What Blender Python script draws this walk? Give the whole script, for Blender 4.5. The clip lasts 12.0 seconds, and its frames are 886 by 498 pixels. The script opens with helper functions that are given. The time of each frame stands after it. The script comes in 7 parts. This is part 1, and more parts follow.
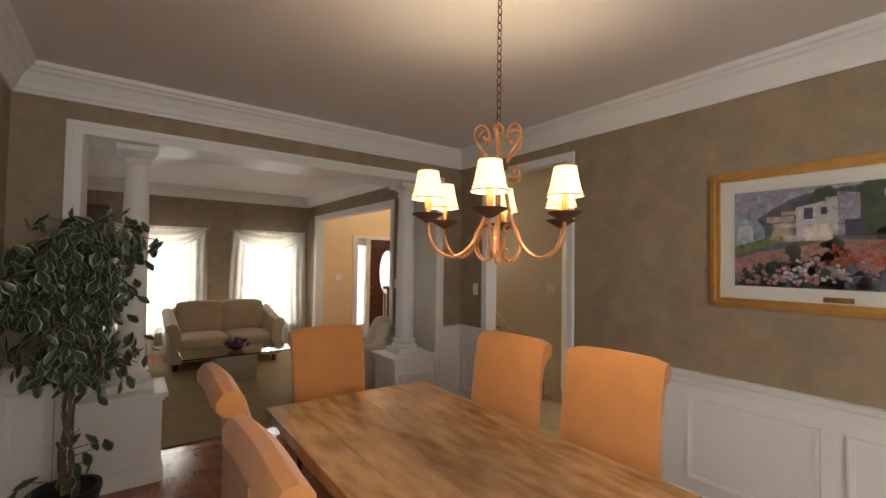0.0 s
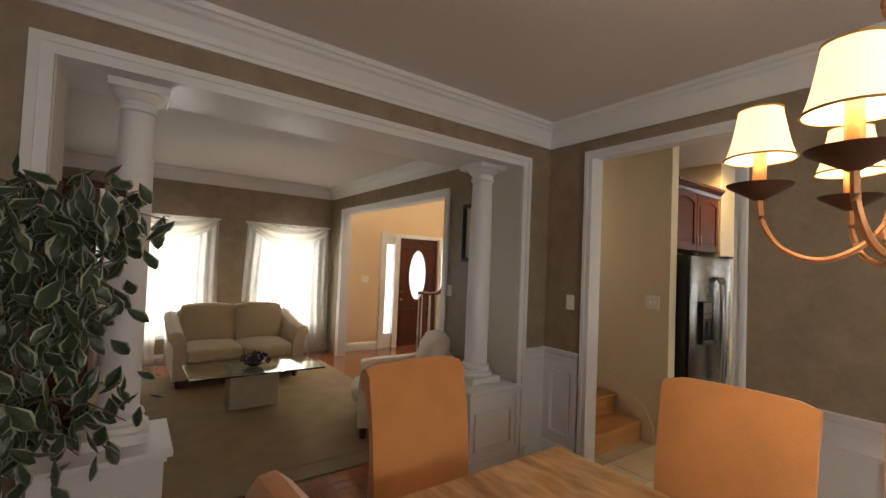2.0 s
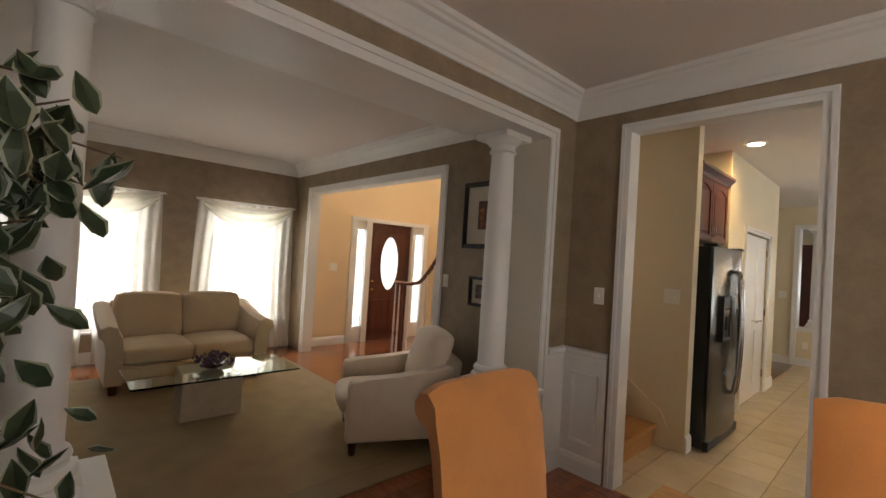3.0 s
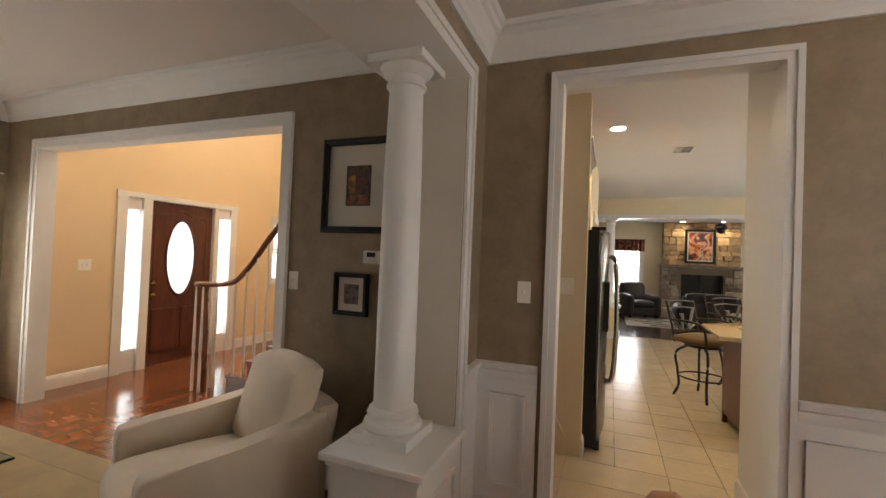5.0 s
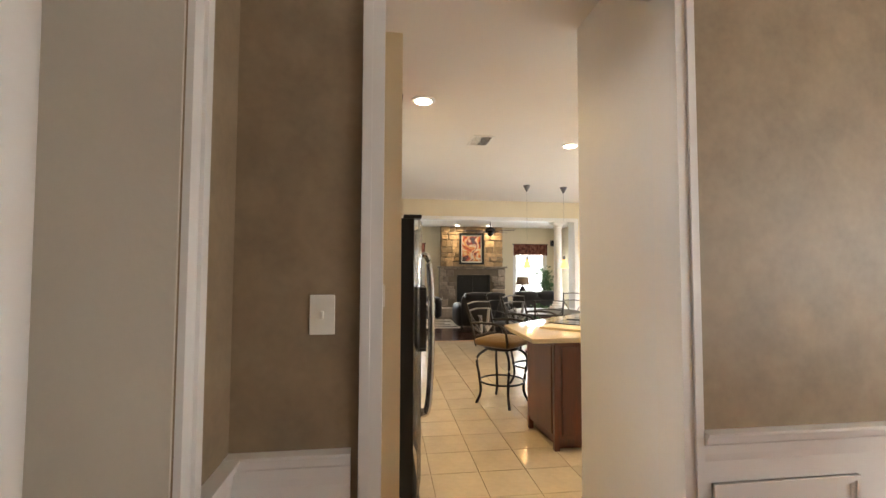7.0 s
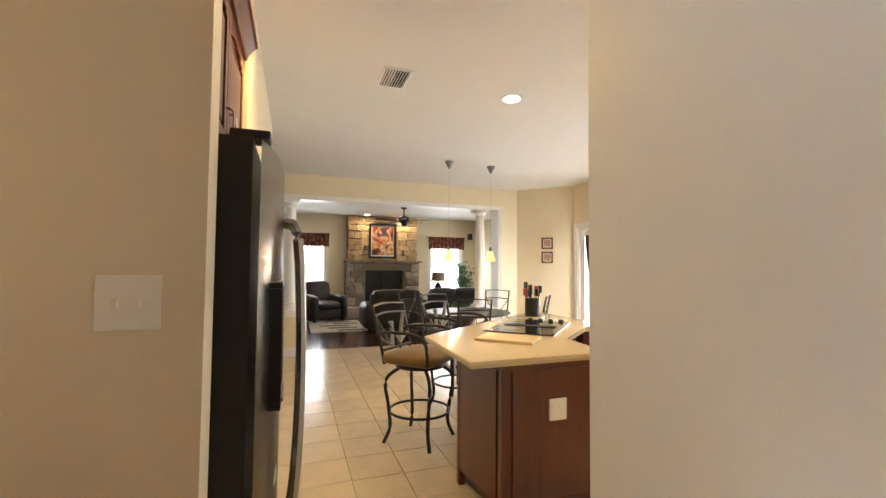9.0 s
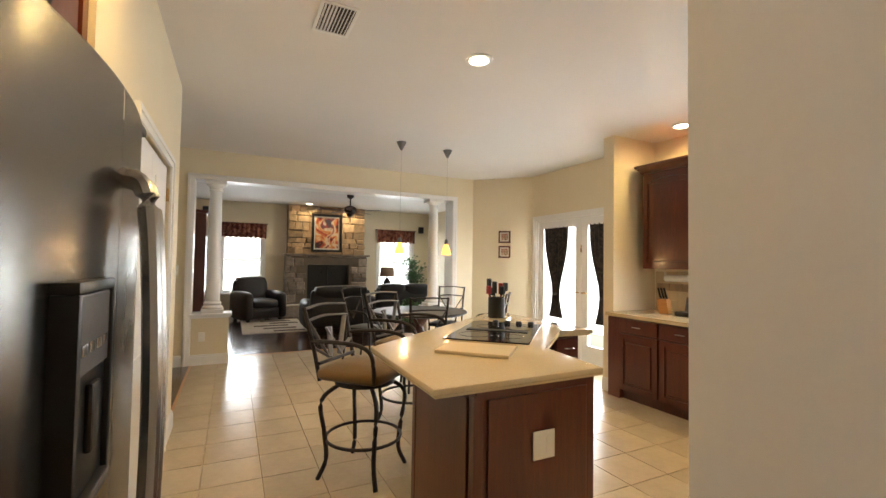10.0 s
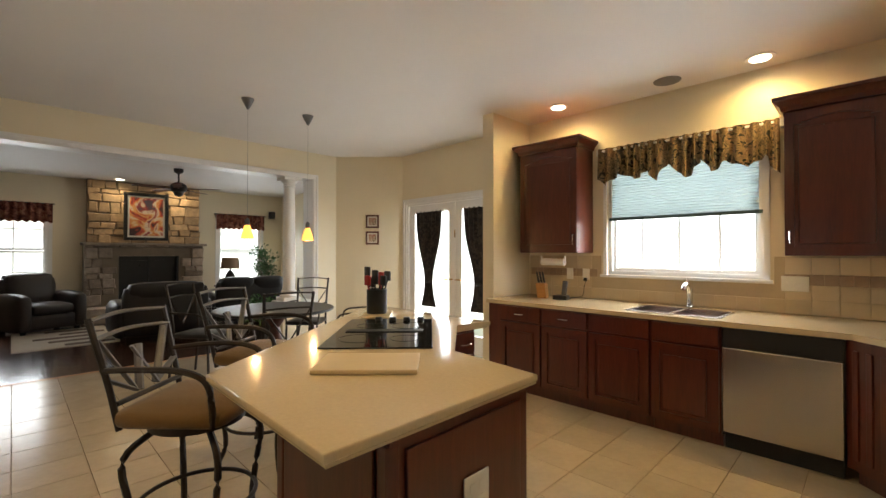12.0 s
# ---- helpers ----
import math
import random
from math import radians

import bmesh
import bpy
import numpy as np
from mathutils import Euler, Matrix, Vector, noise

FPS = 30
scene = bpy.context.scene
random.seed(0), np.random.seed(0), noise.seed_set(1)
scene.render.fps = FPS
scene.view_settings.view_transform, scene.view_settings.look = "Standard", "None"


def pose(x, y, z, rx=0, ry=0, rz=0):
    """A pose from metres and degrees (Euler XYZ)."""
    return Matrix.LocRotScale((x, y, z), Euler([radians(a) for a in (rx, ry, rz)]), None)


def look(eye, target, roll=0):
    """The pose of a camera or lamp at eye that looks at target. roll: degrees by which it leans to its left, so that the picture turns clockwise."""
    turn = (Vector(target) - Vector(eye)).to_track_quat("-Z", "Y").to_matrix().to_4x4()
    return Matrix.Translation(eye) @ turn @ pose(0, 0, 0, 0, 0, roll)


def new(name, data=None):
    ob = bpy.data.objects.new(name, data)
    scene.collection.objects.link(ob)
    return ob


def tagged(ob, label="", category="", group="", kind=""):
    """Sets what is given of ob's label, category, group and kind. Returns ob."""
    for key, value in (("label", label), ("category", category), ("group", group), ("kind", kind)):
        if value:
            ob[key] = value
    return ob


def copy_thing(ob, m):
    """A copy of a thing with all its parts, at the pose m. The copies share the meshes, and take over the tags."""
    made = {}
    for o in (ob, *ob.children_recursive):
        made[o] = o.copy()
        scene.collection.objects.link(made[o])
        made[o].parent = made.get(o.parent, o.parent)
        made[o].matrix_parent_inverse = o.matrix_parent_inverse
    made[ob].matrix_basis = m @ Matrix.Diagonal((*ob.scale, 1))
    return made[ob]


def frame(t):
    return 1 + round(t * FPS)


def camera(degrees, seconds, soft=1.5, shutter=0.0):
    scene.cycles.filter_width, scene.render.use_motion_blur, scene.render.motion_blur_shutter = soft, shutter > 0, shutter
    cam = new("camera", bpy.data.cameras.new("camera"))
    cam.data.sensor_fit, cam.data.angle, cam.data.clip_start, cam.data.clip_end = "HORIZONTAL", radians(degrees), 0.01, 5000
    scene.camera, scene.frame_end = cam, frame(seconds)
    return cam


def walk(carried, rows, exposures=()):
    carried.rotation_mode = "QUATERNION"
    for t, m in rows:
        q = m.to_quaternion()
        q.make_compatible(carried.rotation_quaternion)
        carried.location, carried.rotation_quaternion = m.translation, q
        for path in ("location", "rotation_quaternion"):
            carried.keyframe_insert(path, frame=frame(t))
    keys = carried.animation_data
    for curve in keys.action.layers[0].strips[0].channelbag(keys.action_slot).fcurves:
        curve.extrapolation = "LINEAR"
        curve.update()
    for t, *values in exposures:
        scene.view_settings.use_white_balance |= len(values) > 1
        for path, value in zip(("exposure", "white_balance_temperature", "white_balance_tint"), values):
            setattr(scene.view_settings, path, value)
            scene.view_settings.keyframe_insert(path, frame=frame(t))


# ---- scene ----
cam = camera(91.8, 12.0)
PATH = [
    (0, (0.344, 0.14, 1.592), (1.527, 1.752, 1.65), 0.8),
    (0.5, (0.388, 0.373, 1.598), (1.536, 2.009, 1.675), 0.8),
    (1, (0.405, 0.665, 1.587), (1.511, 2.33, 1.672), 1.2),
    (1.5, (0.376, 1.021, 1.586), (1.499, 2.674, 1.669), 1.9),
    (2, (0.39, 1.372, 1.572), (1.565, 2.989, 1.643), 2.4),
    (2.5, (0.386, 1.721, 1.54), (1.632, 3.285, 1.592), 2.8),
    (2.7, (0.373, 1.877, 1.525), (1.661, 3.406, 1.572), 3.2),
    (4.3, (0.626, 2.872, 1.495), (2.316, 3.942, 1.507), 3.0),
    (4.5, (0.692, 2.964, 1.484), (2.437, 3.941, 1.504), 2.9),
    (5, (0.919, 3.155, 1.481), (2.781, 3.884, 1.52), 2.3),
    (5.5, (1.161, 3.318, 1.472), (3.106, 3.781, 1.527), 1.7),
    (6, (1.402, 3.424, 1.455), (3.391, 3.622, 1.536), 0.8),
    (6.5, (1.667, 3.433, 1.456), (3.664, 3.392, 1.554), 0.3),
    (7, (1.972, 3.41, 1.443), (3.953, 3.148, 1.538), 0.2),
    (8.8, (3.100, 3.165, 1.391), (4.998, 2.543, 1.476), 0.4),
    (9, (3.225, 3.129, 1.383), (5.111, 2.471, 1.466), 0.5),
    (9.5, (3.521, 3.023, 1.389), (5.371, 2.269, 1.47), 0.6),
    (10, (3.816, 2.943, 1.37), (5.612, 2.065, 1.434), 0.9),
    (10.5, (4.022, 2.875, 1.37), (5.746, 1.863, 1.421), 0.8),
    (11, (4.2, 2.776, 1.359), (5.841, 1.634, 1.395), 0.2),
    (11.5, (4.323, 2.746, 1.356), (5.861, 1.473, 1.379), 0.3),
    (12, (4.427, 2.742, 1.339), (5.839, 1.326, 1.357), 0),
]
EXPOSURES = [(0, 0.05), (2.5, 0.05), (4.5, 0.38), (5.5, 0.55), (6.5, 0.88), (7.0, 0.95), (9.0, 0.9), (10.0, 0.5), (12.0, -0.05)]
walk(cam, [(t, look(eye, target, roll)) for t, eye, target, roll in PATH], EXPOSURES)

# ---- light ----
scene.view_settings.exposure = 0.0
world = bpy.data.worlds.new("world")
scene.world = world
world.use_nodes = True
wn = world.node_tree
bg = wn.nodes["Background"]
sky = wn.nodes.new("ShaderNodeTexSky")
sky.sky_type = "NISHITA"
sky.sun_disc = False
sky.sun_elevation, sky.sun_rotation = radians(48), radians(20)
wn.links.new(sky.outputs["Color"], bg.inputs["Color"])
bg.inputs["Strength"].default_value = 0.12
sun = new("sun", bpy.data.lights.new("sun", "SUN"))
sun.data.energy, sun.data.angle, sun.data.color = 2.0, radians(3), (1, 0.95, 0.87)
sun.matrix_world = look((0, 0, 20), (-3, -9, 0))
DAY = (0.93, 0.97, 1.0)
SOFTDAY = (1.0, 0.952, 0.90)
WARM = (1.0, 0.77, 0.50)


def window_light(name, x, y, z, w, h, rx, rz, watts, color=DAY):
    """Sky light that stands in a window's opening, just outside the glass."""
    ob = new(name, bpy.data.lights.new(name, "AREA"))
    ob.data.shape, ob.data.size, ob.data.size_y = "RECTANGLE", w, h
    ob.data.energy, ob.data.color = watts, color
    ob.matrix_world = pose(x, y, z, rx, 0, rz)
    return ob


def bulb(name, x, y, z, watts, radius=0.03, color=WARM):
    ob = new(name, bpy.data.lights.new(name, "POINT"))
    ob.data.energy, ob.data.color, ob.data.shadow_soft_size = watts, color, radius
    ob.location = (x, y, z)
    return ob


def down_light(name, x, y, z, watts, color=WARM):
    ob = new(name, bpy.data.lights.new(name, "SPOT"))
    ob.data.energy, ob.data.color, ob.data.shadow_soft_size = watts, color, 0.06
    ob.data.spot_size, ob.data.spot_blend = radians(172), 0.9
    ob.location = (x, y, z)
    return ob


window_light("sky_living_window_a", 2.47, 8.86, 1.2, 1.1, 1.7, -90, 0, 36, SOFTDAY)
window_light("sky_living_window_b", 0.78, 8.86, 1.2, 1.1, 1.7, -90, 0, 36, SOFTDAY)
window_light("sky_dining_window", -0.5, -0.62, 1.6, 1.2, 1.35, 90, -90, 18, SOFTDAY)
# Fill through an added south window, out of view, for the room's darker left.
window_light("sky_dining_south", 1.0, -1.56, 1.6, 1.7, 1.35, 90, 0, 36, SOFTDAY)
window_light("sky_front_door", 4.9, 8.6, 1.15, 1.6, 1.9, -90, 0, 24)
window_light("sky_kitchen_window", 5.57, -1.66, 1.65, 1.4, 1.3, 90, 0, 95)
window_light("sky_french_door", 8.35, -1.66, 1.1, 2.0, 2.1, 90, 0, 100)
window_light("sky_family_window_a", 15.66, 2.75, 1.35, 0.9, 1.7, 90, 90, 40)
window_light("sky_family_window_b", 15.66, -1.2, 1.35, 0.9, 1.7, 90, 90, 40)
# Fill from the side, through a window added to the family room.
window_light("sky_family_side", 12.6, -2.46, 1.35, 1.4, 1.7, 90, 0, 22)
bulb("foyer_lamp", 5.0, 6.4, 4.6, 85, 0.12, (1.0, 0.88, 0.72))
# Fill light in an added, unseen high window; it brightens the pantry wall.
window_light("sky_foyer_high_window", 4.9, 8.58, 4.1, 1.4, 1.1, -90, 0, 66)
CANS = ((5.354, 3.127), (6.382, 1.431), (6.633, -1.103), (5.004, -1.19), (14.95, 0.25), (14.95, 1.25))
for cx, cy in CANS:
    down_light("can_lamp", cx, cy, 2.765, 42 if cx < 10 else 22, (1.0, 0.67, 0.25) if cx < 10 else (1.0, 0.82, 0.5))

# ---- materials ----
def material(name, color, rough=0.5, metal=0.0, vary=0.08, scale=6.0, bump=0.05, grain=60.0, coat=0.0, sheen=0.0, random_by=None):
    """A surface with a broad stain and a fine grain in colour and relief."""
    m = bpy.data.materials.new(name)
    m.use_nodes = True
    n, l = m.node_tree.nodes, m.node_tree.links
    b = n["Principled BSDF"]
    b.inputs["Roughness"].default_value, b.inputs["Metallic"].default_value = rough, metal
    b.inputs["Coat Weight"].default_value, b.inputs["Sheen Weight"].default_value = coat, sheen
    tc = n.new("ShaderNodeTexCoord")
    big, fine = n.new("ShaderNodeTexNoise"), n.new("ShaderNodeTexNoise")
    big.inputs["Scale"].default_value, fine.inputs["Scale"].default_value = scale, grain
    big.inputs["Detail"].default_value, fine.inputs["Detail"].default_value = 5, 3
    l.new(tc.outputs["Object"], big.inputs["Vector"])
    l.new(tc.outputs["Object"], fine.inputs["Vector"])
    mixv = n.new("ShaderNodeMath")
    mixv.operation = "MULTIPLY_ADD"
    mixv.inputs[1].default_value, mixv.inputs[2].default_value = 0.35, 0.0
    l.new(fine.outputs["Fac"], mixv.inputs[0])
    add = n.new("ShaderNodeMath")
    add.operation = "ADD"
    l.new(big.outputs["Fac"], add.inputs[0])
    l.new(mixv.outputs[0], add.inputs[1])
    ramp = n.new("ShaderNodeMapRange")
    ramp.inputs["From Min"].default_value, ramp.inputs["From Max"].default_value = 0.35, 1.0
    ramp.inputs["To Min"].default_value, ramp.inputs["To Max"].default_value = 1 - vary, 1 + vary
    l.new(add.outputs[0], ramp.inputs["Value"])
    last = ramp.outputs["Result"]
    if random_by:
        info = n.new("ShaderNodeObjectInfo")
        rr = n.new("ShaderNodeMapRange")
        rr.inputs["To Min"].default_value, rr.inputs["To Max"].default_value = 1 - random_by, 1 + random_by
        l.new(info.outputs["Random"], rr.inputs["Value"])
        mul = n.new("ShaderNodeMath")
        mul.operation = "MULTIPLY"
        l.new(last, mul.inputs[0])
        l.new(rr.outputs["Result"], mul.inputs[1])
        last = mul.outputs[0]
    hsv = n.new("ShaderNodeHueSaturation")
    hsv.inputs["Color"].default_value = (*color, 1)
    l.new(last, hsv.inputs["Value"])
    l.new(hsv.outputs["Color"], b.inputs["Base Color"])
    bp = n.new("ShaderNodeBump")
    bp.inputs["Strength"].default_value, bp.inputs["Distance"].default_value = bump, 0.01
    l.new(fine.outputs["Fac"], bp.inputs["Height"])
    l.new(bp.outputs["Normal"], b.inputs["Normal"])
    rg = n.new("ShaderNodeMapRange")
    rg.inputs["To Min"].default_value, rg.inputs["To Max"].default_value = max(rough - 0.07, 0.02), min(rough + 0.09, 1)
    l.new(big.outputs["Fac"], rg.inputs["Value"])
    l.new(rg.outputs["Result"], b.inputs["Roughness"])
    return m


def wood(name, dark, light, axis="Y", rough=0.35, stretch=14.0, scale=3.0, coat=0.3, random_by=0.0, contrast=(0.35, 0.7)):
    """Wood with long grain along one axis."""
    m = bpy.data.materials.new(name)
    m.use_nodes = True
    n, l = m.node_tree.nodes, m.node_tree.links
    b = n["Principled BSDF"]
    b.inputs["Roughness"].default_value, b.inputs["Coat Weight"].default_value = rough, coat
    b.inputs["Coat Roughness"].default_value = 0.12
    tc, mp = n.new("ShaderNodeTexCoord"), n.new("ShaderNodeMapping")
    k = {"X": (1, stretch, stretch), "Y": (stretch, 1, stretch), "Z": (stretch, stretch, 1)}[axis]
    mp.inputs["Scale"].default_value = k
    info = n.new("ShaderNodeObjectInfo")
    shift = n.new("ShaderNodeVectorMath")
    shift.operation = "ADD"
    mult = n.new("ShaderNodeMath")
    mult.operation = "MULTIPLY"
    mult.inputs[1].default_value = 40.0 if random_by else 0.0
    l.new(info.outputs["Random"], mult.inputs[0])
    l.new(tc.outputs["Object"], mp.inputs["Vector"])
    l.new(mp.outputs["Vector"], shift.inputs[0])
    l.new(mult.outputs[0], shift.inputs[1])
    a, f = n.new("ShaderNodeTexNoise"), n.new("ShaderNodeTexNoise")
    a.inputs["Scale"].default_value, a.inputs["Detail"].default_value, a.inputs["Distortion"].default_value = scale * 0.4, 6, 0.8
    f.inputs["Scale"].default_value, f.inputs["Detail"].default_value = scale * 3.0, 6
    l.new(shift.outputs[0], a.inputs["Vector"])
    l.new(shift.outputs[0], f.inputs["Vector"])
    mx = n.new("ShaderNodeMath")
    mx.operation = "MULTIPLY_ADD"
    mx.inputs[1].default_value = 0.45
    l.new(f.outputs["Fac"], mx.inputs[0])
    half = n.new("ShaderNodeMath")
    half.operation = "MULTIPLY"
    half.inputs[1].default_value = 0.55
    l.new(a.outputs["Fac"], half.inputs[0])
    l.new(half.outputs[0], mx.inputs[2])
    ramp = n.new("ShaderNodeValToRGB")
    ramp.color_ramp.elements[0].position, ramp.color_ramp.elements[1].position = contrast
    ramp.color_ramp.elements[0].color, ramp.color_ramp.elements[1].color = (*dark, 1), (*light, 1)
    l.new(mx.outputs[0], ramp.inputs["Fac"])
    out = ramp.outputs["Color"]
    if random_by:
        rr = n.new("ShaderNodeMapRange")
        rr.inputs["To Min"].default_value, rr.inputs["To Max"].default_value = 1 - random_by, 1 + random_by
        l.new(info.outputs["Random"], rr.inputs["Value"])
        hsv = n.new("ShaderNodeHueSaturation")
        l.new(rr.outputs["Result"], hsv.inputs["Value"])
        l.new(out, hsv.inputs["Color"])
        out = hsv.outputs["Color"]
    l.new(out, b.inputs["Base Color"])
    bp = n.new("ShaderNodeBump")
    bp.inputs["Strength"].default_value, bp.inputs["Distance"].default_value = 0.08, 0.004
    l.new(f.outputs["Fac"], bp.inputs["Height"])
    l.new(bp.outputs["Normal"], b.inputs["Normal"])
    return m


def glowing(name, color, strength, base=None):
    m = bpy.data.materials.new(name)
    m.use_nodes = True
    b = m.node_tree.nodes["Principled BSDF"]
    b.inputs["Base Color"].default_value = (*(base or color), 1)
    b.inputs["Emission Color"].default_value, b.inputs["Emission Strength"].default_value = (*color, 1), strength
    b.inputs["Roughness"].default_value = 0.6
    return m


def sheer(name, color, clear, through_light=0.5):
    """Thin cloth that lets part of the light straight through."""
    m = bpy.data.materials.new(name)
    m.use_nodes = True
    n, l = m.node_tree.nodes, m.node_tree.links
    out = n["Material Output"]
    dif, tra, tlu = n.new("ShaderNodeBsdfDiffuse"), n.new("ShaderNodeBsdfTransparent"), n.new("ShaderNodeBsdfTranslucent")
    a, b = n.new("ShaderNodeMixShader"), n.new("ShaderNodeMixShader")
    tc, wv = n.new("ShaderNodeTexCoord"), n.new("ShaderNodeTexNoise")
    wv.inputs["Scale"].default_value, wv.inputs["Detail"].default_value = 9, 3
    rg = n.new("ShaderNodeMapRange")
    rg.inputs["To Min"].default_value, rg.inputs["To Max"].default_value = clear - 0.1, clear + 0.1
    l.new(tc.outputs["Object"], wv.inputs["Vector"])
    l.new(wv.outputs["Fac"], rg.inputs["Value"])
    dif.inputs["Color"].default_value = tlu.inputs["Color"].default_value = (*color, 1)
    a.inputs["Fac"].default_value = through_light
    l.new(dif.outputs[0], a.inputs[1])
    l.new(tlu.outputs[0], a.inputs[2])
    l.new(rg.outputs["Result"], b.inputs["Fac"])
    l.new(a.outputs[0], b.inputs[1])
    l.new(tra.outputs[0], b.inputs[2])
    l.new(b.outputs[0], out.inputs["Surface"])
    return m


def clear_glass(name, tint=(1, 1, 1), rough=0.0):
    m = bpy.data.materials.new(name)
    m.use_nodes = True
    b = m.node_tree.nodes["Principled BSDF"]
    b.inputs["Base Color"].default_value = (*tint, 1)
    b.inputs["Transmission Weight"].default_value, b.inputs["Roughness"].default_value = 1.0, rough
    b.inputs["IOR"].default_value = 1.45
    return m


def blotched(name, colors, scale, rough=0.8, stops=None, distort=1.0, detail=6):
    """Several colours laid out by a broad noise: prints, weaves, pictures."""
    m = bpy.data.materials.new(name)
    m.use_nodes = True
    n, l = m.node_tree.nodes, m.node_tree.links
    b = n["Principled BSDF"]
    b.inputs["Roughness"].default_value = rough
    tc, ns, ramp = n.new("ShaderNodeTexCoord"), n.new("ShaderNodeTexNoise"), n.new("ShaderNodeValToRGB")
    ns.inputs["Scale"].default_value, ns.inputs["Detail"].default_value, ns.inputs["Distortion"].default_value = scale, detail, distort
    l.new(tc.outputs["Object"], ns.inputs["Vector"])
    l.new(ns.outputs["Fac"], ramp.inputs["Fac"])
    while len(ramp.color_ramp.elements) < len(colors):
        ramp.color_ramp.elements.new(0.5)
    for k, c in enumerate(colors):
        e = ramp.color_ramp.elements[k]
        e.position, e.color = (stops[k] if stops else 0.37 + 0.26 * k / (len(colors) - 1)), (*c, 1)
    l.new(ramp.outputs["Color"], b.inputs["Base Color"])
    bp = n.new("ShaderNodeBump")
    bp.inputs["Strength"].default_value, bp.inputs["Distance"].default_value = 0.1, 0.004
    l.new(ns.outputs["Fac"], bp.inputs["Height"])
    l.new(bp.outputs["Normal"], b.inputs["Normal"])
    return m


TAUPE = material("taupe_wall_paint", (0.300, 0.230, 0.150), 0.5, vary=0.24, scale=6.5, bump=0.06, grain=35)
CREAM = material("cream_wall_paint", (0.76, 0.67, 0.49), 0.5, vary=0.04, scale=2, bump=0.04)
PALE = material("pale_cream_wall_paint", (0.80, 0.80, 0.795), 0.5, vary=0.04, scale=2, bump=0.04)
PEACH = material("warm_foyer_paint", (0.78, 0.61, 0.39), 0.55, vary=0.04, scale=2, bump=0.04)
CEIL = material("ceiling_paint", (0.75, 0.715, 0.68), 0.7, vary=0.03, scale=1.5, bump=0.05, grain=120)
WHITE = material("white_trim_paint", (0.80, 0.79, 0.77), 0.42, vary=0.03, scale=4, bump=0.0)
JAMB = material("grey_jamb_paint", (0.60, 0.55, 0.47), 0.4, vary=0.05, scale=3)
OAK = wood("red_oak_floor", (0.16, 0.045, 0.014), (0.36, 0.12, 0.04), "Y", 0.16, 18, 3.0, 0.5, 0.2)
WALNUT = wood("dark_floor", (0.045, 0.016, 0.010), (0.12, 0.045, 0.025), "X", 0.16, 18, 3.0, 0.5, 0.25)
STAIRWOOD = wood("golden_stair_oak", (0.42, 0.17, 0.04), (0.62, 0.30, 0.09), "X", 0.3, 12, 3.0, 0.3)
TABLEWOOD = wood("mango_table_wood", (0.23, 0.108, 0.042), (0.62, 0.37, 0.17), "Y", 0.24, 3.6, 1.7, 0.4, 0.0, (0.36, 0.60))
CHERRY = wood("cherry_cabinet_wood", (0.072, 0.013, 0.006), (0.128, 0.025, 0.011), "Z", 0.28, 10, 3.0, 0.3, 0.05)
MAHOG = wood("mahogany", (0.055, 0.012, 0.008), (0.13, 0.03, 0.018), "Z", 0.3, 10, 3.0, 0.3)
RAILWOOD = wood("brown_rail_wood", (0.10, 0.03, 0.012), (0.22, 0.075, 0.03), "Y", 0.3, 10, 3.0, 0.3)
TILE = material("cream_floor_tile", (0.60, 0.495, 0.345), 0.20, vary=0.12, scale=3.0, bump=0.03, grain=25, random_by=0.06)
GROUT = material("tile_grout", (0.53, 0.42, 0.275), 0.85, vary=0.1)
SPLASH = material("wall_tile", (0.62, 0.50, 0.33), 0.35, vary=0.06, scale=4, random_by=0.05)
BAND = material("wall_tile_band", (0.34, 0.24, 0.16), 0.4, vary=0.15, scale=12, random_by=0.1)
COUNTER = material("cream_counter", (0.63, 0.505, 0.315), 0.14, vary=0.05, scale=90, bump=0.0, coat=0.2)
SUEDE = material("orange_suede", (0.57, 0.24, 0.072), 0.85, vary=0.14, scale=5, bump=0.12, grain=160, sheen=0.3)
BEIGE = material("beige_upholstery", (0.58, 0.45, 0.29), 0.9, vary=0.07, scale=8, bump=0.2, grain=240, sheen=0.3)
IVORY = material("ivory_upholstery", (0.68, 0.575, 0.45), 0.9, vary=0.05, scale=8, bump=0.15, grain=220, sheen=0.3)
LEATHER = material("black_leather", (0.012, 0.011, 0.012), 0.42, vary=0.2, scale=8, bump=0.15, grain=90)
BROWNLEATHER = material("dark_brown_leather", (0.020, 0.014, 0.012), 0.45, vary=0.2, scale=8, bump=0.15, grain=90)
RUG = material("olive_rug", (0.36, 0.27, 0.145), 0.95, vary=0.16, scale=5, bump=0.5, grain=300)
STEEL = material("brushed_steel", (0.46, 0.445, 0.42), 0.25, 1.0, vary=0.02, scale=1, bump=0.0, grain=200)
CHROME = material("chrome", (0.75, 0.74, 0.72), 0.1, 1.0, vary=0.02)
BLACKPL = material("black_enamel", (0.010, 0.010, 0.011), 0.4, vary=0.1, scale=20)
IRON = material("dark_bronze_iron", (0.035, 0.028, 0.024), 0.42, 0.6, vary=0.2, scale=20, bump=0.1)
GREYIRON = material("grey_iron", (0.16, 0.155, 0.16), 0.4, 0.5, vary=0.15, scale=20)
COPPER = material("aged_copper_paint", (0.52, 0.24, 0.10), 0.42, 0.35, vary=0.3, scale=18, bump=0.2, grain=80)
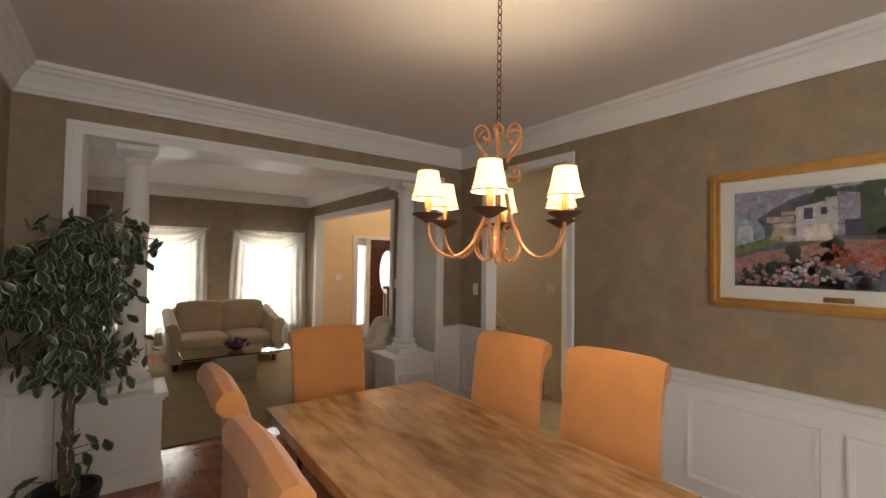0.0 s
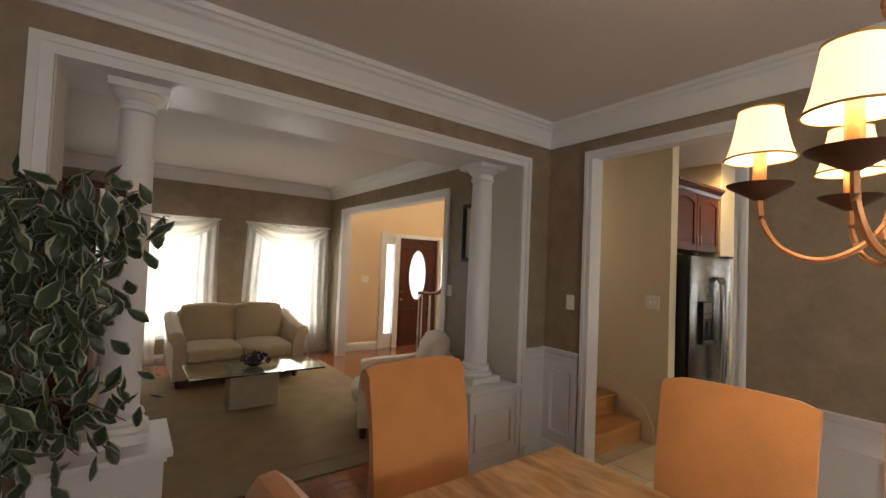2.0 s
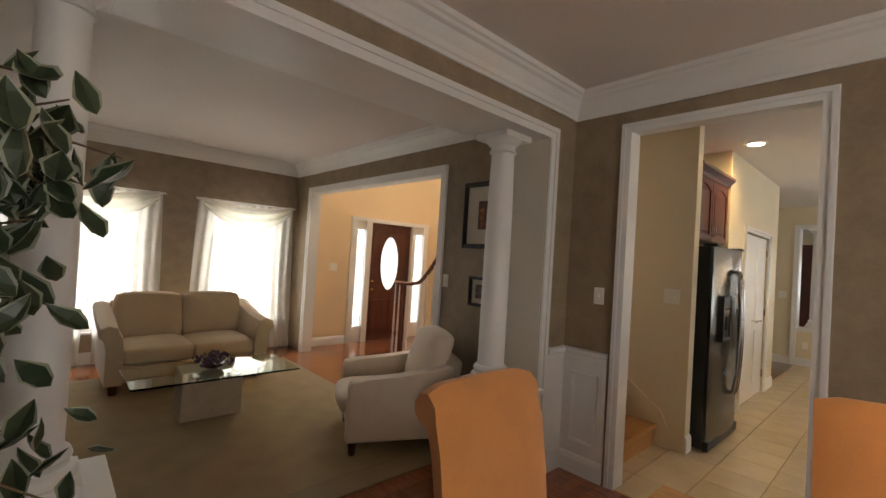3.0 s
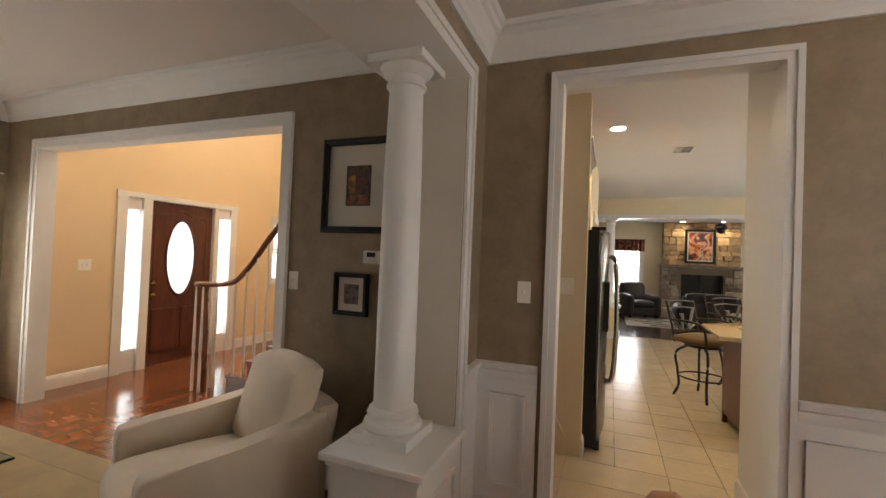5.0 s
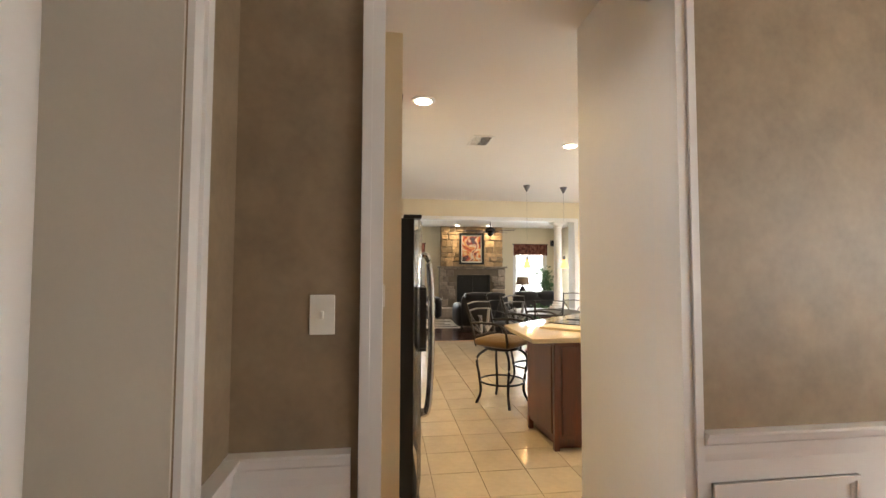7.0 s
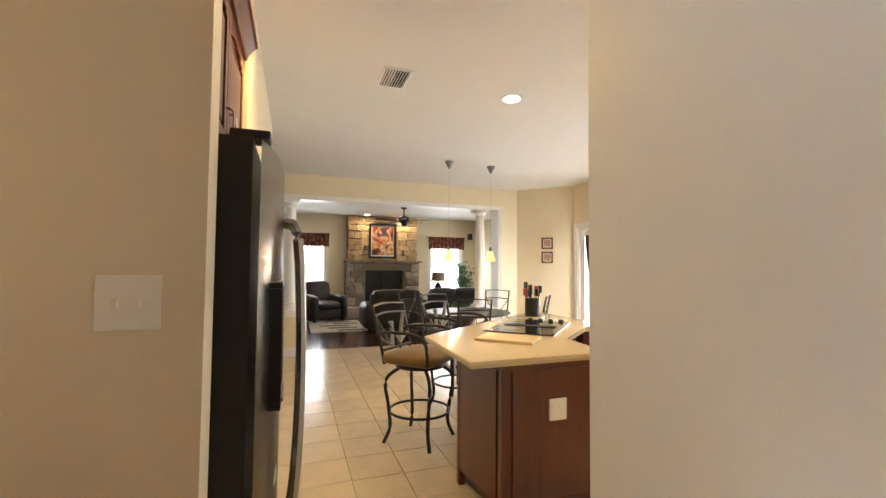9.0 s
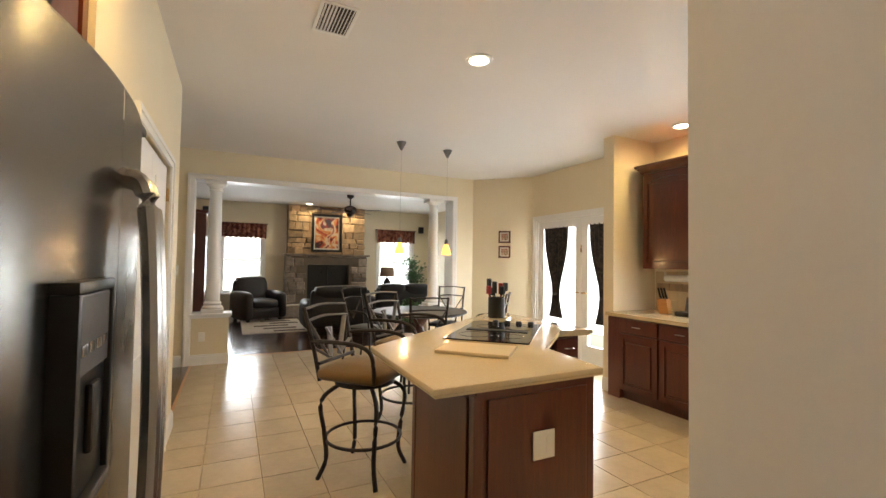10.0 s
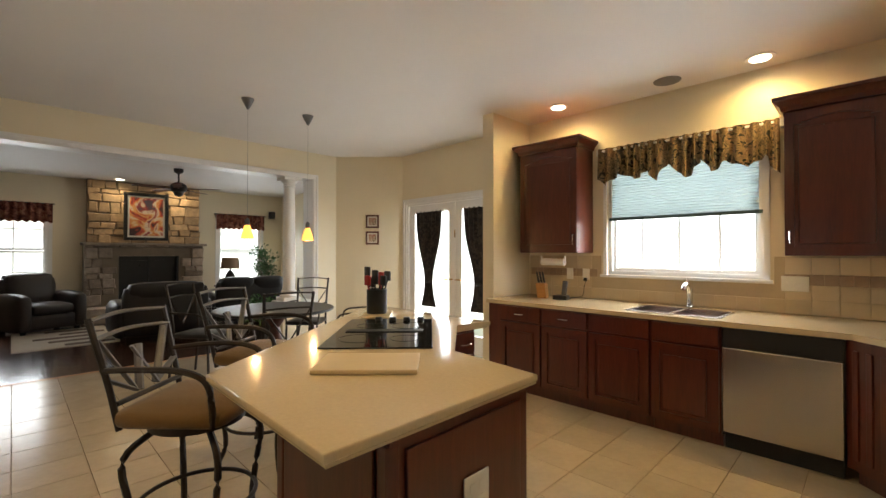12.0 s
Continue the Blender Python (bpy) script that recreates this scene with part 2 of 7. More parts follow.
DARKCOPPER = material("dark_copper_cup", (0.10, 0.05, 0.035), 0.5, 0.4, vary=0.2, scale=20)
GOLD = material("gold_frame_leaf", (0.62, 0.36, 0.11), 0.32, 0.7, vary=0.2, scale=14, bump=0.1)
BLACKFRAME = material("black_picture_frame", (0.012, 0.011, 0.011), 0.35, vary=0.1)
MATBOARD = material("ivory_mat_board", (0.70, 0.66, 0.58), 0.9, vary=0.02)
SEATFAB = material("mustard_seat_fabric", (0.155, 0.085, 0.024), 0.9, vary=0.15, scale=12, bump=0.3, grain=200, sheen=0.3)
PLASTIC = material("ivory_plastic", (0.86, 0.83, 0.75), 0.4, vary=0.02)
BRONZE = material("brass", (0.55, 0.36, 0.15), 0.25, 1.0, vary=0.05)
TRAVERTINE = material("travertine", (0.55, 0.46, 0.35), 0.5, vary=0.15, scale=9, bump=0.2, grain=30)
SHADE = glowing("lit_lamp_shade", (1.0, 0.72, 0.36), 1.7, (0.85, 0.7, 0.45))
CANGLOW = glowing("can_lamp_face", (1.0, 0.90, 0.70), 14)
AMBER = glowing("amber_glass", (1.0, 0.42, 0.07), 2.6)
GLASS = clear_glass("window_glass")
TABLEGLASS = clear_glass("green_table_glass", (0.80, 0.93, 0.86))
SHEER = sheer("white_sheer", (0.86, 0.84, 0.78), 0.24)
SWAG = sheer("ivory_swag", (0.80, 0.77, 0.68), 0.10)
BARK = material("plant_bark", (0.15, 0.10, 0.065), 0.9, vary=0.3, scale=20, bump=0.5)
LEAF = material("leaf_green", (0.040, 0.062, 0.030), 0.38, vary=0.35, scale=7, random_by=0.0)
LEAFEDGE = material("leaf_cream_edge", (0.33, 0.36, 0.26), 0.45, vary=0.2, scale=9)
POT = material("dark_planter", (0.022, 0.018, 0.016), 0.5, vary=0.2)
SOIL = material("soil", (0.03, 0.02, 0.014), 1.0, vary=0.4, scale=30, bump=0.8)
STONE = material("field_stone", (0.44, 0.29, 0.16), 0.8, vary=0.35, scale=9, bump=0.5, grain=26, random_by=0.4)
GREYSTONE = material("grey_field_stone", (0.36, 0.285, 0.215), 0.8, vary=0.35, scale=9, bump=0.5, grain=26, random_by=0.35)
MORTAR = material("mortar", (0.22, 0.17, 0.12), 0.95, vary=0.15)
FIREBOX = material("firebox_black", (0.012, 0.013, 0.014), 0.3, vary=0.2)


# ---- mesh helpers ----
def link_mesh(name, bm, mat, smooth=False):
    bmesh.ops.recalc_face_normals(bm, faces=bm.faces)
    me = bpy.data.meshes.new(name)
    bm.to_mesh(me)
    bm.free()
    me.materials.append(mat)
    if smooth:
        me.polygons.foreach_set("use_smooth", [True] * len(me.polygons))
        me.set_sharp_from_angle(angle=radians(38))
    return new(name, me)


def part(name, bm, mat, parent, label="", smooth=False):
    """One mesh under a thing or a part; the mesh is in the thing's own coordinates."""
    ob = link_mesh(name, bm, mat, smooth)
    ob.parent = parent
    return tagged(ob, label)


def thing(name, label, category, m=None, group=""):
    ob = new(name)
    ob.empty_display_size = 0.1
    ob.matrix_world = m if m is not None else Matrix()
    return tagged(ob, label, category, group)


def structure(name, label, category, mat, boxes, smooth=False):
    bm = bmesh.new()
    for b in boxes:
        box(bm, *b)
    return tagged(link_mesh(name, bm, mat, smooth), label, category, kind="structure")


def box(bm, x0, y0, z0, x1, y1, z1):
    v = [bm.verts.new(p) for p in ((x0, y0, z0), (x1, y0, z0), (x1, y1, z0), (x0, y1, z0), (x0, y0, z1), (x1, y0, z1), (x1, y1, z1), (x0, y1, z1))]
    for f in ((0, 3, 2, 1), (4, 5, 6, 7), (0, 1, 5, 4), (1, 2, 6, 5), (2, 3, 7, 6), (3, 0, 4, 7)):
        bm.faces.new([v[k] for k in f])
    return v


def rbox(x0, y0, z0, x1, y1, z1, r=0.01, seg=2, bm=None):
    """A box with rounded edges."""
    b = bmesh.new()
    box(b, x0, y0, z0, x1, y1, z1)
    bmesh.ops.bevel(b, geom=b.edges[:], offset=r, segments=seg, profile=0.6, affect="EDGES")
    if bm is None:
        return b
    me = bpy.data.meshes.new("tmp")
    b.to_mesh(me)
    b.free()
    bm.from_mesh(me)
    bpy.data.meshes.remove(me)
    return bm


def cushion(x0, y0, z0, x1, y1, z1, puff=0.03, r=0.05, cuts=6):
    """A stuffed block: rounded, with faces that bulge."""
    b = bmesh.new()
    box(b, -1, -1, -1, 1, 1, 1)
    bmesh.ops.subdivide_edges(b, edges=b.edges[:], cuts=cuts, use_grid_fill=True)
    c = Vector(((x0 + x1) / 2, (y0 + y1) / 2, (z0 + z1) / 2))
    h = Vector(((x1 - x0) / 2, (y1 - y0) / 2, (z1 - z0) / 2))
    for v in b.verts:
        p = v.co.copy()
        q = Vector((p.x * h.x, p.y * h.y, p.z * h.z))
        inner = Vector([max(-(h[k] - r), min(h[k] - r, q[k])) for k in range(3)])
        d = q - inner
        if d.length > 1e-6:
            q = inner + d.normalized() * min(r, d.length if sum(abs(d[k]) > 1e-6 for k in range(3)) == 1 else r)
        bulge = [(1 - p[(k + 1) % 3] ** 2) * (1 - p[(k + 2) % 3] ** 2) * puff * (1 if abs(p[k]) > 0.99 else 0) * (1 if p[k] > 0 else -1) for k in range(3)]
        v.co = c + q + Vector(bulge)
    return b


def prism(bm, poly, z0, z1):
    """A plan outline raised from z0 to z1."""
    lo = [bm.verts.new((x, y, z0)) for x, y in poly]
    hi = [bm.verts.new((x, y, z1)) for x, y in poly]
    n = len(poly)
    bm.faces.new(lo[::-1])
    bm.faces.new(hi)
    for k in range(n):
        bm.faces.new((lo[k], lo[(k + 1) % n], hi[(k + 1) % n], hi[k]))


def extrude_profile(bm, prof, a, b, side, mitre_a=0.0, mitre_b=0.0, ztop=0.0):
    """A moulding: profile points (out from the wall, height) run from a to b in plan; side is the way out of the wall."""
    a, b, s = Vector(a), Vector(b), Vector(side)
    d = (b - a).normalized()
    rows = []
    for p, mit, sg in ((a, mitre_a, 1), (b, mitre_b, -1)):
        rows.append([bm.verts.new(((p + s * o + d * (o * mit * sg)).x, (p + s * o + d * (o * mit * sg)).y, ztop + h)) for o, h in prof])
    n = len(prof)
    for k in range(n):
        bm.faces.new((rows[0][k], rows[0][(k + 1) % n], rows[1][(k + 1) % n], rows[1][k]))
    bm.faces.new(rows[0][::-1])
    bm.faces.new(rows[1])


def lathe(bm, prof, steps=24, at=(0, 0, 0)):
    """Turned shape: (radius, height) from bottom to top."""
    rings = []
    for r, z in prof:
        rings.append([bm.verts.new((at[0] + r * math.cos(2 * math.pi * k / steps), at[1] + r * math.sin(2 * math.pi * k / steps), at[2] + z)) for k in range(steps)])
    for i in range(len(rings) - 1):
        for k in range(steps):
            bm.faces.new((rings[i][k], rings[i][(k + 1) % steps], rings[i + 1][(k + 1) % steps], rings[i + 1][k]))
    bm.faces.new(rings[0][::-1])
    bm.faces.new(rings[-1])
    return bm


def tube(bm, pts, r, steps=8, taper=None, flat=1.0):
    """A rod along points."""
    pts = [Vector(p) for p in pts]
    rings = []
    ref = Vector((0, 0, 1))
    for i, p in enumerate(pts):
        d = (pts[min(i + 1, len(pts) - 1)] - pts[max(i - 1, 0)]).normalized()
        u = d.cross(ref)
        if u.length < 0.15:
            u = d.cross(Vector((0, 1, 0)))
        u.normalize()
        w = d.cross(u).normalized()
        rr = r if taper is None else r + (taper - r) * i / (len(pts) - 1)
        rings.append([bm.verts.new(p + (u * math.cos(2 * math.pi * k / steps) + w * math.sin(2 * math.pi * k / steps) * flat) * rr) for k in range(steps)])
    for i in range(len(rings) - 1):
        for k in range(steps):
            bm.faces.new((rings[i][k], rings[i][(k + 1) % steps], rings[i + 1][(k + 1) % steps], rings[i + 1][k]))
    bm.faces.new(rings[0][::-1])
    bm.faces.new(rings[-1])
    return bm


def curve(ctrl, n=12):
    """A smooth line through control points."""
    c = [Vector(p) for p in ctrl]
    c = [c[0] * 2 - c[1]] + c + [c[-1] * 2 - c[-2]]
    out = []
    for i in range(1, len(c) - 2):
        for k in range(n):
            t = k / n
            a, b, d, e = c[i - 1], c[i], c[i + 1], c[i + 2]
            out.append(0.5 * (2 * b + (d - a) * t + (2 * a - 5 * b + 4 * d - e) * t * t + (3 * b - a - 3 * d + e) * t ** 3))
    out.append(c[-2])
    return out


def sheet(fn, nu, nv, thick):
    """A thin cloth or shell: fn(u, v) with u and v from 0 to 1, given some thickness."""
    b = bmesh.new()
    g = [[b.verts.new(fn(i / nu, j / nv)) for j in range(nv + 1)] for i in range(nu + 1)]
    for i in range(nu):
        for j in range(nv):
            b.faces.new((g[i][j], g[i + 1][j], g[i + 1][j + 1], g[i][j + 1]))
    if thick:
        bmesh.ops.recalc_face_normals(b, faces=b.faces)
        bmesh.ops.solidify(b, geom=b.faces[:], thickness=thick)
    return b


def frame_bars(bm, u0, v0, u1, v1, w, put):
    """Four bars round a rectangle, each through put(bm, u0, v0, u1, v1)."""
    put(bm, u0, v1 - w, u1, v1)
    put(bm, u0, v0, u1, v0 + w)
    put(bm, u0, v0 + w, u0 + w, v1 - w)
    put(bm, u1 - w, v0 + w, u1, v1 - w)


# ---- structure: rooms ----
ZC = 2.8
NY0, NY1 = 3.86, 4.28
structure("wall_dining_living", "taupe wall with a wide cased opening between columns", "wall", TAUPE, [
    (-0.39, NY0, 0, 0.08, NY1, ZC), (2.985, NY0, 0, 3.32, NY1, ZC), (0.08, NY0, 2.43, 2.985, NY1, ZC)])
structure("wall_dining_east", "taupe dining room wall beside the kitchen doorway", "wall", TAUPE, [
    (3.32, -1.3, 0, 3.44, 2.405, ZC), (3.32, 3.44, 0, 3.44, NY1, ZC), (3.32, 2.405, 2.485, 3.44, 3.44, ZC)])
structure("wall_dining_west", "taupe dining room wall with a window", "wall", TAUPE, [
    (-0.39, -1.3, 0, -0.27, -1.2, ZC), (-0.39, -0.05, 0, -0.27, NY0, ZC), (-0.39, -1.2, 0, -0.27, -0.05, 0.97), (-0.39, -1.2, 2.25, -0.27, -0.05, ZC)])
structure("wall_dining_south", "taupe dining room end wall with an added, unseen window", "wall", TAUPE, [
    (-0.39, -1.42, 0, 0.1, -1.3, ZC), (1.9, -1.42, 0, 3.44, -1.3, ZC), (0.1, -1.42, 0, 1.9, -1.3, 0.97), (0.1, -1.42, 2.25, 1.9, -1.3, ZC)])
structure("wall_living_east", "taupe living room wall with wide foyer opening", "wall", TAUPE, [
    (3.22, NY1, 0, 3.33, 5.25, ZC), (3.22, 5.25, 2.335, 3.33, 8.08, ZC), (3.22, 8.08, 0, 3.33, 8.6, ZC)])
structure("wall_foyer_west", "warm painted foyer side of the wall", "wall", PEACH, [
    (3.33, NY1, 0, 3.36, 5.25, 5.2), (3.33, 5.25, 2.335, 3.36, 8.08, 5.2), (3.33, 8.08, 0, 3.36, 8.35, 5.2)])
W1, W2 = (0.30, 1.26), (2.0, 2.95)
structure("wall_living_north", "taupe living room wall with two curtained windows", "wall", TAUPE, [
    (-1.62, 8.6, 0, W1[0], 8.75, ZC), (W1[1], 8.6, 0, W2[0], 8.75, ZC), (W2[1], 8.6, 0, 3.33, 8.75, ZC),
    (W1[0], 8.6, 0, W1[1], 8.75, 0.38), (W2[0], 8.6, 0, W2[1], 8.75, 0.38), (W1[0], 8.6, 2.02, W1[1], 8.75, ZC), (W2[0], 8.6, 2.02, W2[1], 8.75, ZC)])
structure("wall_living_west", "taupe living room wall", "wall", TAUPE, [(-1.62, NY1, 0, -1.5, 8.6, ZC), (-1.62, 4.16, 0, -0.39, NY1, ZC)])
FY = 8.35
# The opening from 3.5 to 4.7 m is made for the added fill window.
structure("wall_foyer_north", "warm painted foyer wall round the front door", "wall", PEACH, [
    (3.36, FY, 0, 4.10, FY + 0.15, 5.2), (5.70, FY, 0, 6.48, FY + 0.15, 5.2), (4.10, FY, 2.06, 5.70, FY + 0.15, 3.5), (4.10, FY, 3.5, 4.15, FY + 0.15, 4.7), (5.65, FY, 3.5, 5.70, FY + 0.15, 4.7), (4.10, FY, 4.7, 5.70, FY + 0.15, 5.2),
    (6.48, FY, 0, 7.30, FY + 0.15, 0.95), (6.48, FY, 1.98, 7.30, FY + 0.15, 5.2), (7.30, FY, 0, 7.60, FY + 0.15, 5.2)])
structure("wall_foyer_east", "warm painted foyer wall", "wall", PEACH, [(7.6, 4.3, 0, 7.72, FY + 0.15, 5.2)])
structure("wall_foyer_south", "warm painted wall above the stairs", "wall", PEACH, [(4.51, 4.2, 0, 7.499, 4.3, 5.2), (7.499, 4.2, 2.9, 7.72, 4.3, 5.2), (3.36, 4.2, 2.8, 4.51, 4.3, 5.2)])
structure("wall_hall", "cream wall between back stairs and refrigerator", "wall", CREAM, [(4.39, 3.327, 0, 4.51, 6.0, ZC)])
structure("wall_fridge_back", "cream wall behind the refrigerator", "wall", CREAM, [(4.51, 4.05, 0, 5.66, 4.2, ZC), (5.54, 3.362, 0, 5.66, 4.05, ZC)])
CLY, CL0, CL1 = 3.362, 6.20, 7.42
structure("wall_closet", "cream kitchen wall with a white closet door", "wall", CREAM, [
    (5.66, CLY, 0, CL0, CLY + 0.12, ZC), (CL1, CLY, 0, 7.96, CLY + 0.12, ZC), (CL0, CLY, 2.03, CL1, CLY + 0.12, ZC), (7.84, CLY + 0.12, 0, 7.96, 5.5, ZC)])
structure("wall_back_hall", "cream wall at the end of the back hall", "wall", CREAM, [(7.84, 5.5, 0, 10.45, 5.62, ZC)])
structure("wall_pantry", "pale cream wall block beside the kitchen doorway", "wall", PALE, [(3.44, 1.5, 0, 4.216, 2.354, ZC)])
structure("wall_kitchen_west", "cream kitchen wall", "wall", CREAM, [(3.44, -1.6, 0, 3.64, 1.5, ZC)])
KY = -1.44
KW = (5.02, 6.285, 1.125, 2.33)
structure("wall_sink", "cream kitchen wall with a window over the sink", "wall", CREAM, [
    (3.64, KY - 0.15, 0, KW[0], KY, ZC), (KW[1], KY - 0.15, 0, 7.20, KY, ZC), (KW[0], KY - 0.15, 0, KW[1], KY, KW[2]), (KW[0], KY - 0.15, KW[3], KW[1], KY, ZC)])
structure("wall_stub", "short cream wall at the end of the kitchen cabinets", "wall", CREAM, [(7.20, KY - 0.15, 0, 7.34, -0.78, ZC)])
FD = (7.43, 9.355, 2.06)
structure("wall_french_door", "cream breakfast room wall with glazed double doors", "wall", CREAM, [
    (7.34, KY - 0.15, 0, FD[0], KY, ZC), (FD[1], KY - 0.15, 0, 9.58, KY, ZC), (FD[0], KY - 0.15, FD[2], FD[1], KY, ZC)])
bm = bmesh.new()
prism(bm, [(9.46, KY), (10.20, -0.74), (10.30, -0.84), (9.58, KY - 0.14)], 0, ZC)
tagged(link_mesh("wall_bay", bm, CREAM), "angled cream wall with two small pictures", "wall", kind="structure")
OX0, OX1 = 10.20, 10.48
structure("wall_family_opening", "cream wall with a wide columned opening to the family room", "wall", CREAM, [
    (OX0, 3.42, 0, OX1, 5.62, ZC), (OX0, -0.84, 0, OX1, -0.36, ZC), (OX0, -0.36, 2.42, OX1, 3.42, ZC)])
FX = 15.4
V1, V2 = (2.27, 3.2), (-1.71, -0.70)
structure("wall_family_east", "cream family room wall with two windows", "wall", CREAM, [
    (FX, -2.4, 0, FX + 0.15, V2[0], ZC), (FX, V2[1], 0, FX + 0.15, V1[0], ZC), (FX, V1[1], 0, FX + 0.15, 5.62, ZC),
    (FX, V1[0], 0, FX + 0.15, V1[1], 0.55), (FX, V2[0], 0, FX + 0.15, V2[1], 0.55), (FX, V1[0], 2.2, FX + 0.15, V1[1], ZC), (FX, V2[0], 2.2, FX + 0.15, V2[1], ZC)])
structure("wall_family_south", "cream family room wall with an added, unseen window", "wall", CREAM, [
    (OX1, -2.4, 0, 11.9, -2.25, ZC), (13.3, -2.4, 0, FX, -2.25, ZC), (11.9, -2.4, 0, 13.3, -2.25, 0.55), (11.9, -2.4, 2.2, 13.3, -2.25, ZC), (OX1 - 0.18, -2.4, 0, OX1, -0.84, ZC)])
structure("wall_family_north", "cream family room wall", "wall", CREAM, [(10.481, 5.5, 0, FX + 0.15, 5.62, ZC)])
structure("ceiling_dining_living", "off-white painted ceiling", "ceiling", CEIL, [(-1.7, -1.5, ZC, 3.36, 8.8, ZC + 0.1)])
structure("ceiling_kitchen", "off-white painted kitchen ceiling", "ceiling", CEIL, [(3.36, -1.7, ZC, OX1, 4.2, ZC + 0.1), (7.5, 4.2, ZC, OX1, 5.7, ZC + 0.1)])
structure("ceiling_family", "grey-white family room ceiling", "ceiling", CEIL, [(OX1, -2.5, 2.79, FX + 0.2, 5.7, 2.89)])
structure("ceiling_foyer", "off-white high foyer ceiling", "ceiling", CEIL, [(3.3, 4.1, 5.2, 7.8, 8.6, 5.3)])
structure("ground", "pale ground outside the windows", "ground", material("outdoor_ground", (0.30, 0.32, 0.24), 0.9, vary=0.3, scale=0.4), [(-400, -400, -0.40, 400, 400, -0.30)])
structure("subfloor", "hidden floor base under the boards and tiles", "floor", GROUT, [(-1.7, -1.5, -0.12, FX + 0.2, 8.8, -0.008)])


def run_trim(name, label, mat, prof, legs, ztop=0.0):
    bm = bmesh.new()
    for a, b, side, ma, mb in legs:
        extrude_profile(bm, prof, a, b, side, ma, mb, ztop)
    return tagged(link_mesh(name, bm, mat), label, "moulding", kind="structure")


CROWN = [(0, -0.185), (0.016, -0.185), (0.022, -0.165), (0.030, -0.155), (0.040, -0.125), (0.075, -0.065), (0.095, -0.052), (0.105, -0.035), (0.120, -0.028), (0.128, 0), (0, 0)]
run_trim("crown_dining", "white crown moulding round the dining room", WHITE, CROWN, [
    ((-0.27, NY0), (3.32, NY0), (0, -1), 1, 1), ((3.32, NY0), (3.32, -1.3), (-1, 0), 1, 1), ((-0.27, -1.3), (-0.27, NY0), (1, 0), 1, 1), ((3.32, -1.3), (-0.27, -1.3), (0, 1), 1, 1)], ZC - 0.001)
run_trim("crown_living", "white crown moulding round the living room", WHITE, CROWN, [
    ((-1.5, NY1), (3.22, NY1), (0, 1), 1, 1), ((3.22, NY1), (3.22, 8.6), (-1, 0), 1, 1), ((3.22, 8.6), (-1.5, 8.6), (0, -1), 1, 1), ((-1.5, 8.6), (-1.5, NY1), (1, 0), 1, 1)], ZC - 0.001)
BASE = [(0, 0), (0.018, 0), (0.018, 0.10), (0.012, 0.125), (0.006, 0.135), (0, 0.14)]
run_trim("baseboard", "white baseboard", WHITE, BASE, [
    ((3.22, NY1), (3.22, 5.16), (-1, 0), 0, 0), ((3.22, 8.6), (-1.5, 8.6), (0, -1), 0, 0), ((-1.5, 8.6), (-1.5, NY1), (1, 0), 0, 0),
    ((4.06, FY), (3.36, FY), (0, -1), 0, 0), ((7.6, FY), (5.75, FY), (0, -1), 0, 0), ((4.39, 3.327), (4.51, 3.327), (0, -1), 0, 0),
    ((4.216, 2.354), (3.46, 2.354), (0, 1), 0, 0), ((4.216, 1.5), (4.216, 2.354), (1, 0), 0, 0),
    ((CL0 - 0.07, CLY), (5.54, CLY), (0, -1), 0, 0), ((7.96, CLY), (CL1 + 0.07, CLY), (0, -1), 0, 0), ((7.96, 5.5), (7.96, CLY), (1, 0), 0, 0),
    ((OX0, 5.5), (OX0, 3.5), (-1, 0), 0, 0), ((OX0, -0.4), (OX0, -0.74), (-1, 0), 0, 0), ((9.58, KY), (9.44, KY), (0, 1), 0, 0), ((7.20, -0.78), (7.34, -0.78), (0, 1), 0, 0), ((7.34, -0.78), (7.34, KY), (1, 0), 0, 0),
    ((FX, 5.5), (FX, 1.9), (-1, 0), 0, 0), ((FX, -0.1), (FX, -2.25), (-1, 0), 0, 0)])

# wainscot of the dining room
RAIL = [(0, -0.10), (0.012, -0.10), (0.018, -0.075), (0.022, -0.045), (0.034, -0.035), (0.040, -0.012), (0.046, -0.008), (0.046, 0), (0, 0)]


def wainscot(name, a, b, side, top, panels):
    """White panelled dado between two plan points: backing, chair rail, base, moulded frames."""
    a, b, s = Vector(a), Vector(b), Vector(side)
    d = (b - a).normalized()
    ob = tagged(new(name), "white panelled wainscot with chair rail", "wainscot", kind="structure")
    length = (b - a).length

    def slab(bm, u0, z0, u1, z1, o0, o1):
        pts = [a + d * u0 + s * o0, a + d * u1 + s * o0, a + d * u1 + s * o1, a + d * u0 + s * o1]
        prism(bm, [(p.x, p.y) for p in pts], z0, z1)

    bm = bmesh.new()
    slab(bm, 0, 0.0, length, top - 0.02, 0.001, 0.012)
    part("backing", bm, WHITE, ob)
    bm = bmesh.new()
    extrude_profile(bm, RAIL, a, b, side, 0, 0, top)
    part("chair_rail", bm, WHITE, ob)
    bm = bmesh.new()
    extrude_profile(bm, [(o + 0.012, h) for o, h in BASE], a, b, side)
    part("base", bm, WHITE, ob)
    for u0, u1 in panels:
        bm = bmesh.new()
        for w, o in ((0.030, 0.020), (0.018, 0.028)):
            frame_bars(bm, u0, 0.22, u1, top - 0.17, w, lambda q, p0, q0, p1, q1: slab(q, p0, q0, p1, q1, 0.012, o))
        part("panel_frame", bm, WHITE, ob)
    return ob


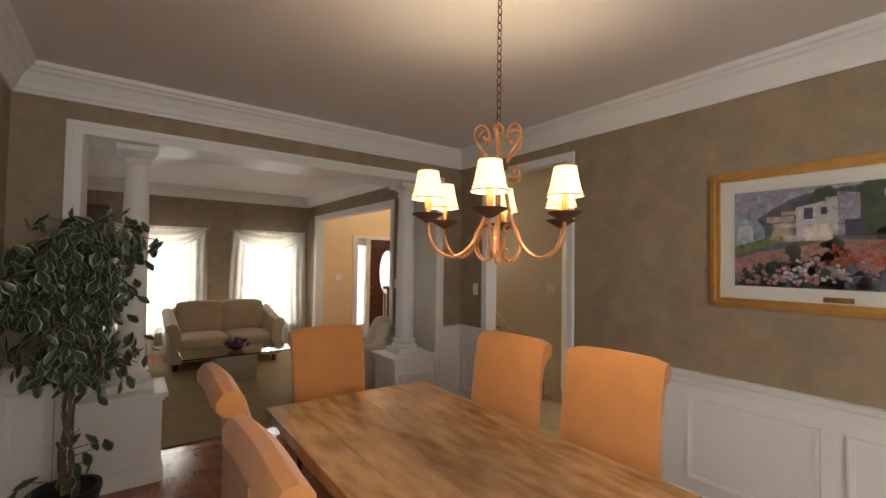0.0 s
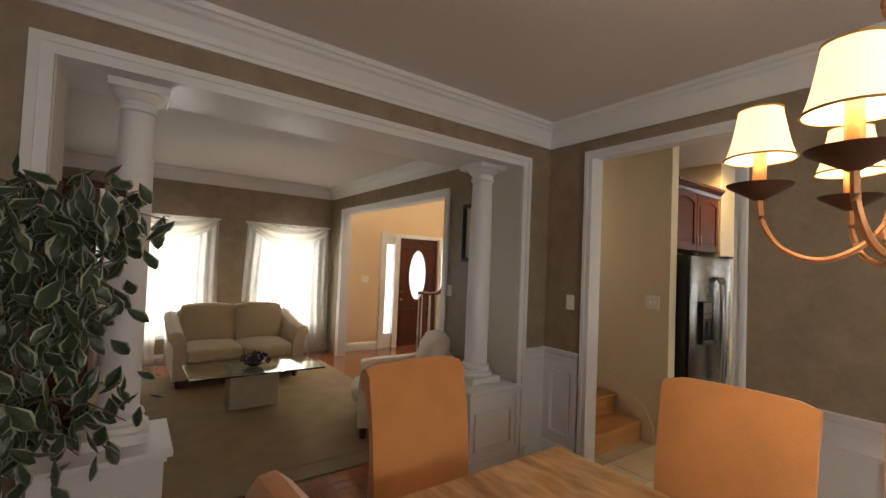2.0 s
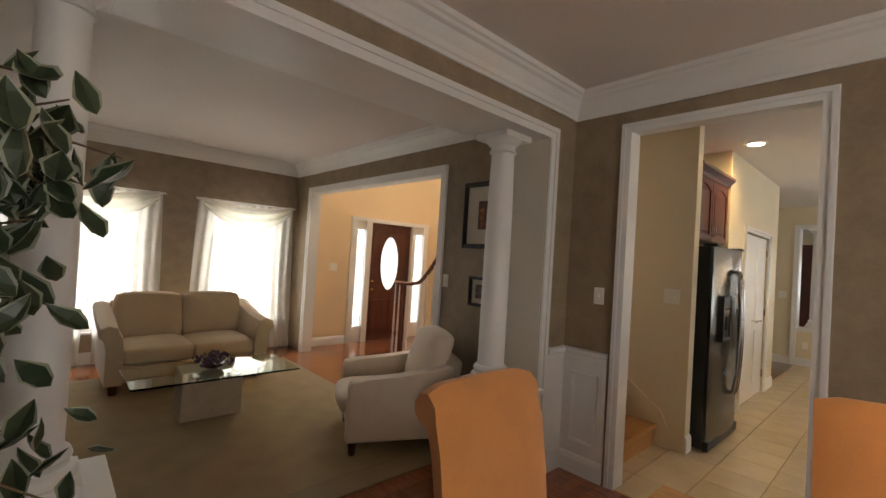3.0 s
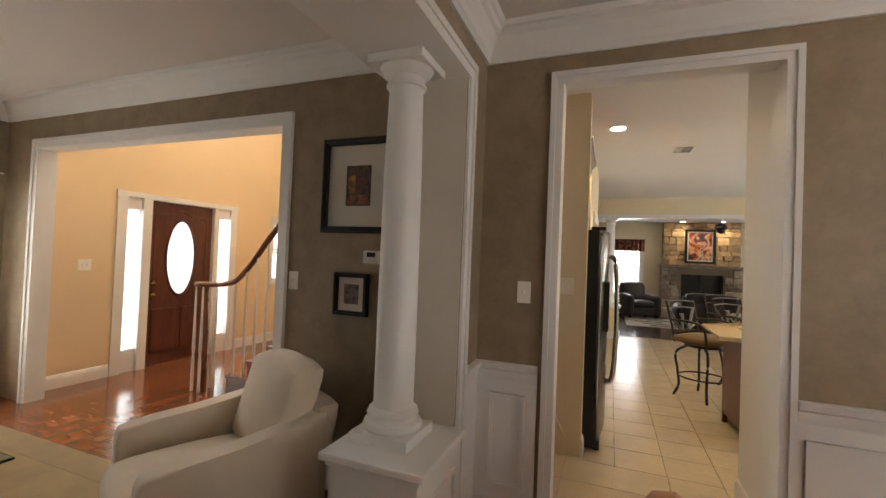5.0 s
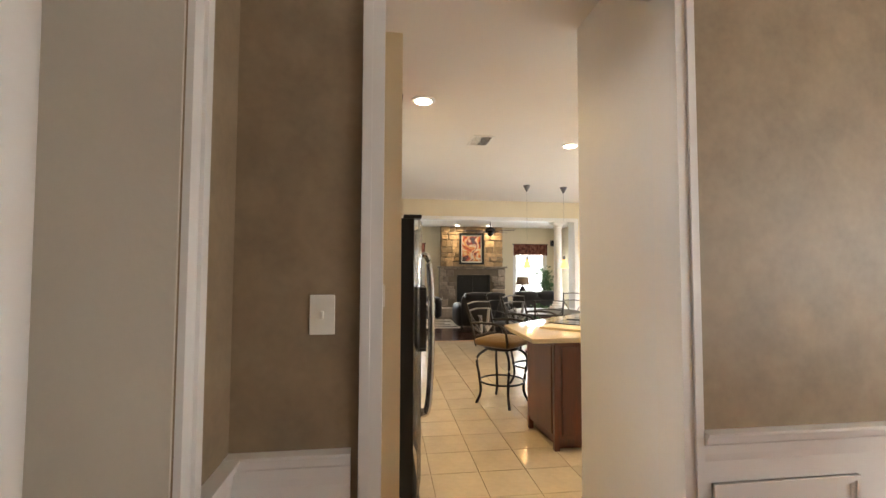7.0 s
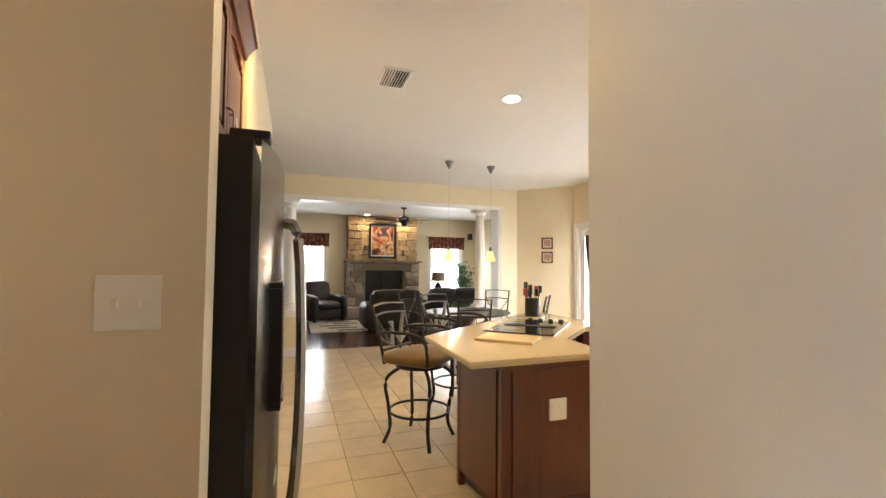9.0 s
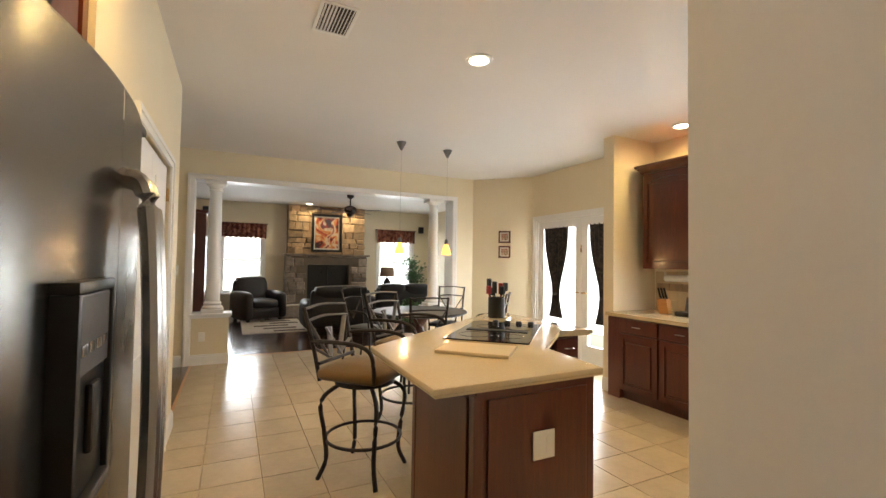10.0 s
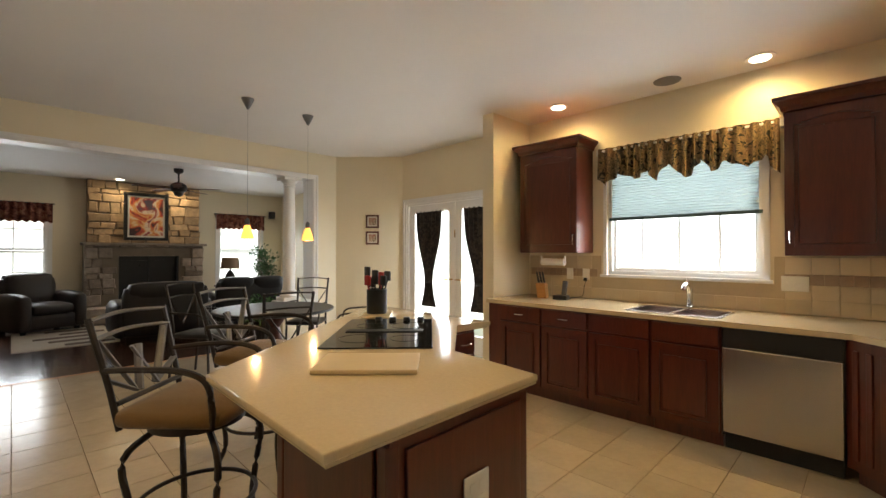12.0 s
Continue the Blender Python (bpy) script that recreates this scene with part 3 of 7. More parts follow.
RT = 0.905
wainscot("wainscot_east_a", (3.32, 2.357), (3.32, -1.3), (-1, 0), RT, [(0.03, 0.59)] + [(0.885 + k * 0.775, 1.556 + k * 0.775) for k in range(3)])
wainscot("wainscot_east_b", (3.32, NY0), (3.32, 3.51), (-1, 0), RT, [(0.08, 0.29)])
wainscot("wainscot_north_a", (3.072, NY0), (3.32, NY0), (0, -1), RT - 0.003, [])
wainscot("wainscot_north_b", (-0.27, NY0), (-0.01, NY0), (0, -1), RT - 0.003, [(0.03, 0.22)])
wainscot("wainscot_west", (-0.27, -1.3), (-0.27, NY0), (1, 0), RT, [(0.15 + k * 0.98, 0.99 + k * 0.98) for k in range(5)])


def casing(name, label, axis, at, out, u0, u1, z1, w=0.085, mat=WHITE, both=None, z0=0.0):
    """White door casing round an opening in the wall plane axis = at, that stands out by the sign of out."""
    bm = bmesh.new()
    for width, t, e in ((w, 0.016, 0.0), (w * 0.45, 0.026, 0.003)):
        for p0, q0, p1, q1 in ((u0 - w + e, z0, u0 - w + width, z1 + w - e), (u1 + w - width, z0, u1 + w - e, z1 + w - e), (u0 - w + width, z1 + w - width, u1 + w - width, z1 + w - e)):
            lo, hi = sorted((at, at + out * t))
            if axis == "x":
                box(bm, lo, p0, q0, hi, p1, q1)
            else:
                box(bm, p0, lo, q0, p1, hi, q1)
    return tagged(link_mesh(name, bm, mat), label, "door casing", kind="structure")


def lining(name, label, axis, a0, a1, u0, u1, z1, t=0.02, mat=WHITE, sill=False):
    """Jambs and head inside an opening."""
    bm = bmesh.new()
    for p0, q0, p1, q1 in ((u0, 0, u0 + t, z1), (u1 - t, 0, u1, z1), (u0, z1 - t, u1, z1)):
        if axis == "x":
            box(bm, a0, p0, q0, a1, p1, q1)
        else:
            box(bm, p0, a0, q0, p1, a1, q1)
    return tagged(link_mesh(name, bm, mat), label, "door jamb", kind="structure")


casing("casing_column_opening", "white casing round the columned opening", "y", NY0, -1, 0.08, 2.985, 2.408, 0.085)
casing("casing_column_opening_back", "white casing round the columned opening, living room side", "y", NY1, 1, 0.08, 2.985, 2.408, 0.085)
structure("head_board", "glossy white board under the opening's head", "trim", WHITE, [(0.08, NY0, 2.408, 2.985, NY1, 2.43)])
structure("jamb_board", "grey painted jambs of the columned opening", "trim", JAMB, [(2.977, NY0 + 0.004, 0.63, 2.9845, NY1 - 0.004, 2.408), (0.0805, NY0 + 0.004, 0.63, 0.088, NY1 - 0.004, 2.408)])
casing("casing_kitchen_door", "white casing round the kitchen doorway", "x", 3.32, -1, 2.425, 3.42, 2.455, 0.068)
lining("lining_kitchen_door", "white jambs of the kitchen doorway", "x", 3.318, 3.445, 2.405, 3.44, 2.485)
casing("casing_foyer", "white casing round the foyer opening", "x", 3.22, -1, 5.25, 8.075, 2.335, 0.085)
lining("lining_foyer", "white jambs of the foyer opening", "x", 3.218, 3.362, 5.25, 8.08, 2.335, 0.004)
casing("casing_family", "white casing round the family room opening", "x", OX0, -1, -0.36, 3.42, 2.41, 0.07)
lining("lining_family", "white jambs of the family room opening", "x", OX0 - 0.002, OX1 + 0.002, -0.362, 3.422, 2.425, 0.012)


# ---- columns on panelled pedestals ----
def column(x, y, z0, z1, r):
    ob = thing("column", "white round column with moulded base and capital", "column", pose(x, y, z0), "white columns")
    h = z1 - z0
    part("base", lathe(rbox(-r * 1.55, -r * 1.55, 0, r * 1.55, r * 1.55, 0.05, 0.006), [(r * 1.42, 0.05), (r * 1.5, 0.065), (r * 1.42, 0.085), (r * 1.2, 0.095), (r * 1.18, 0.11), (r * 1.3, 0.12), (r * 1.22, 0.14), (r * 1.05, 0.15)]), WHITE, ob, smooth=True)
    part("shaft", lathe(bmesh.new(), [(r * 1.04, 0.148), (r * 1.0, 0.17), (r * 1.0, h * 0.35), (r * 0.95, h * 0.7), (r * 0.86, h - 0.15), (r * 0.9, h - 0.135)], 32), WHITE, ob, smooth=True)
    cap = lathe(bmesh.new(), [(r * 0.88, h - 0.136), (r * 1.02, h - 0.13), (r * 1.02, h - 0.118), (r * 0.92, h - 0.11), (r * 0.92, h - 0.085), (r * 1.1, h - 0.075), (r * 1.32, h - 0.05), (r * 1.36, h - 0.042)], 32)
    part("capital", rbox(-r * 1.5, -r * 1.5, h - 0.043, r * 1.5, r * 1.5, h - 0.001, 0.005, 1, cap), WHITE, ob, smooth=True)
    return ob


def pedestal(name, x0, x1, y0, y1, top, out, paint=None):
    """Panelled low wall with a cap; out lists which faces carry a panel."""
    ob = thing(name, "white panelled pedestal wall with moulded cap", "pedestal", None, "pedestals")
    bm = bmesh.new()
    box(bm, x0, y0, 0, x1, y1, top - 0.035)
    part("body", bm, paint or WHITE, ob)
    c = 0.035
    part("cap", rbox(x0 - c, y0 - c, top - 0.035, x1 + c, y1 + c, top, 0.008), WHITE, ob)
    bm = bmesh.new()
    box(bm, x0 - 0.012, y0 - 0.012, top - 0.06, x1 + 0.012, y1 + 0.012, top - 0.0352)
    part("moulding", bm, WHITE, ob)
    bm = bmesh.new()
    box(bm, x0 - 0.015, y0 - 0.015, 0, x1 + 0.015, y1 + 0.015, 0.11)
    box(bm, x0 - 0.008, y0 - 0.008, 0.11, x1 + 0.008, y1 + 0.008, 0.135)
    part("base", bm, WHITE, ob)
    for side in out:
        bm = bmesh.new()
        if side == "s":
            put = lambda q, p0, q0, p1, q1: box(q, p0, y0 - 0.014, q0, p1, y0 - 0.0005, q1)
            frame_bars(bm, x0 + 0.045, 0.17, x1 - 0.045, top - 0.17, 0.022, put)
        if side == "n":
            put = lambda q, p0, q0, p1, q1: box(q, p0, y1 + 0.0005, q0, p1, y1 + 0.014, q1)
            frame_bars(bm, x0 + 0.045, 0.17, x1 - 0.045, top - 0.17, 0.022, put)
        part("panel_frame", bm, WHITE, ob)
    return ob


PT = 0.63
pedestal("pedestal", 0.092, 0.575, NY0 - 0.02, NY1 - 0.02, PT, "sn")
pedestal("pedestal", 2.495, 2.974, NY0 - 0.02, NY1 - 0.02, PT, "sn")
column(0.385, 4.08, PT, 2.408, 0.086)
column(2.745, 4.09, PT, 2.408, 0.094)
pedestal("pedestal", OX0 + 0.01, OX1 - 0.01, 2.97, 3.405, 0.66, "", CREAM)
pedestal("pedestal", OX0 + 0.01, OX1 - 0.01, -0.345, 0.09, 0.66, "", CREAM)
column(OX0 + 0.14, 3.17, 0.66, 2.411, 0.085)
column(OX0 + 0.14, -0.06, 0.66, 2.411, 0.085)


# ---- windows and doors ----
BACKDROP = glowing("bright_overcast_distance", (0.96, 0.98, 1.0), 1.7)
bn, bl = BACKDROP.node_tree.nodes, BACKDROP.node_tree.links
bt, bnoise, bramp = bn.new("ShaderNodeTexCoord"), bn.new("ShaderNodeTexNoise"), bn.new("ShaderNodeValToRGB")
bnoise.inputs["Scale"].default_value, bnoise.inputs["Detail"].default_value = 1.6, 8
bramp.color_ramp.elements[0].position, bramp.color_ramp.elements[1].position = 0.36, 0.56
bramp.color_ramp.elements[0].color, bramp.color_ramp.elements[1].color = (0.34, 0.42, 0.36, 1), (0.97, 0.99, 1, 1)
bl.new(bt.outputs["Object"], bnoise.inputs["Vector"])
bl.new(bnoise.outputs["Fac"], bramp.inputs["Fac"])
bl.new(bramp.outputs["Color"], bn["Principled BSDF"].inputs["Emission Color"])
structure("backdrop_north", "bright hazy distance outside the front windows", "backdrop", BACKDROP, [(-4, 12.0, -0.3, 11, 12.1, 6)])
structure("backdrop_west", "bright hazy distance outside the dining room window", "backdrop", BACKDROP, [(-4.1, -4.9, -0.3, -4.0, 4, 6)])
structure("backdrop_south", "bright hazy distance outside the kitchen windows", "backdrop", BACKDROP, [(-4, -5.1, -0.3, 18, -5.0, 6)])
structure("backdrop_east", "bright hazy distance outside the family room windows", "backdrop", BACKDROP, [(18.0, -5, -0.3, 18.1, 8, 6)])


def window(name, label, axis, at, out, u0, u1, z0, z1, rows=2, cols=2, depth=0.05, trim=0.06, sash=2):
    """A sash window in a wall opening: frame, sashes, muntins, one pane a sash, inner casing and sill."""
    ob = tagged(new(name), label, "window", kind="structure")

    def slab(bm, p0, q0, p1, q1, o0, o1):
        lo, hi = sorted((at + out * o0, at + out * o1))
        if axis == "y":
            box(bm, p0, lo, q0, p1, hi, q1)
        else:
            box(bm, lo, p0, q0, hi, p1, q1)

    bm = bmesh.new()
    frame_bars(bm, u0 + 0.002, z0 + 0.002, u1 - 0.002, z1 - 0.002, 0.035, lambda q, a, b, c, d: slab(q, a, b, c, d, -0.10, -0.02))
    part("window_frame", bm, WHITE, ob)
    h = (z1 - z0) / sash
    for k in range(sash):
        bm = bmesh.new()
        b0, b1 = z0 + 0.037 + k * (h - 0.02), z0 + h + k * (h - 0.02) + 0.0
        b1 = min(b1, z1 - 0.037)
        frame_bars(bm, u0 + 0.038, b0, u1 - 0.038, b1, 0.032, lambda q, a, b, c, d: slab(q, a, b, c, d, -0.085 + 0.026 * k, -0.062 + 0.026 * k))
        for c in range(1, cols):
            uu = u0 + (u1 - u0) * c / cols
            slab(bm, uu - 0.008, b0 + 0.032, uu + 0.008, b1 - 0.032, -0.08 + 0.026 * k, -0.068 + 0.026 * k)
        for r in range(1, rows):
            zz = b0 + (b1 - b0) * r / rows
            slab(bm, u0 + 0.07, zz - 0.008, u1 - 0.07, zz + 0.008, -0.0795 + 0.026 * k, -0.0685 + 0.026 * k)
        part("sash", bm, WHITE, ob)
    bm = bmesh.new()
    for p0, q0, p1, q1 in ((u0 - trim, z0, u0, z1 + trim), (u1, z0, u1 + trim, z1 + trim), (u0, z1, u1, z1 + trim)):
        slab(bm, p0, q0, p1, q1, 0.001, 0.016)
    part("casing", bm, WHITE, ob)
    bm = bmesh.new()
    slab(bm, u0 - trim - 0.02, z0 - 0.025, u1 + trim + 0.02, z0, -0.02, 0.05)
    part("window_sill", bm, WHITE, ob)
    return ob


window("window_living_a", "white sash window behind sheer curtains", "y", 8.6, -1, *W1, 0.38, 2.02)
window("window_living_b", "white sash window behind sheer curtains", "y", 8.6, -1, *W2, 0.38, 2.02)
# Unseen window, added only so that fill light can enter the foyer.
window("window_foyer_high", "unseen sash window added above the front door to admit fill light", "y", FY, -1, 4.15, 5.65, 3.5, 4.7, 2, 4)
window("window_foyer", "white sash window beyond the front stairs", "y", FY, -1, 6.48, 7.30, 0.95, 1.98)
window("window_dining", "white sash window of the dining room", "x", -0.27, 1, -1.2, -0.05, 0.97, 2.25)
# Added out of view to balance the west window's light.
window("window_dining_south", "wide unseen sash window added to even out the dining room light", "y", -1.3, 1, 0.1, 1.9, 0.97, 2.25, 2, 4)
window("window_kitchen", "white sliding window over the sink", "y", KY, 1, KW[0], KW[1], KW[2], KW[3], 2, 4, sash=1, trim=0.035)
window("window_family_a", "white sash window under a red valance", "x", FX, -1, *V1, 0.55, 2.2)
window("window_family_b", "white sash window under a red valance", "x", FX, -1, *V2, 0.55, 2.2)
# Added window, unseen; it only carries the side fill light.
window("window_family_side", "unseen sash window added to let fill light into the family room", "y", -2.25, 1, 11.9, 13.3, 0.55, 2.2)


def sheer_curtain(u0, u1, z0, z1):
    """Two sheer side panels and a swag over the rod."""
    ob = thing("sheer_curtain", "white sheer curtains with a draped swag", "curtain", None, "living room curtains")
    y = 8.49
    for s0, s1, flip in ((u0 - 0.17, (u0 + u1) / 2 - 0.01, 1), ((u0 + u1) / 2 + 0.01, u1 + 0.17, -1)):
        def drop(u, v, s0=s0, s1=s1, flip=flip):
            x = s0 + (s1 - s0) * u
            z = z1 - (z1 - z0) * v
            lean = 0.05 * v * (1 if flip > 0 else -1) * -1
            return (x + lean, y + 0.028 * math.sin(u * 34 + 2 * math.sin(v * 3)) * (0.5 + 0.6 * v), z)
        part("panel", sheet(drop, 60, 14, 0.0), SHEER, ob, smooth=True)

    def swag(u, v):
        x = u0 - 0.12 + (u1 - u0 + 0.24) * u
        sag = (0.07 + 0.20 * v) * (1 - (2 * u - 1) ** 2)
        return (x, y - 0.03 - 0.028 * math.sin(v * 15) - 0.03 * v, z1 + 0.03 - 0.13 * v - sag)
    part("swag", sheet(swag, 30, 20, 0.0), SWAG, ob, smooth=True)
    bm = tube(bmesh.new(), [(u0 - 0.2, y, z1 + 0.01), (u1 + 0.2, y, z1 + 0.01)], 0.010)
    part("rod", bm, WHITE, ob)
    for x in (u0 - 0.16, u1 + 0.16):
        bm = bmesh.new()
        box(bm, x - 0.01, y, z1 - 0.005, x + 0.01, 8.60, z1 + 0.02)
        part("bracket", bm, WHITE, ob)
    return ob


sheer_curtain(*W1, 0.02, 2.09)
sheer_curtain(*W2, 0.02, 2.09)


def ellipse(cx, cz, a, b, n=40):
    return [(cx + a * math.cos(2 * math.pi * k / n), cz + b * math.sin(2 * math.pi * k / n)) for k in range(n)]


# front door with oval light and sidelights
door = tagged(new("door_front"), "mahogany front door with oval glass and white sidelights", "door", kind="structure")
DX0, DX1, DTOP = 4.465, 5.345, 2.035
DC, OZ = 4.905, 1.34
bm = bmesh.new()
oval = ellipse(DC, OZ, 0.195, 0.475)
for yy in (FY + 0.04, FY + 0.085):
    corners = [bm.verts.new((x, yy, z)) for x, z in ((DX1, DTOP), (DX0, DTOP), (DX0, 0.005), (DX1, 0.005))]
    inner_v = [bm.verts.new((x, yy, z)) for x, z in oval]
    for q in range(4):
        for k in range(q * 10, q * 10 + 10):
            bm.faces.new((inner_v[k], inner_v[(k + 1) % 40], corners[q]))
        bm.faces.new((inner_v[(q * 10 + 10) % 40], corners[(q + 1) % 4], corners[q]))
part("leaf", bm, MAHOG, door)
bm = bmesh.new()
tube(bm, [(x, FY + 0.042, z) for x, z in ellipse(DC, OZ, 0.205, 0.485, 48)] + [(DC + 0.205, FY + 0.042, OZ)], 0.018, 8)
part("oval_moulding", bm, MAHOG, door, smooth=True)
for x0 in (DC - 0.36, DC + 0.03):
    part("raised_panel", rbox(x0, FY + 0.026, 0.16, x0 + 0.33, FY + 0.042, 0.70, 0.012), MAHOG, door)
part("arch_moulding", tube(bmesh.new(), curve([(DC - 0.36, FY + 0.04, 1.83), (DC - 0.30, FY + 0.04, 1.88), (DC - 0.14, FY + 0.04, 1.885), (DC, FY + 0.04, 1.94), (DC + 0.14, FY + 0.04, 1.885), (DC + 0.30, FY + 0.04, 1.88), (DC + 0.36, FY + 0.04, 1.83)]), 0.012), MAHOG, door, smooth=True)
for x in (DC - 0.36, DC + 0.36):
    part("stile_moulding", tube(bmesh.new(), [(x, FY + 0.04, 0.80), (x, FY + 0.04, 1.83)], 0.010), MAHOG, door, smooth=True)
bm = bmesh.new()
for k, (x, z) in enumerate(ellipse(DC, OZ, 0.198, 0.478)):
    bm.verts.new((x, FY + 0.06, z))
bm.faces.new(bm.verts)
# The pane itself glows, in place of daylight coming through the oval glass.
part("pane", bm, glowing("daylight_glow_glass", (0.95, 0.99, 1.0), 0.9), door)
for z in (1.02, 1.16):
    part("knob", lathe(bmesh.new(), [(0.012, 0), (0.012, 0.03), (0.028, 0.045), (0.028, 0.06), (0.010, 0.072)], 16), BRONZE, door, "brass knob", True).matrix_local = pose(DX0 + 0.06, FY + 0.04, z - 0.14, 90)
bm = bmesh.new()
for x0, x1 in ((4.07, 4.18), (4.36, DX0), (DX1, 5.42), (5.62, 5.73)):
    box(bm, x0, FY - 0.02, 0, x1, FY + 0.11, 2.039)
box(bm, 4.06, FY - 0.022, 2.039, 5.74, FY + 0.11, 2.10)
for x0, x1 in ((4.18, 4.36), (5.42, 5.62)):
    box(bm, x0, FY + 0.02, 0, x1, FY + 0.09, 0.26)
    box(bm, x0, FY + 0.02, 1.90, x1, FY + 0.09, 2.038)
part("door_frame", bm, WHITE, door)
FROSTED = sheer("frosted_sidelight", (0.9, 0.93, 0.95), 0.55)
for x0, x1 in ((4.18, 4.36), (5.42, 5.62)):
    bm = bmesh.new()
    box(bm, x0, FY + 0.05, 0.26, x1, FY + 0.056, 1.90)
    part("sidelight_pane", bm, FROSTED, door)


# ---- dining room ----
def dining_table():
    ob = thing("dining_table", "long rustic dining table of streaked mango wood", "table", pose(1.51, 1.53, 0))
    w, h = 0.52, 1.135
    n = 6
    for k in range(n):
        x0 = -w + 2 * w * k / n
        part("top_board", rbox(x0, -h, 0.715, x0 + 2 * w / n - 0.0004, h, 0.76, 0.0012, 1), TABLEWOOD, ob)
    bm = bmesh.new()
    frame_bars(bm, -w + 0.06, -h + 0.06, w - 0.06, h - 0.06, 0.03, lambda q, a, b, c, d: box(q, a, b, 0.62, c, d, 0.7145))
    part("apron", bm, TABLEWOOD, ob)
    for x in (-w + 0.09, w - 0.09):
        for y in (-h + 0.09, h - 0.09):
            part("leg", rbox(x - 0.045, y - 0.045, 0, x + 0.045, y + 0.045, 0.62, 0.006), TABLEWOOD, ob)
    return ob


dining_table()


def dining_chair(m):
    """Scroll-back upholstered chair; the sitter looks along +y."""
    ob = thing("dining_chair", "orange suede scroll-back dining chair at the table", "chair", m, "dining chairs")
    w = 0.245
    part("seat", cushion(-w, -0.20, 0.34, w, 0.27, 0.485, 0.015, 0.03), SUEDE, ob, smooth=True)
    prof = [(-0.175, 0.46), (-0.18, 0.60), (-0.20, 0.78), (-0.225, 0.94), (-0.25, 1.02), (-0.28, 1.075), (-0.315, 1.105), (-0.35, 1.10), (-0.372, 1.07), (-0.372, 1.03), (-0.35, 1.005), (-0.322, 1.0), (-0.305, 0.98), (-0.285, 0.92), (-0.26, 0.78), (-0.24, 0.60), (-0.235, 0.34), (-0.175, 0.34)]
    bm = bmesh.new()
    nx = 8
    rows = []
    for i in range(nx + 1):
        u = -1 + 2 * i / nx
        x = u * (w if i not in (0, nx) else w)
        inset = 0.012 if i in (0, nx) else 0.0
        cy, cz = -0.25, 0.75
        row = []
        for y, z in prof:
            bow = 0.02 * (1 - u * u) * (1 if z > 0.9 else 0.4)
            wide = 1.0 + 0.05 * max(0, z - 0.5)
            row.append(bm.verts.new((x * wide * (1 - 0.02 * (z < 0.6)), y + bow * 0.4 + (inset if y < -0.25 else -inset), z + bow * 0.6 - (inset if z > 1.04 else 0))))
        rows.append(row)
    for i in range(nx):
        for k in range(len(prof)):
            k2 = (k + 1) % len(prof)
            bm.faces.new((rows[i][k], rows[i][k2], rows[i + 1][k2], rows[i + 1][k]))
    bm.faces.new(rows[0])
    bm.faces.new(rows[-1][::-1])
    bmesh.ops.recalc_face_normals(bm, faces=bm.faces)
    part("backrest", bm, SUEDE, ob, smooth=True)
    for x in (-w + 0.035, w - 0.035):
        for y, lean in ((-0.19, -0.03), (0.235, 0.0)):
            part("leg", tube(bmesh.new(), [(x, y, 0.345), (x, y + lean, 0)], 0.024, 8, 0.016), MAHOG, ob)
    return ob


chair = dining_chair(pose(1.48, 2.74, 0, 0, 0, 180) @ Matrix.Diagonal((1, 1, 1.015, 1)))
for x, y, rz in ((1.985, 2.01, 97), (2.06, 1.36, 97), (0.965, 2.06, -90), (0.945, 1.30, -89)):
    copy_thing(chair, pose(x, y, 0, 0, 0, rz) @ Matrix.Diagonal((1, 1, 1.015, 1)))


BRAID = material("gold_braid", (0.45, 0.28, 0.12), 0.7)


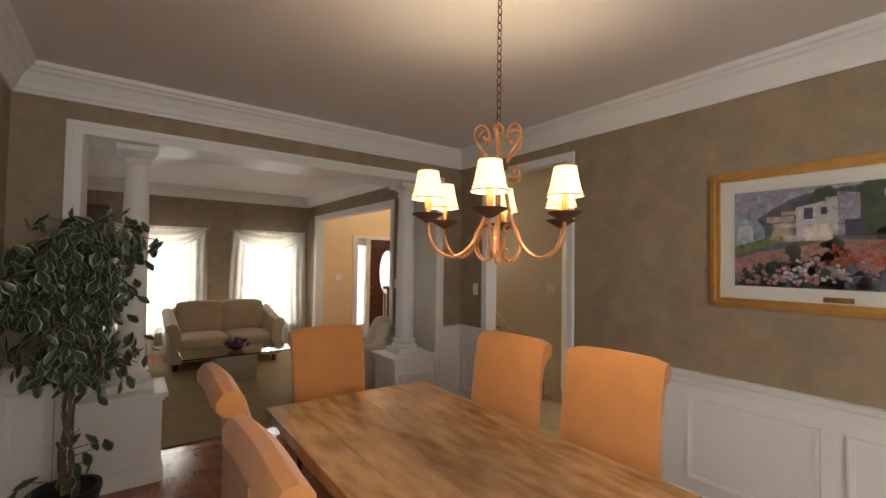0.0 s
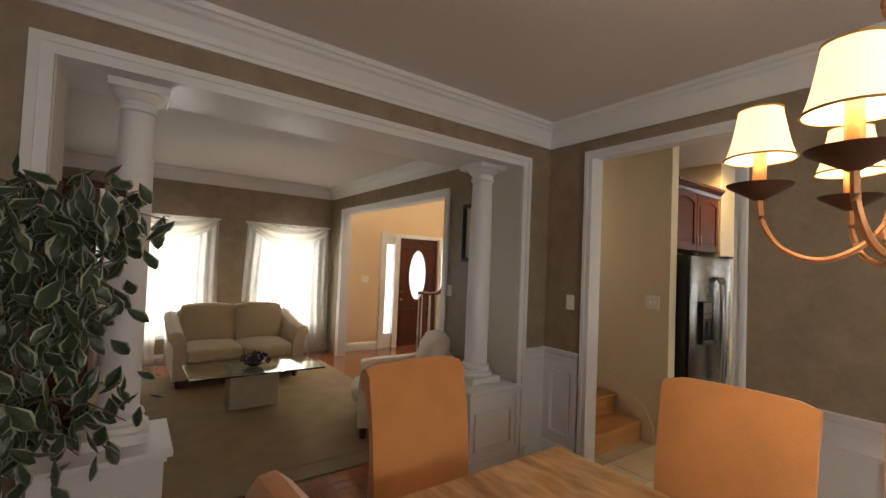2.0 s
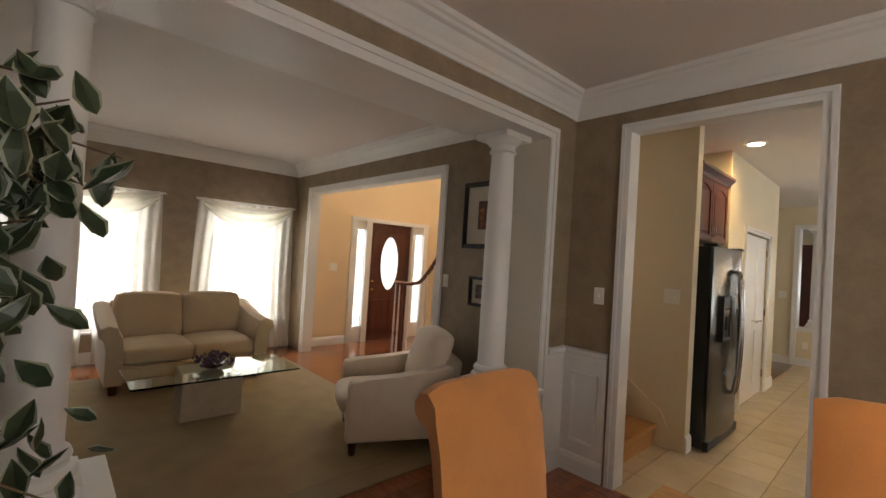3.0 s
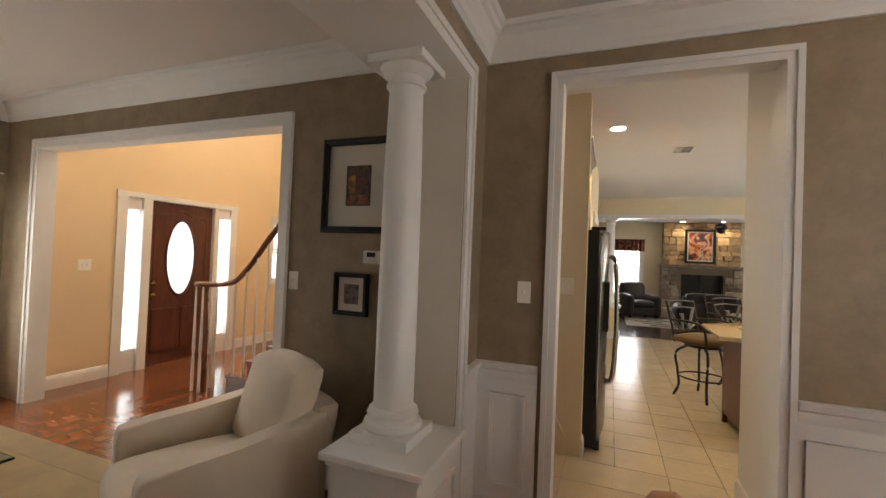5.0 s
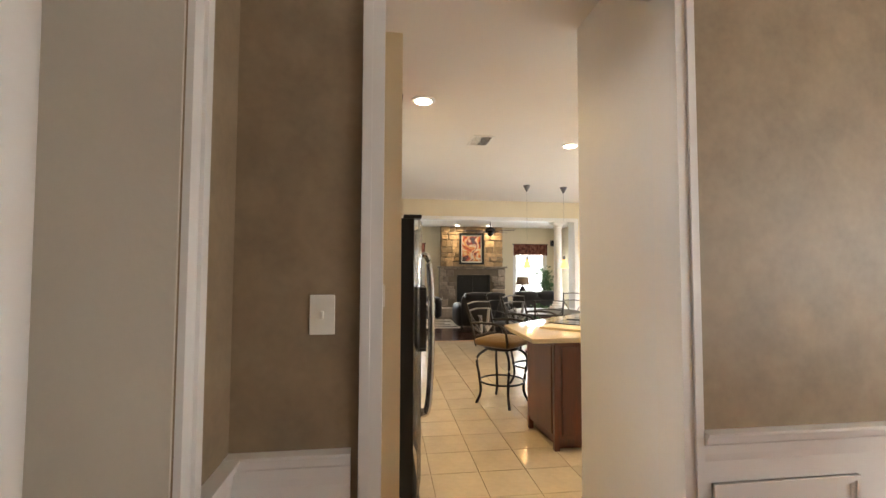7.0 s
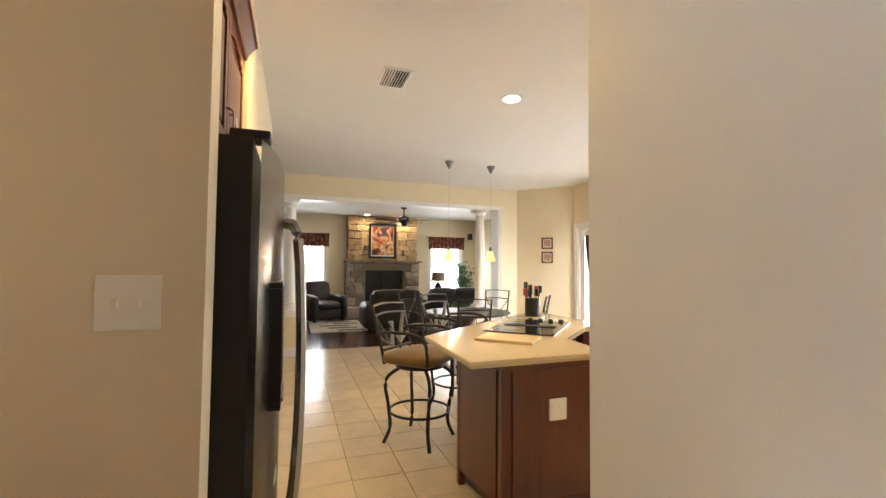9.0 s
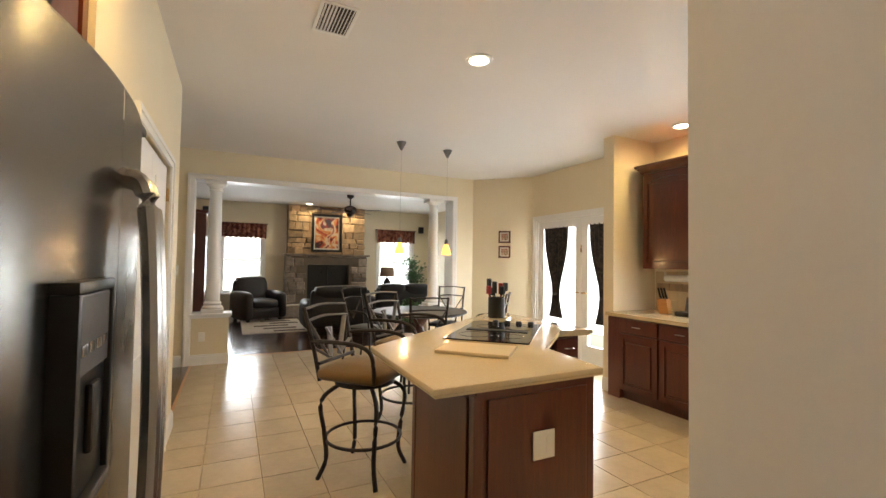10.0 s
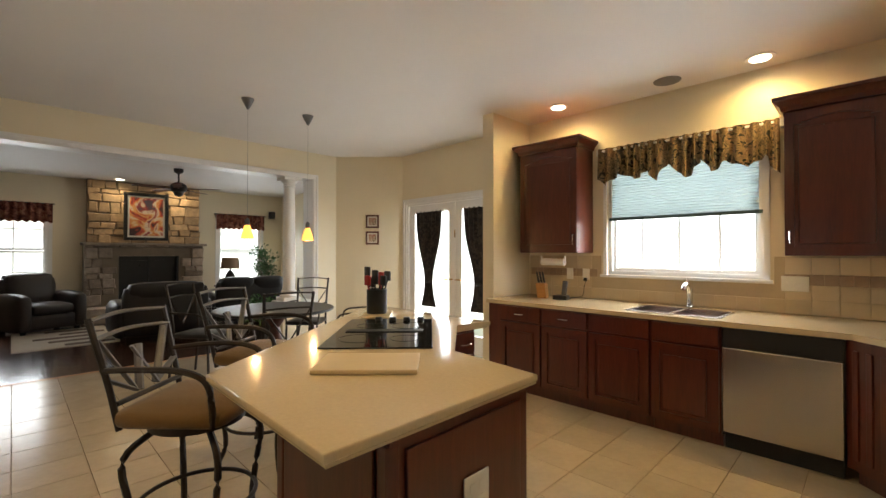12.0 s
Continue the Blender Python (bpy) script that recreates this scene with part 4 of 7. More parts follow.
def chandelier(x, y):
    ob = thing("chandelier", "copper six-arm chandelier with lit fabric shades", "chandelier", pose(x, y, -0.032))
    part("canopy", lathe(bmesh.new(), [(0.012, 2.805), (0.05, 2.81), (0.062, 2.83), (0.062, 2.841)]), COPPER, ob, smooth=True)
    links = 0
    z = 2.20
    bm = bmesh.new()
    while z < 2.80:
        a = math.pi / 2 * (links % 2)
        tube(bm, [(0.010 * math.cos(t) * math.cos(a), 0.010 * math.cos(t) * math.sin(a), z + 0.017 + 0.021 * math.sin(t)) for t in [k * math.pi / 5 for k in range(11)]], 0.0026, 5)
        z += 0.033
        links += 1
    part("chain", bm, DARKCOPPER, ob, smooth=True)
    part("top_ring", tube(bmesh.new(), [(0.026 * math.cos(t), 0, 2.175 + 0.026 * math.sin(t)) for t in [k * math.pi / 8 for k in range(17)]], 0.005, 6), COPPER, ob, smooth=True)
    part("stem", lathe(bmesh.new(), [(0.008, 1.64), (0.016, 1.66), (0.010, 1.70), (0.012, 1.80), (0.012, 1.98), (0.034, 2.0), (0.036, 2.05), (0.030, 2.055), (0.012, 2.07), (0.012, 2.15)]), COPPER, ob, smooth=True)
    part("collar", lathe(bmesh.new(), [(0.037, 2.002), (0.041, 2.008), (0.041, 2.046), (0.037, 2.05)]), DARKCOPPER, ob, "dark bronze collar", True)
    part("finial", lathe(bmesh.new(), [(0.003, 1.61), (0.012, 1.625), (0.007, 1.642)]), COPPER, ob, smooth=True)
    for k in range(6):
        a = math.radians(60 * k + 41)
        r = lambda d, z: (d * math.cos(a), d * math.sin(a), z)
        part("arm", tube(bmesh.new(), curve([r(0.02, 2.03), r(0.035, 1.93), r(0.065, 1.80), r(0.12, 1.69), r(0.19, 1.645), r(0.255, 1.665), r(0.292, 1.72), r(0.30, 1.785)], 6), 0.0068, 6), COPPER, ob, smooth=True)
        part("upper_scroll", tube(bmesh.new(), curve([r(0.035, 2.03), r(0.060, 2.07), r(0.098, 2.115), r(0.106, 2.155), r(0.086, 2.182), r(0.058, 2.178), r(0.043, 2.150), r(0.052, 2.128), r(0.068, 2.138)], 6), 0.0056, 6), COPPER, ob, smooth=True)
        part("side_scroll", tube(bmesh.new(), curve([r(0.05, 1.97), r(0.085, 1.965), r(0.10, 1.99), r(0.085, 2.01), r(0.066, 1.995)], 5), 0.005, 5), COPPER, ob, smooth=True)
        part("lower_scroll", tube(bmesh.new(), curve([r(0.040, 1.742), r(0.030, 1.762), r(0.046, 1.778), r(0.078, 1.768), r(0.102, 1.725), r(0.100, 1.670), r(0.070, 1.632), r(0.036, 1.640), r(0.026, 1.668), r(0.044, 1.678)], 6), 0.0055, 6), COPPER, ob, smooth=True)
        px, py, _ = r(0.30, 0)
        part("cup", lathe(bmesh.new(), [(0.008, 1.775), (0.030, 1.788), (0.060, 1.806), (0.063, 1.811), (0.054, 1.810), (0.016, 1.797)], 20, (px, py, 0)), DARKCOPPER, ob, "dark bronze drip cup", True)
        part("candle", lathe(bmesh.new(), [(0.013, 1.797), (0.013, 1.885), (0.009, 1.89)], 12, (px, py, 0)), COPPER, ob, smooth=True)

        def shade(u, v, px=px, py=py):
            t = 2 * math.pi * u
            rr = 0.067 - 0.026 * v ** 0.7
            return (px + rr * math.cos(t), py + rr * math.sin(t), 1.868 + 0.112 * v)
        part("shade", sheet(shade, 24, 5, 0.0), SHADE, ob, "cream fabric shade, lit", True)
        for rr, zz in ((0.0675, 1.869), (0.0415, 1.979)):
            bm = tube(bmesh.new(), [(px + rr * math.cos(t), py + rr * math.sin(t), zz) for t in [j * math.pi / 10 for j in range(21)]], 0.0028, 5)
            part("shade_trim", bm, BRAID, ob, smooth=True)
        bulb("chandelier_bulb", x + px, y + py, 1.895, 5.5, 0.02)
    return ob


chandelier(1.575, 1.437)


def framed(name, label, axis, at, out, u0, u1, z0, z1, fw, mw, frame_mat, art_mat, depth=0.03, group=""):
    """A framed picture on a wall: frame, mat, art."""
    ob = thing(name, label, "picture", None, group)

    def slab(bm, p0, q0, p1, q1, o0, o1):
        lo, hi = sorted((at + out * o0, at + out * o1))
        if axis == "y":
            box(bm, p0, lo, q0, p1, hi, q1)
        else:
            box(bm, lo, p0, q0, hi, p1, q1)

    bm = bmesh.new()
    frame_bars(bm, u0, z0, u1, z1, fw, lambda q, a, b, c, d: slab(q, a, b, c, d, 0.001, depth))
    frame_bars(bm, u0 + fw * 0.25, z0 + fw * 0.25, u1 - fw * 0.25, z1 - fw * 0.25, fw * 0.3, lambda q, a, b, c, d: slab(q, a, b, c, d, depth * 0.5, depth * 1.3))
    part("frame", bm, frame_mat, ob)
    bm = bmesh.new()
    slab(bm, u0 + fw, z0 + fw, u1 - fw, z1 - fw, 0.001, depth * 0.4)
    part("mat_board", bm, MATBOARD, ob)
    bm = bmesh.new()
    slab(bm, u0 + fw + mw, z0 + fw + mw, u1 - fw - mw, z1 - fw - mw, depth * 0.4 + 0.0005, depth * 0.4 + 0.002)
    part("print", bm, art_mat, ob)
    return ob, slab


ART_HILL = blotched("print_hills", [(0.06, 0.085, 0.13), (0.12, 0.14, 0.18), (0.10, 0.12, 0.08), (0.07, 0.09, 0.05)], 7, 0.4)
pic, slab = framed("landscape_picture", "gold framed print of a seaside villa garden", "x", 3.32, -1, 0.10, 1.318, 1.343, 2.155, 0.055, 0.075, GOLD, ART_HILL, 0.035)


def paint(name, color, shapes, lift):
    """One colour of the print: outlines in fractions of its width and height, laid just over the ground."""
    bm = bmesh.new()
    for pts in shapes:
        rows = [[bm.verts.new((x, 1.188 - 0.957 * u, 1.474 + 0.551 * v)) for u, v in pts] for x in (3.3036, 3.3028 - lift)]
        bm.faces.new(rows[0])
        bm.faces.new(rows[1])
        for k in range(len(pts)):
            bm.faces.new((rows[0][k], rows[0][(k + 1) % len(pts)], rows[1][(k + 1) % len(pts)], rows[1][k]))
    m = blotched("print_" + name, [tuple(c * f for c in color) for f in (0.6, 1.0, 0.8, 1.25)], 22, 0.5)
    part("print_" + name, bm, m, pic)


def oblong(u0, v0, u1, v1):
    return [(u0, v0), (u1, v0), (u1, v1), (u0, v1)]


paint("sky", (0.30, 0.29, 0.35), [oblong(0, 0.62, 1, 1)], 0.0002)
paint("sea", (0.27, 0.34, 0.40), [[(0, 0.42), (0.16, 0.50), (0.15, 0.69), (0, 0.73)]], 0.0003)
paint("hill", (0.085, 0.10, 0.12), [[(0.12, 0.70), (0.2, 0.80), (0.30, 0.90), (0.38, 0.94), (0.5, 0.96), (0.62, 0.98), (0.62, 0.5), (0.16, 0.60)]], 0.0004)
paint("far_houses", (0.40, 0.28, 0.25), [oblong(0.17, 0.66, 0.30, 0.72), oblong(0.24, 0.73, 0.33, 0.77), oblong(0.20, 0.60, 0.33, 0.65)], 0.0005)
paint("trees", (0.05, 0.075, 0.04), [[(0.36, 0.86), (0.40, 0.97), (0.46, 0.99), (0.50, 0.92), (0.50, 0.80), (0.38, 0.80)], [(0.58, 0.50), (0.55, 0.90), (0.60, 1.0), (0.70, 1.0), (0.72, 0.9), (0.70, 0.5)], [(0.64, 0.40), (0.64, 0.56), (0.69, 0.60), (0.74, 0.52), (0.74, 0.40)]], 0.0006)
paint("lawn", (0.17, 0.20, 0.06), [[(0, 0.33), (0.10, 0.37), (0.28, 0.50), (0.27, 0.56), (0.12, 0.46), (0, 0.41)]], 0.0007)
paint("terrace", (0.33, 0.17, 0.145), [[(0, 0.08), (0.3, 0.10), (1, 0.05), (1, 0.40), (0.7, 0.46), (0.46, 0.48), (0.30, 0.40), (0.12, 0.36), (0, 0.28)]], 0.0008)
paint("white_house", (0.50, 0.45, 0.45), [[(0.31, 0.52), (0.49, 0.52), (0.49, 0.88), (0.44, 0.88), (0.44, 0.85), (0.31, 0.80)], [(0.25, 0.46), (0.47, 0.47), (0.47, 0.53), (0.25, 0.52)]], 0.0009)
paint("house_shade", (0.28, 0.25, 0.30), [[(0.49, 0.52), (0.58, 0.52), (0.58, 0.90), (0.49, 0.93)]], 0.0010)
paint("villa", (0.36, 0.22, 0.20), [[(0.71, 0.38), (1, 0.30), (1, 0.97), (0.71, 0.88)]], 0.0011)
paint("villa_cornice", (0.46, 0.42, 0.42), [[(0.67, 0.85), (1, 0.93), (1, 0.99), (0.78, 0.96), (0.67, 0.91)], oblong(0.71, 0.38, 0.745, 0.86)], 0.0013)
paint("dark_openings", (0.06, 0.065, 0.10), [oblong(0.345, 0.68, 0.385, 0.79), oblong(0.42, 0.72, 0.445, 0.79), oblong(0.52, 0.50, 0.59, 0.66), [(0.79, 0.36), (0.95, 0.33), (0.95, 0.84), (0.79, 0.80)]], 0.0014)
rng = random.Random(21)


def clumps(count, u0, u1, v0, v1, size):
    out = []
    for _ in range(count):
        u, v, r = rng.uniform(u0, u1), v0 + (v1 - v0) * rng.random() ** 1.4, size * rng.uniform(0.6, 1.4)
        out.append([(min(max(u + r * math.cos(k * 1.0472 + 0.4), 0), 1), min(max(v + 1.6 * r * math.sin(k * 1.0472 + 0.4), 0), 1)) for k in range(6)])
    return out


paint("hedge", (0.045, 0.06, 0.045), clumps(60, 0.0, 1.0, 0.02, 0.22, 0.035) + clumps(26, 0.28, 0.52, 0.15, 0.44, 0.03), 0.0015)
paint("pink_flowers", (0.36, 0.17, 0.20), clumps(60, 0.0, 0.45, 0.04, 0.26, 0.012) + clumps(20, 0.3, 0.8, 0.10, 0.34, 0.012), 0.0017)
paint("white_flowers", (0.45, 0.43, 0.45), clumps(60, 0.25, 0.6, 0.06, 0.30, 0.010), 0.0019)
paint("red_flowers", (0.40, 0.07, 0.03), clumps(46, 0.44, 0.78, 0.22, 0.44, 0.013), 0.0021)
paint("blue_shade", (0.10, 0.12, 0.17), clumps(40, 0.5, 1.0, 0.0, 0.20, 0.022), 0.0022)
bm = bmesh.new()
slab(bm, 0.66, 1.405, 0.78, 1.432, 0.016, 0.02)
part("title_plate", bm, BRONZE, pic, "small brass title plate")
bm = bmesh.new()
slab(bm, 0.158, 1.40, 1.262, 2.098, 0.0225, 0.0235)
picture_pane = part("pane", bm, GLASS, pic)
picture_pane.visible_shadow = False


def wall_plate(axis, at, out, u, z, w=0.075, h=0.12, toggles=1, outlet=False, name="light_switch", label="ivory light switch plate on the wall"):
    ob = thing(name, label, "outlet" if outlet else "light switch")
    ob.matrix_world = Matrix()

    def slab(p0, q0, p1, q1, o0, o1, r=0.0015):
        lo, hi = sorted((at + out * o0, at + out * o1))
        return rbox(p0, lo, q0, p1, hi, q1, r, 1) if axis == "y" else rbox(lo, p0, q0, hi, p1, q1, r, 1)

    part("plate", slab(u - w / 2, z - h / 2, u + w / 2, z + h / 2, 0.0005, 0.007, 0.002), PLASTIC, ob)
    for k in range(toggles):
        c = u + (k - (toggles - 1) / 2) * 0.045
        if outlet:
            for dz in (-0.022, 0.022):
                part("socket", slab(c - 0.014, z + dz - 0.014, c + 0.014, z + dz + 0.014, 0.0072, 0.0095), PLASTIC, ob)
        else:
            part("toggle", slab(c - 0.005, z - 0.011, c + 0.005, z + 0.011, 0.0072, 0.018), PLASTIC, ob)
    return ob


wall_plate("x", 3.32, -1, 3.60, 1.305)
wall_plate("x", 4.39, -1, 3.48, 1.295, 0.13, 0.125, 2)
wall_plate("x", 3.22, -1, 5.11, 1.29)
wall_plate("y", FY, -1, 3.78, 1.25, 0.13, 0.12, 2)
wall_plate("x", OX0, -1, 3.62, 1.22, 0.12, 0.12, 2)
wall_plate("x", OX0 + 0.01, -1, 3.28, 0.36, 0.075, 0.12, 1, True, "wall_outlet", "ivory wall outlet plate")


def ficus(x, y):
    """Potted tree with a bent trunk and many pale-edged leaves."""
    rng = random.Random(5)
    ob = thing("potted_ficus", "variegated ficus tree in a dark round planter", "plant", pose(x, y, 0))
    part("planter", lathe(bmesh.new(), [(0.10, 0), (0.13, 0.02), (0.155, 0.24), (0.165, 0.27), (0.165, 0.30), (0.145, 0.30), (0.14, 0.26)]), POT, ob, smooth=True)
    part("soil", lathe(bmesh.new(), [(0.139, 0.24), (0.139, 0.262), (0.05, 0.27)]), SOIL, ob)
    t1 = curve([(0, 0, 0.25), (-0.02, 0.01, 0.5), (0.015, 0.0, 0.75), (-0.01, 0, 1.0), (0.03, 0.01, 1.3), (0.05, 0, 1.55), (0.09, -0.02, 1.80)], 6)
    t2 = curve([(0.03, 0.02, 0.25), (0.02, -0.02, 0.5), (-0.02, 0.02, 0.75), (0.02, 0.02, 1.0), (-0.09, 0, 1.3), (-0.14, -0.03, 1.5)], 6)
    part("trunk", tube(tube(bmesh.new(), t1, 0.021, 7, 0.008), t2, 0.016, 7, 0.007), BARK, ob, smooth=True)
    tips = []
    for k in range(64):
        p = t1[16 + rng.randrange(len(t1) - 17)] if k % 3 else t2[15 + rng.randrange(len(t2) - 16)]
        a, up = rng.uniform(0, 2 * math.pi), rng.uniform(-0.10, 0.26)
        reach = rng.uniform(0.14, 0.36) * (0.7 if p.z < 0.8 else 1.0)
        q = p + Vector((math.cos(a) * reach, math.sin(a) * reach * 0.8, up))
        mid = (p + q) / 2 + Vector((0, 0, 0.05))
        line = curve([p, mid, q], 4)
        part("branch", tube(bmesh.new(), line, 0.006, 5, 0.002), BARK, ob)
        tips += line[2:]
    for k in range(6):
        p = t1[2 + k]
        q = p + Vector((rng.uniform(-0.17, 0.17), rng.uniform(-0.12, 0.12), rng.uniform(-0.04, 0.1)))
        part("branch", tube(bmesh.new(), [p, q], 0.004, 5, 0.002), BARK, ob)
        tips += [q, (p + q) / 2]
    blade, edge = bmesh.new(), bmesh.new()
    for k in range(1250):
        p = rng.choice(tips) + Vector([rng.gauss(0, 0.045) for _ in range(3)])
        if p.x < -0.36 + 0.05:
            continue
        L = rng.uniform(0.075, 0.115)
        W = L * rng.uniform(0.26, 0.33)
        m = Matrix.Translation(p) @ Euler((rng.uniform(-1.9, -0.35), rng.uniform(-0.6, 0.6), rng.uniform(0, 6.28))).to_matrix().to_4x4()
        out = [(0, 0), (0.55, 0.25), (1.0, 0.55), (0.62, 0.85), (0.0, 1.0)]
        spine = [m @ Vector((0, L * t, -0.12 * L * math.sin(t * 3.14) + 0.06 * L)) for t in (0, 0.25, 0.55, 0.85, 1)]
        for sgn in (-1, 1):
            rim = [m @ Vector((sgn * W * w, L * t, 0.10 * L * w)) for w, t in out]
            inn = [m @ Vector((sgn * W * w * 0.76, L * t, 0.07 * L * w)) for w, t in out]
            sv, iv = [blade.verts.new(c) for c in spine], [blade.verts.new(c) for c in inn[1:4]]
            blade.faces.new((sv[0], iv[0], sv[1]))
            blade.faces.new((sv[1], iv[0], iv[1], sv[2]))
            blade.faces.new((sv[2], iv[1], iv[2], sv[3]))
            blade.faces.new((sv[3], iv[2], sv[4]))
            ev, rv = [edge.verts.new(c) for c in inn[1:4]], [edge.verts.new(c) for c in rim[1:4]]
            e0, e1 = edge.verts.new(spine[0]), edge.verts.new(spine[4])
            edge.faces.new((e0, rv[0], ev[0]))
            edge.faces.new((ev[0], rv[0], rv[1], ev[1]))
            edge.faces.new((ev[1], rv[1], rv[2], ev[2]))
            edge.faces.new((ev[2], rv[2], e1))
    tagged(part("leaves", blade, LEAF, ob, "dark green leaf blades"), kind="stuff")
    tagged(part("leaf_edges", edge, LEAFEDGE, ob, "cream leaf edges"), kind="stuff")
    return ob


ficus(0.10, 3.33)


# ---- living room ----
def sofa():
    ob = thing("loveseat", "beige two-seat sofa with flared arms and dark feet", "sofa", pose(1.58, 7.55, 0))
    part("base", cushion(-0.72, -0.42, 0.12, 0.72, 0.42, 0.30, 0.005, 0.03), BEIGE, ob, smooth=True)
    for s in (-1, 1):
        part("seat_cushion", cushion(min(0.003 * s, 0.60 * s), -0.46, 0.29, max(0.003 * s, 0.60 * s), 0.2, 0.465, 0.025, 0.05), BEIGE, ob, smooth=True)
        b = cushion(min(0.004 * s, 0.62 * s), 0.12, 0.44, max(0.004 * s, 0.62 * s), 0.32, 0.905, 0.022, 0.04)
        for v in b.verts:
            v.co.y += (v.co.z - 0.44) * 0.25
        part("back_cushion", b, BEIGE, ob, smooth=True)
        prof = [(0.60, 0.12), (0.60, 0.46), (0.615, 0.58), (0.65, 0.655), (0.72, 0.68), (0.785, 0.655), (0.80, 0.61), (0.765, 0.58), (0.74, 0.50), (0.735, 0.12)]
        bm = bmesh.new()
        rows = []
        for y, lift in ((-0.47, -0.03), (-0.45, 0.0), (-0.1, 0.02), (0.25, 0.09), (0.45, 0.14), (0.46, 0.12)):
            rows.append([bm.verts.new((s * x, y, z + (lift if z > 0.4 else 0))) for x, z in prof])
        for i in range(len(rows) - 1):
            for k in range(len(prof)):
                k2 = (k + 1) % len(prof)
                bm.faces.new((rows[i][k], rows[i][k2], rows[i + 1][k2], rows[i + 1][k]))
        bm.faces.new(rows[0])
        bm.faces.new(rows[-1])
        part("arm", bm, BEIGE, ob, smooth=True)
    bm = cushion(-0.66, 0.30, 0.28, 0.66, 0.47, 0.84, 0.01, 0.05)
    part("back", bm, BEIGE, ob, smooth=True)
    for x in (-0.66, 0.66):
        for y in (-0.38, 0.38):
            part("foot", tube(bmesh.new(), [(x, y, 0.125), (x, y, 0)], 0.04, 4, 0.028), MAHOG, ob, "dark wooden foot")
    return ob


sofa()


def armchair():
    """Sloping-arm armchair; the sitter looks along +y."""
    ob = thing("armchair", "ivory upholstered armchair with a loose back cushion", "armchair", pose(2.56, 5.0, 0, 0, 0, 64) @ Matrix.Diagonal((0.9, 0.9, 0.95, 1)))
    part("base", cushion(-0.40, -0.40, 0.13, 0.40, 0.40, 0.30, 0.004, 0.03), IVORY, ob, smooth=True)
    part("seat_cushion", cushion(-0.295, -0.28, 0.29, 0.295, 0.47, 0.46, 0.03, 0.07), IVORY, ob, smooth=True)
    for s in (-1, 1):
        prof = [(0.42, 0.12), (0.42, 0.54), (0.40, 0.585), (0.25, 0.605), (0.0, 0.625), (-0.22, 0.655), (-0.40, 0.70), (-0.47, 0.70), (-0.45, 0.12)]
        bm = bmesh.new()
        a = [bm.verts.new((s * 0.30, y, z)) for y, z in prof]
        b = [bm.verts.new((s * 0.42, y, z)) for y, z in prof]
        bm.faces.new(a)
        bm.faces.new(b)
        for k in range(len(prof)):
            bm.faces.new((a[k], a[(k + 1) % len(prof)], b[(k + 1) % len(prof)], b[k]))
        bmesh.ops.bevel(bm, geom=bm.edges[:], offset=0.022, segments=3, profile=0.6, affect="EDGES")
        part("arm", bm, IVORY, ob, smooth=True)
    b = cushion(-0.41, -0.50, 0.13, 0.41, -0.34, 0.745, 0.01, 0.05)
    for v in b.verts:
        v.co.y -= max(0, v.co.z - 0.4) * 0.22
    part("back", b, IVORY, ob, smooth=True)
    b = cushion(-0.31, -0.37, 0.45, 0.31, -0.14, 0.92, 0.035, 0.05)
    for v in b.verts:
        v.co.y -= max(0, v.co.z - 0.4) * 0.30
    part("back_cushion", b, IVORY, ob, smooth=True)
    for x in (-0.36, 0.36):
        for y in (-0.36, 0.36):
            part("foot", tube(bmesh.new(), [(x, y, 0.135), (x, y, 0)], 0.036, 4, 0.024), MAHOG, ob, "dark wooden foot")
    return ob


armchair()
coffee = thing("coffee_table", "glass coffee table on a travertine block", "coffee table", pose(1.51, 6.14, 0.0))
part("glass_top", rbox(-0.63, -0.32, 0.415, 0.63, 0.32, 0.43, 0.004, 1), TABLEGLASS, coffee, "clear glass top").visible_shadow = False
part("pedestal", rbox(-0.24, -0.02, 0.012, 0.24, 0.26, 0.4145, 0.01), TRAVERTINE, coffee)
flowers = thing("flower_arrangement", "low bowl of purple flowers on the glass table", "flowers", pose(1.50, 6.16, 0.431))
part("bowl", lathe(bmesh.new(), [(0.04, 0), (0.08, 0.02), (0.10, 0.05), (0.095, 0.05), (0.07, 0.025)]), MAHOG, flowers, smooth=True)
rng = random.Random(3)
bm, bm2 = bmesh.new(), bmesh.new()
for k in range(90):
    a, d = rng.uniform(0, 6.28), rng.uniform(0, 0.15)
    c = Vector((d * math.cos(a) * 1.15, d * math.sin(a), 0.05 + rng.uniform(0.0, 0.10) * (1 - d * 3)))
    target = bm if k % 3 else bm2
    bmesh.ops.create_icosphere(target, subdivisions=1, radius=rng.uniform(0.010, 0.02), matrix=Matrix.Translation(c) @ Euler((rng.random(), rng.random(), 0)).to_matrix().to_4x4() @ Matrix.Diagonal((1, 1.4, 0.6, 1)))
part("blossoms", bm, material("purple_petals", (0.09, 0.05, 0.12), 0.8, vary=0.3), flowers)
part("leaves", bm2, LEAF, flowers)
rug = thing("area_rug", "large olive tan rug with a plain border", "rug")
part("field", rbox(-0.30, 4.62, 0.0, 2.66, 7.66, 0.012, 0.004, 1), RUG, rug)
bm = bmesh.new()
frame_bars(bm, -0.50, 4.42, 2.86, 7.86, 0.20, lambda q, a, b, c, d: box(q, a, b, 0.0, c, d, 0.011))
part("border", bm, material("rug_border", (0.34, 0.26, 0.15), 0.95, vary=0.12, scale=6, bump=0.5, grain=300), rug, "lighter rug border")
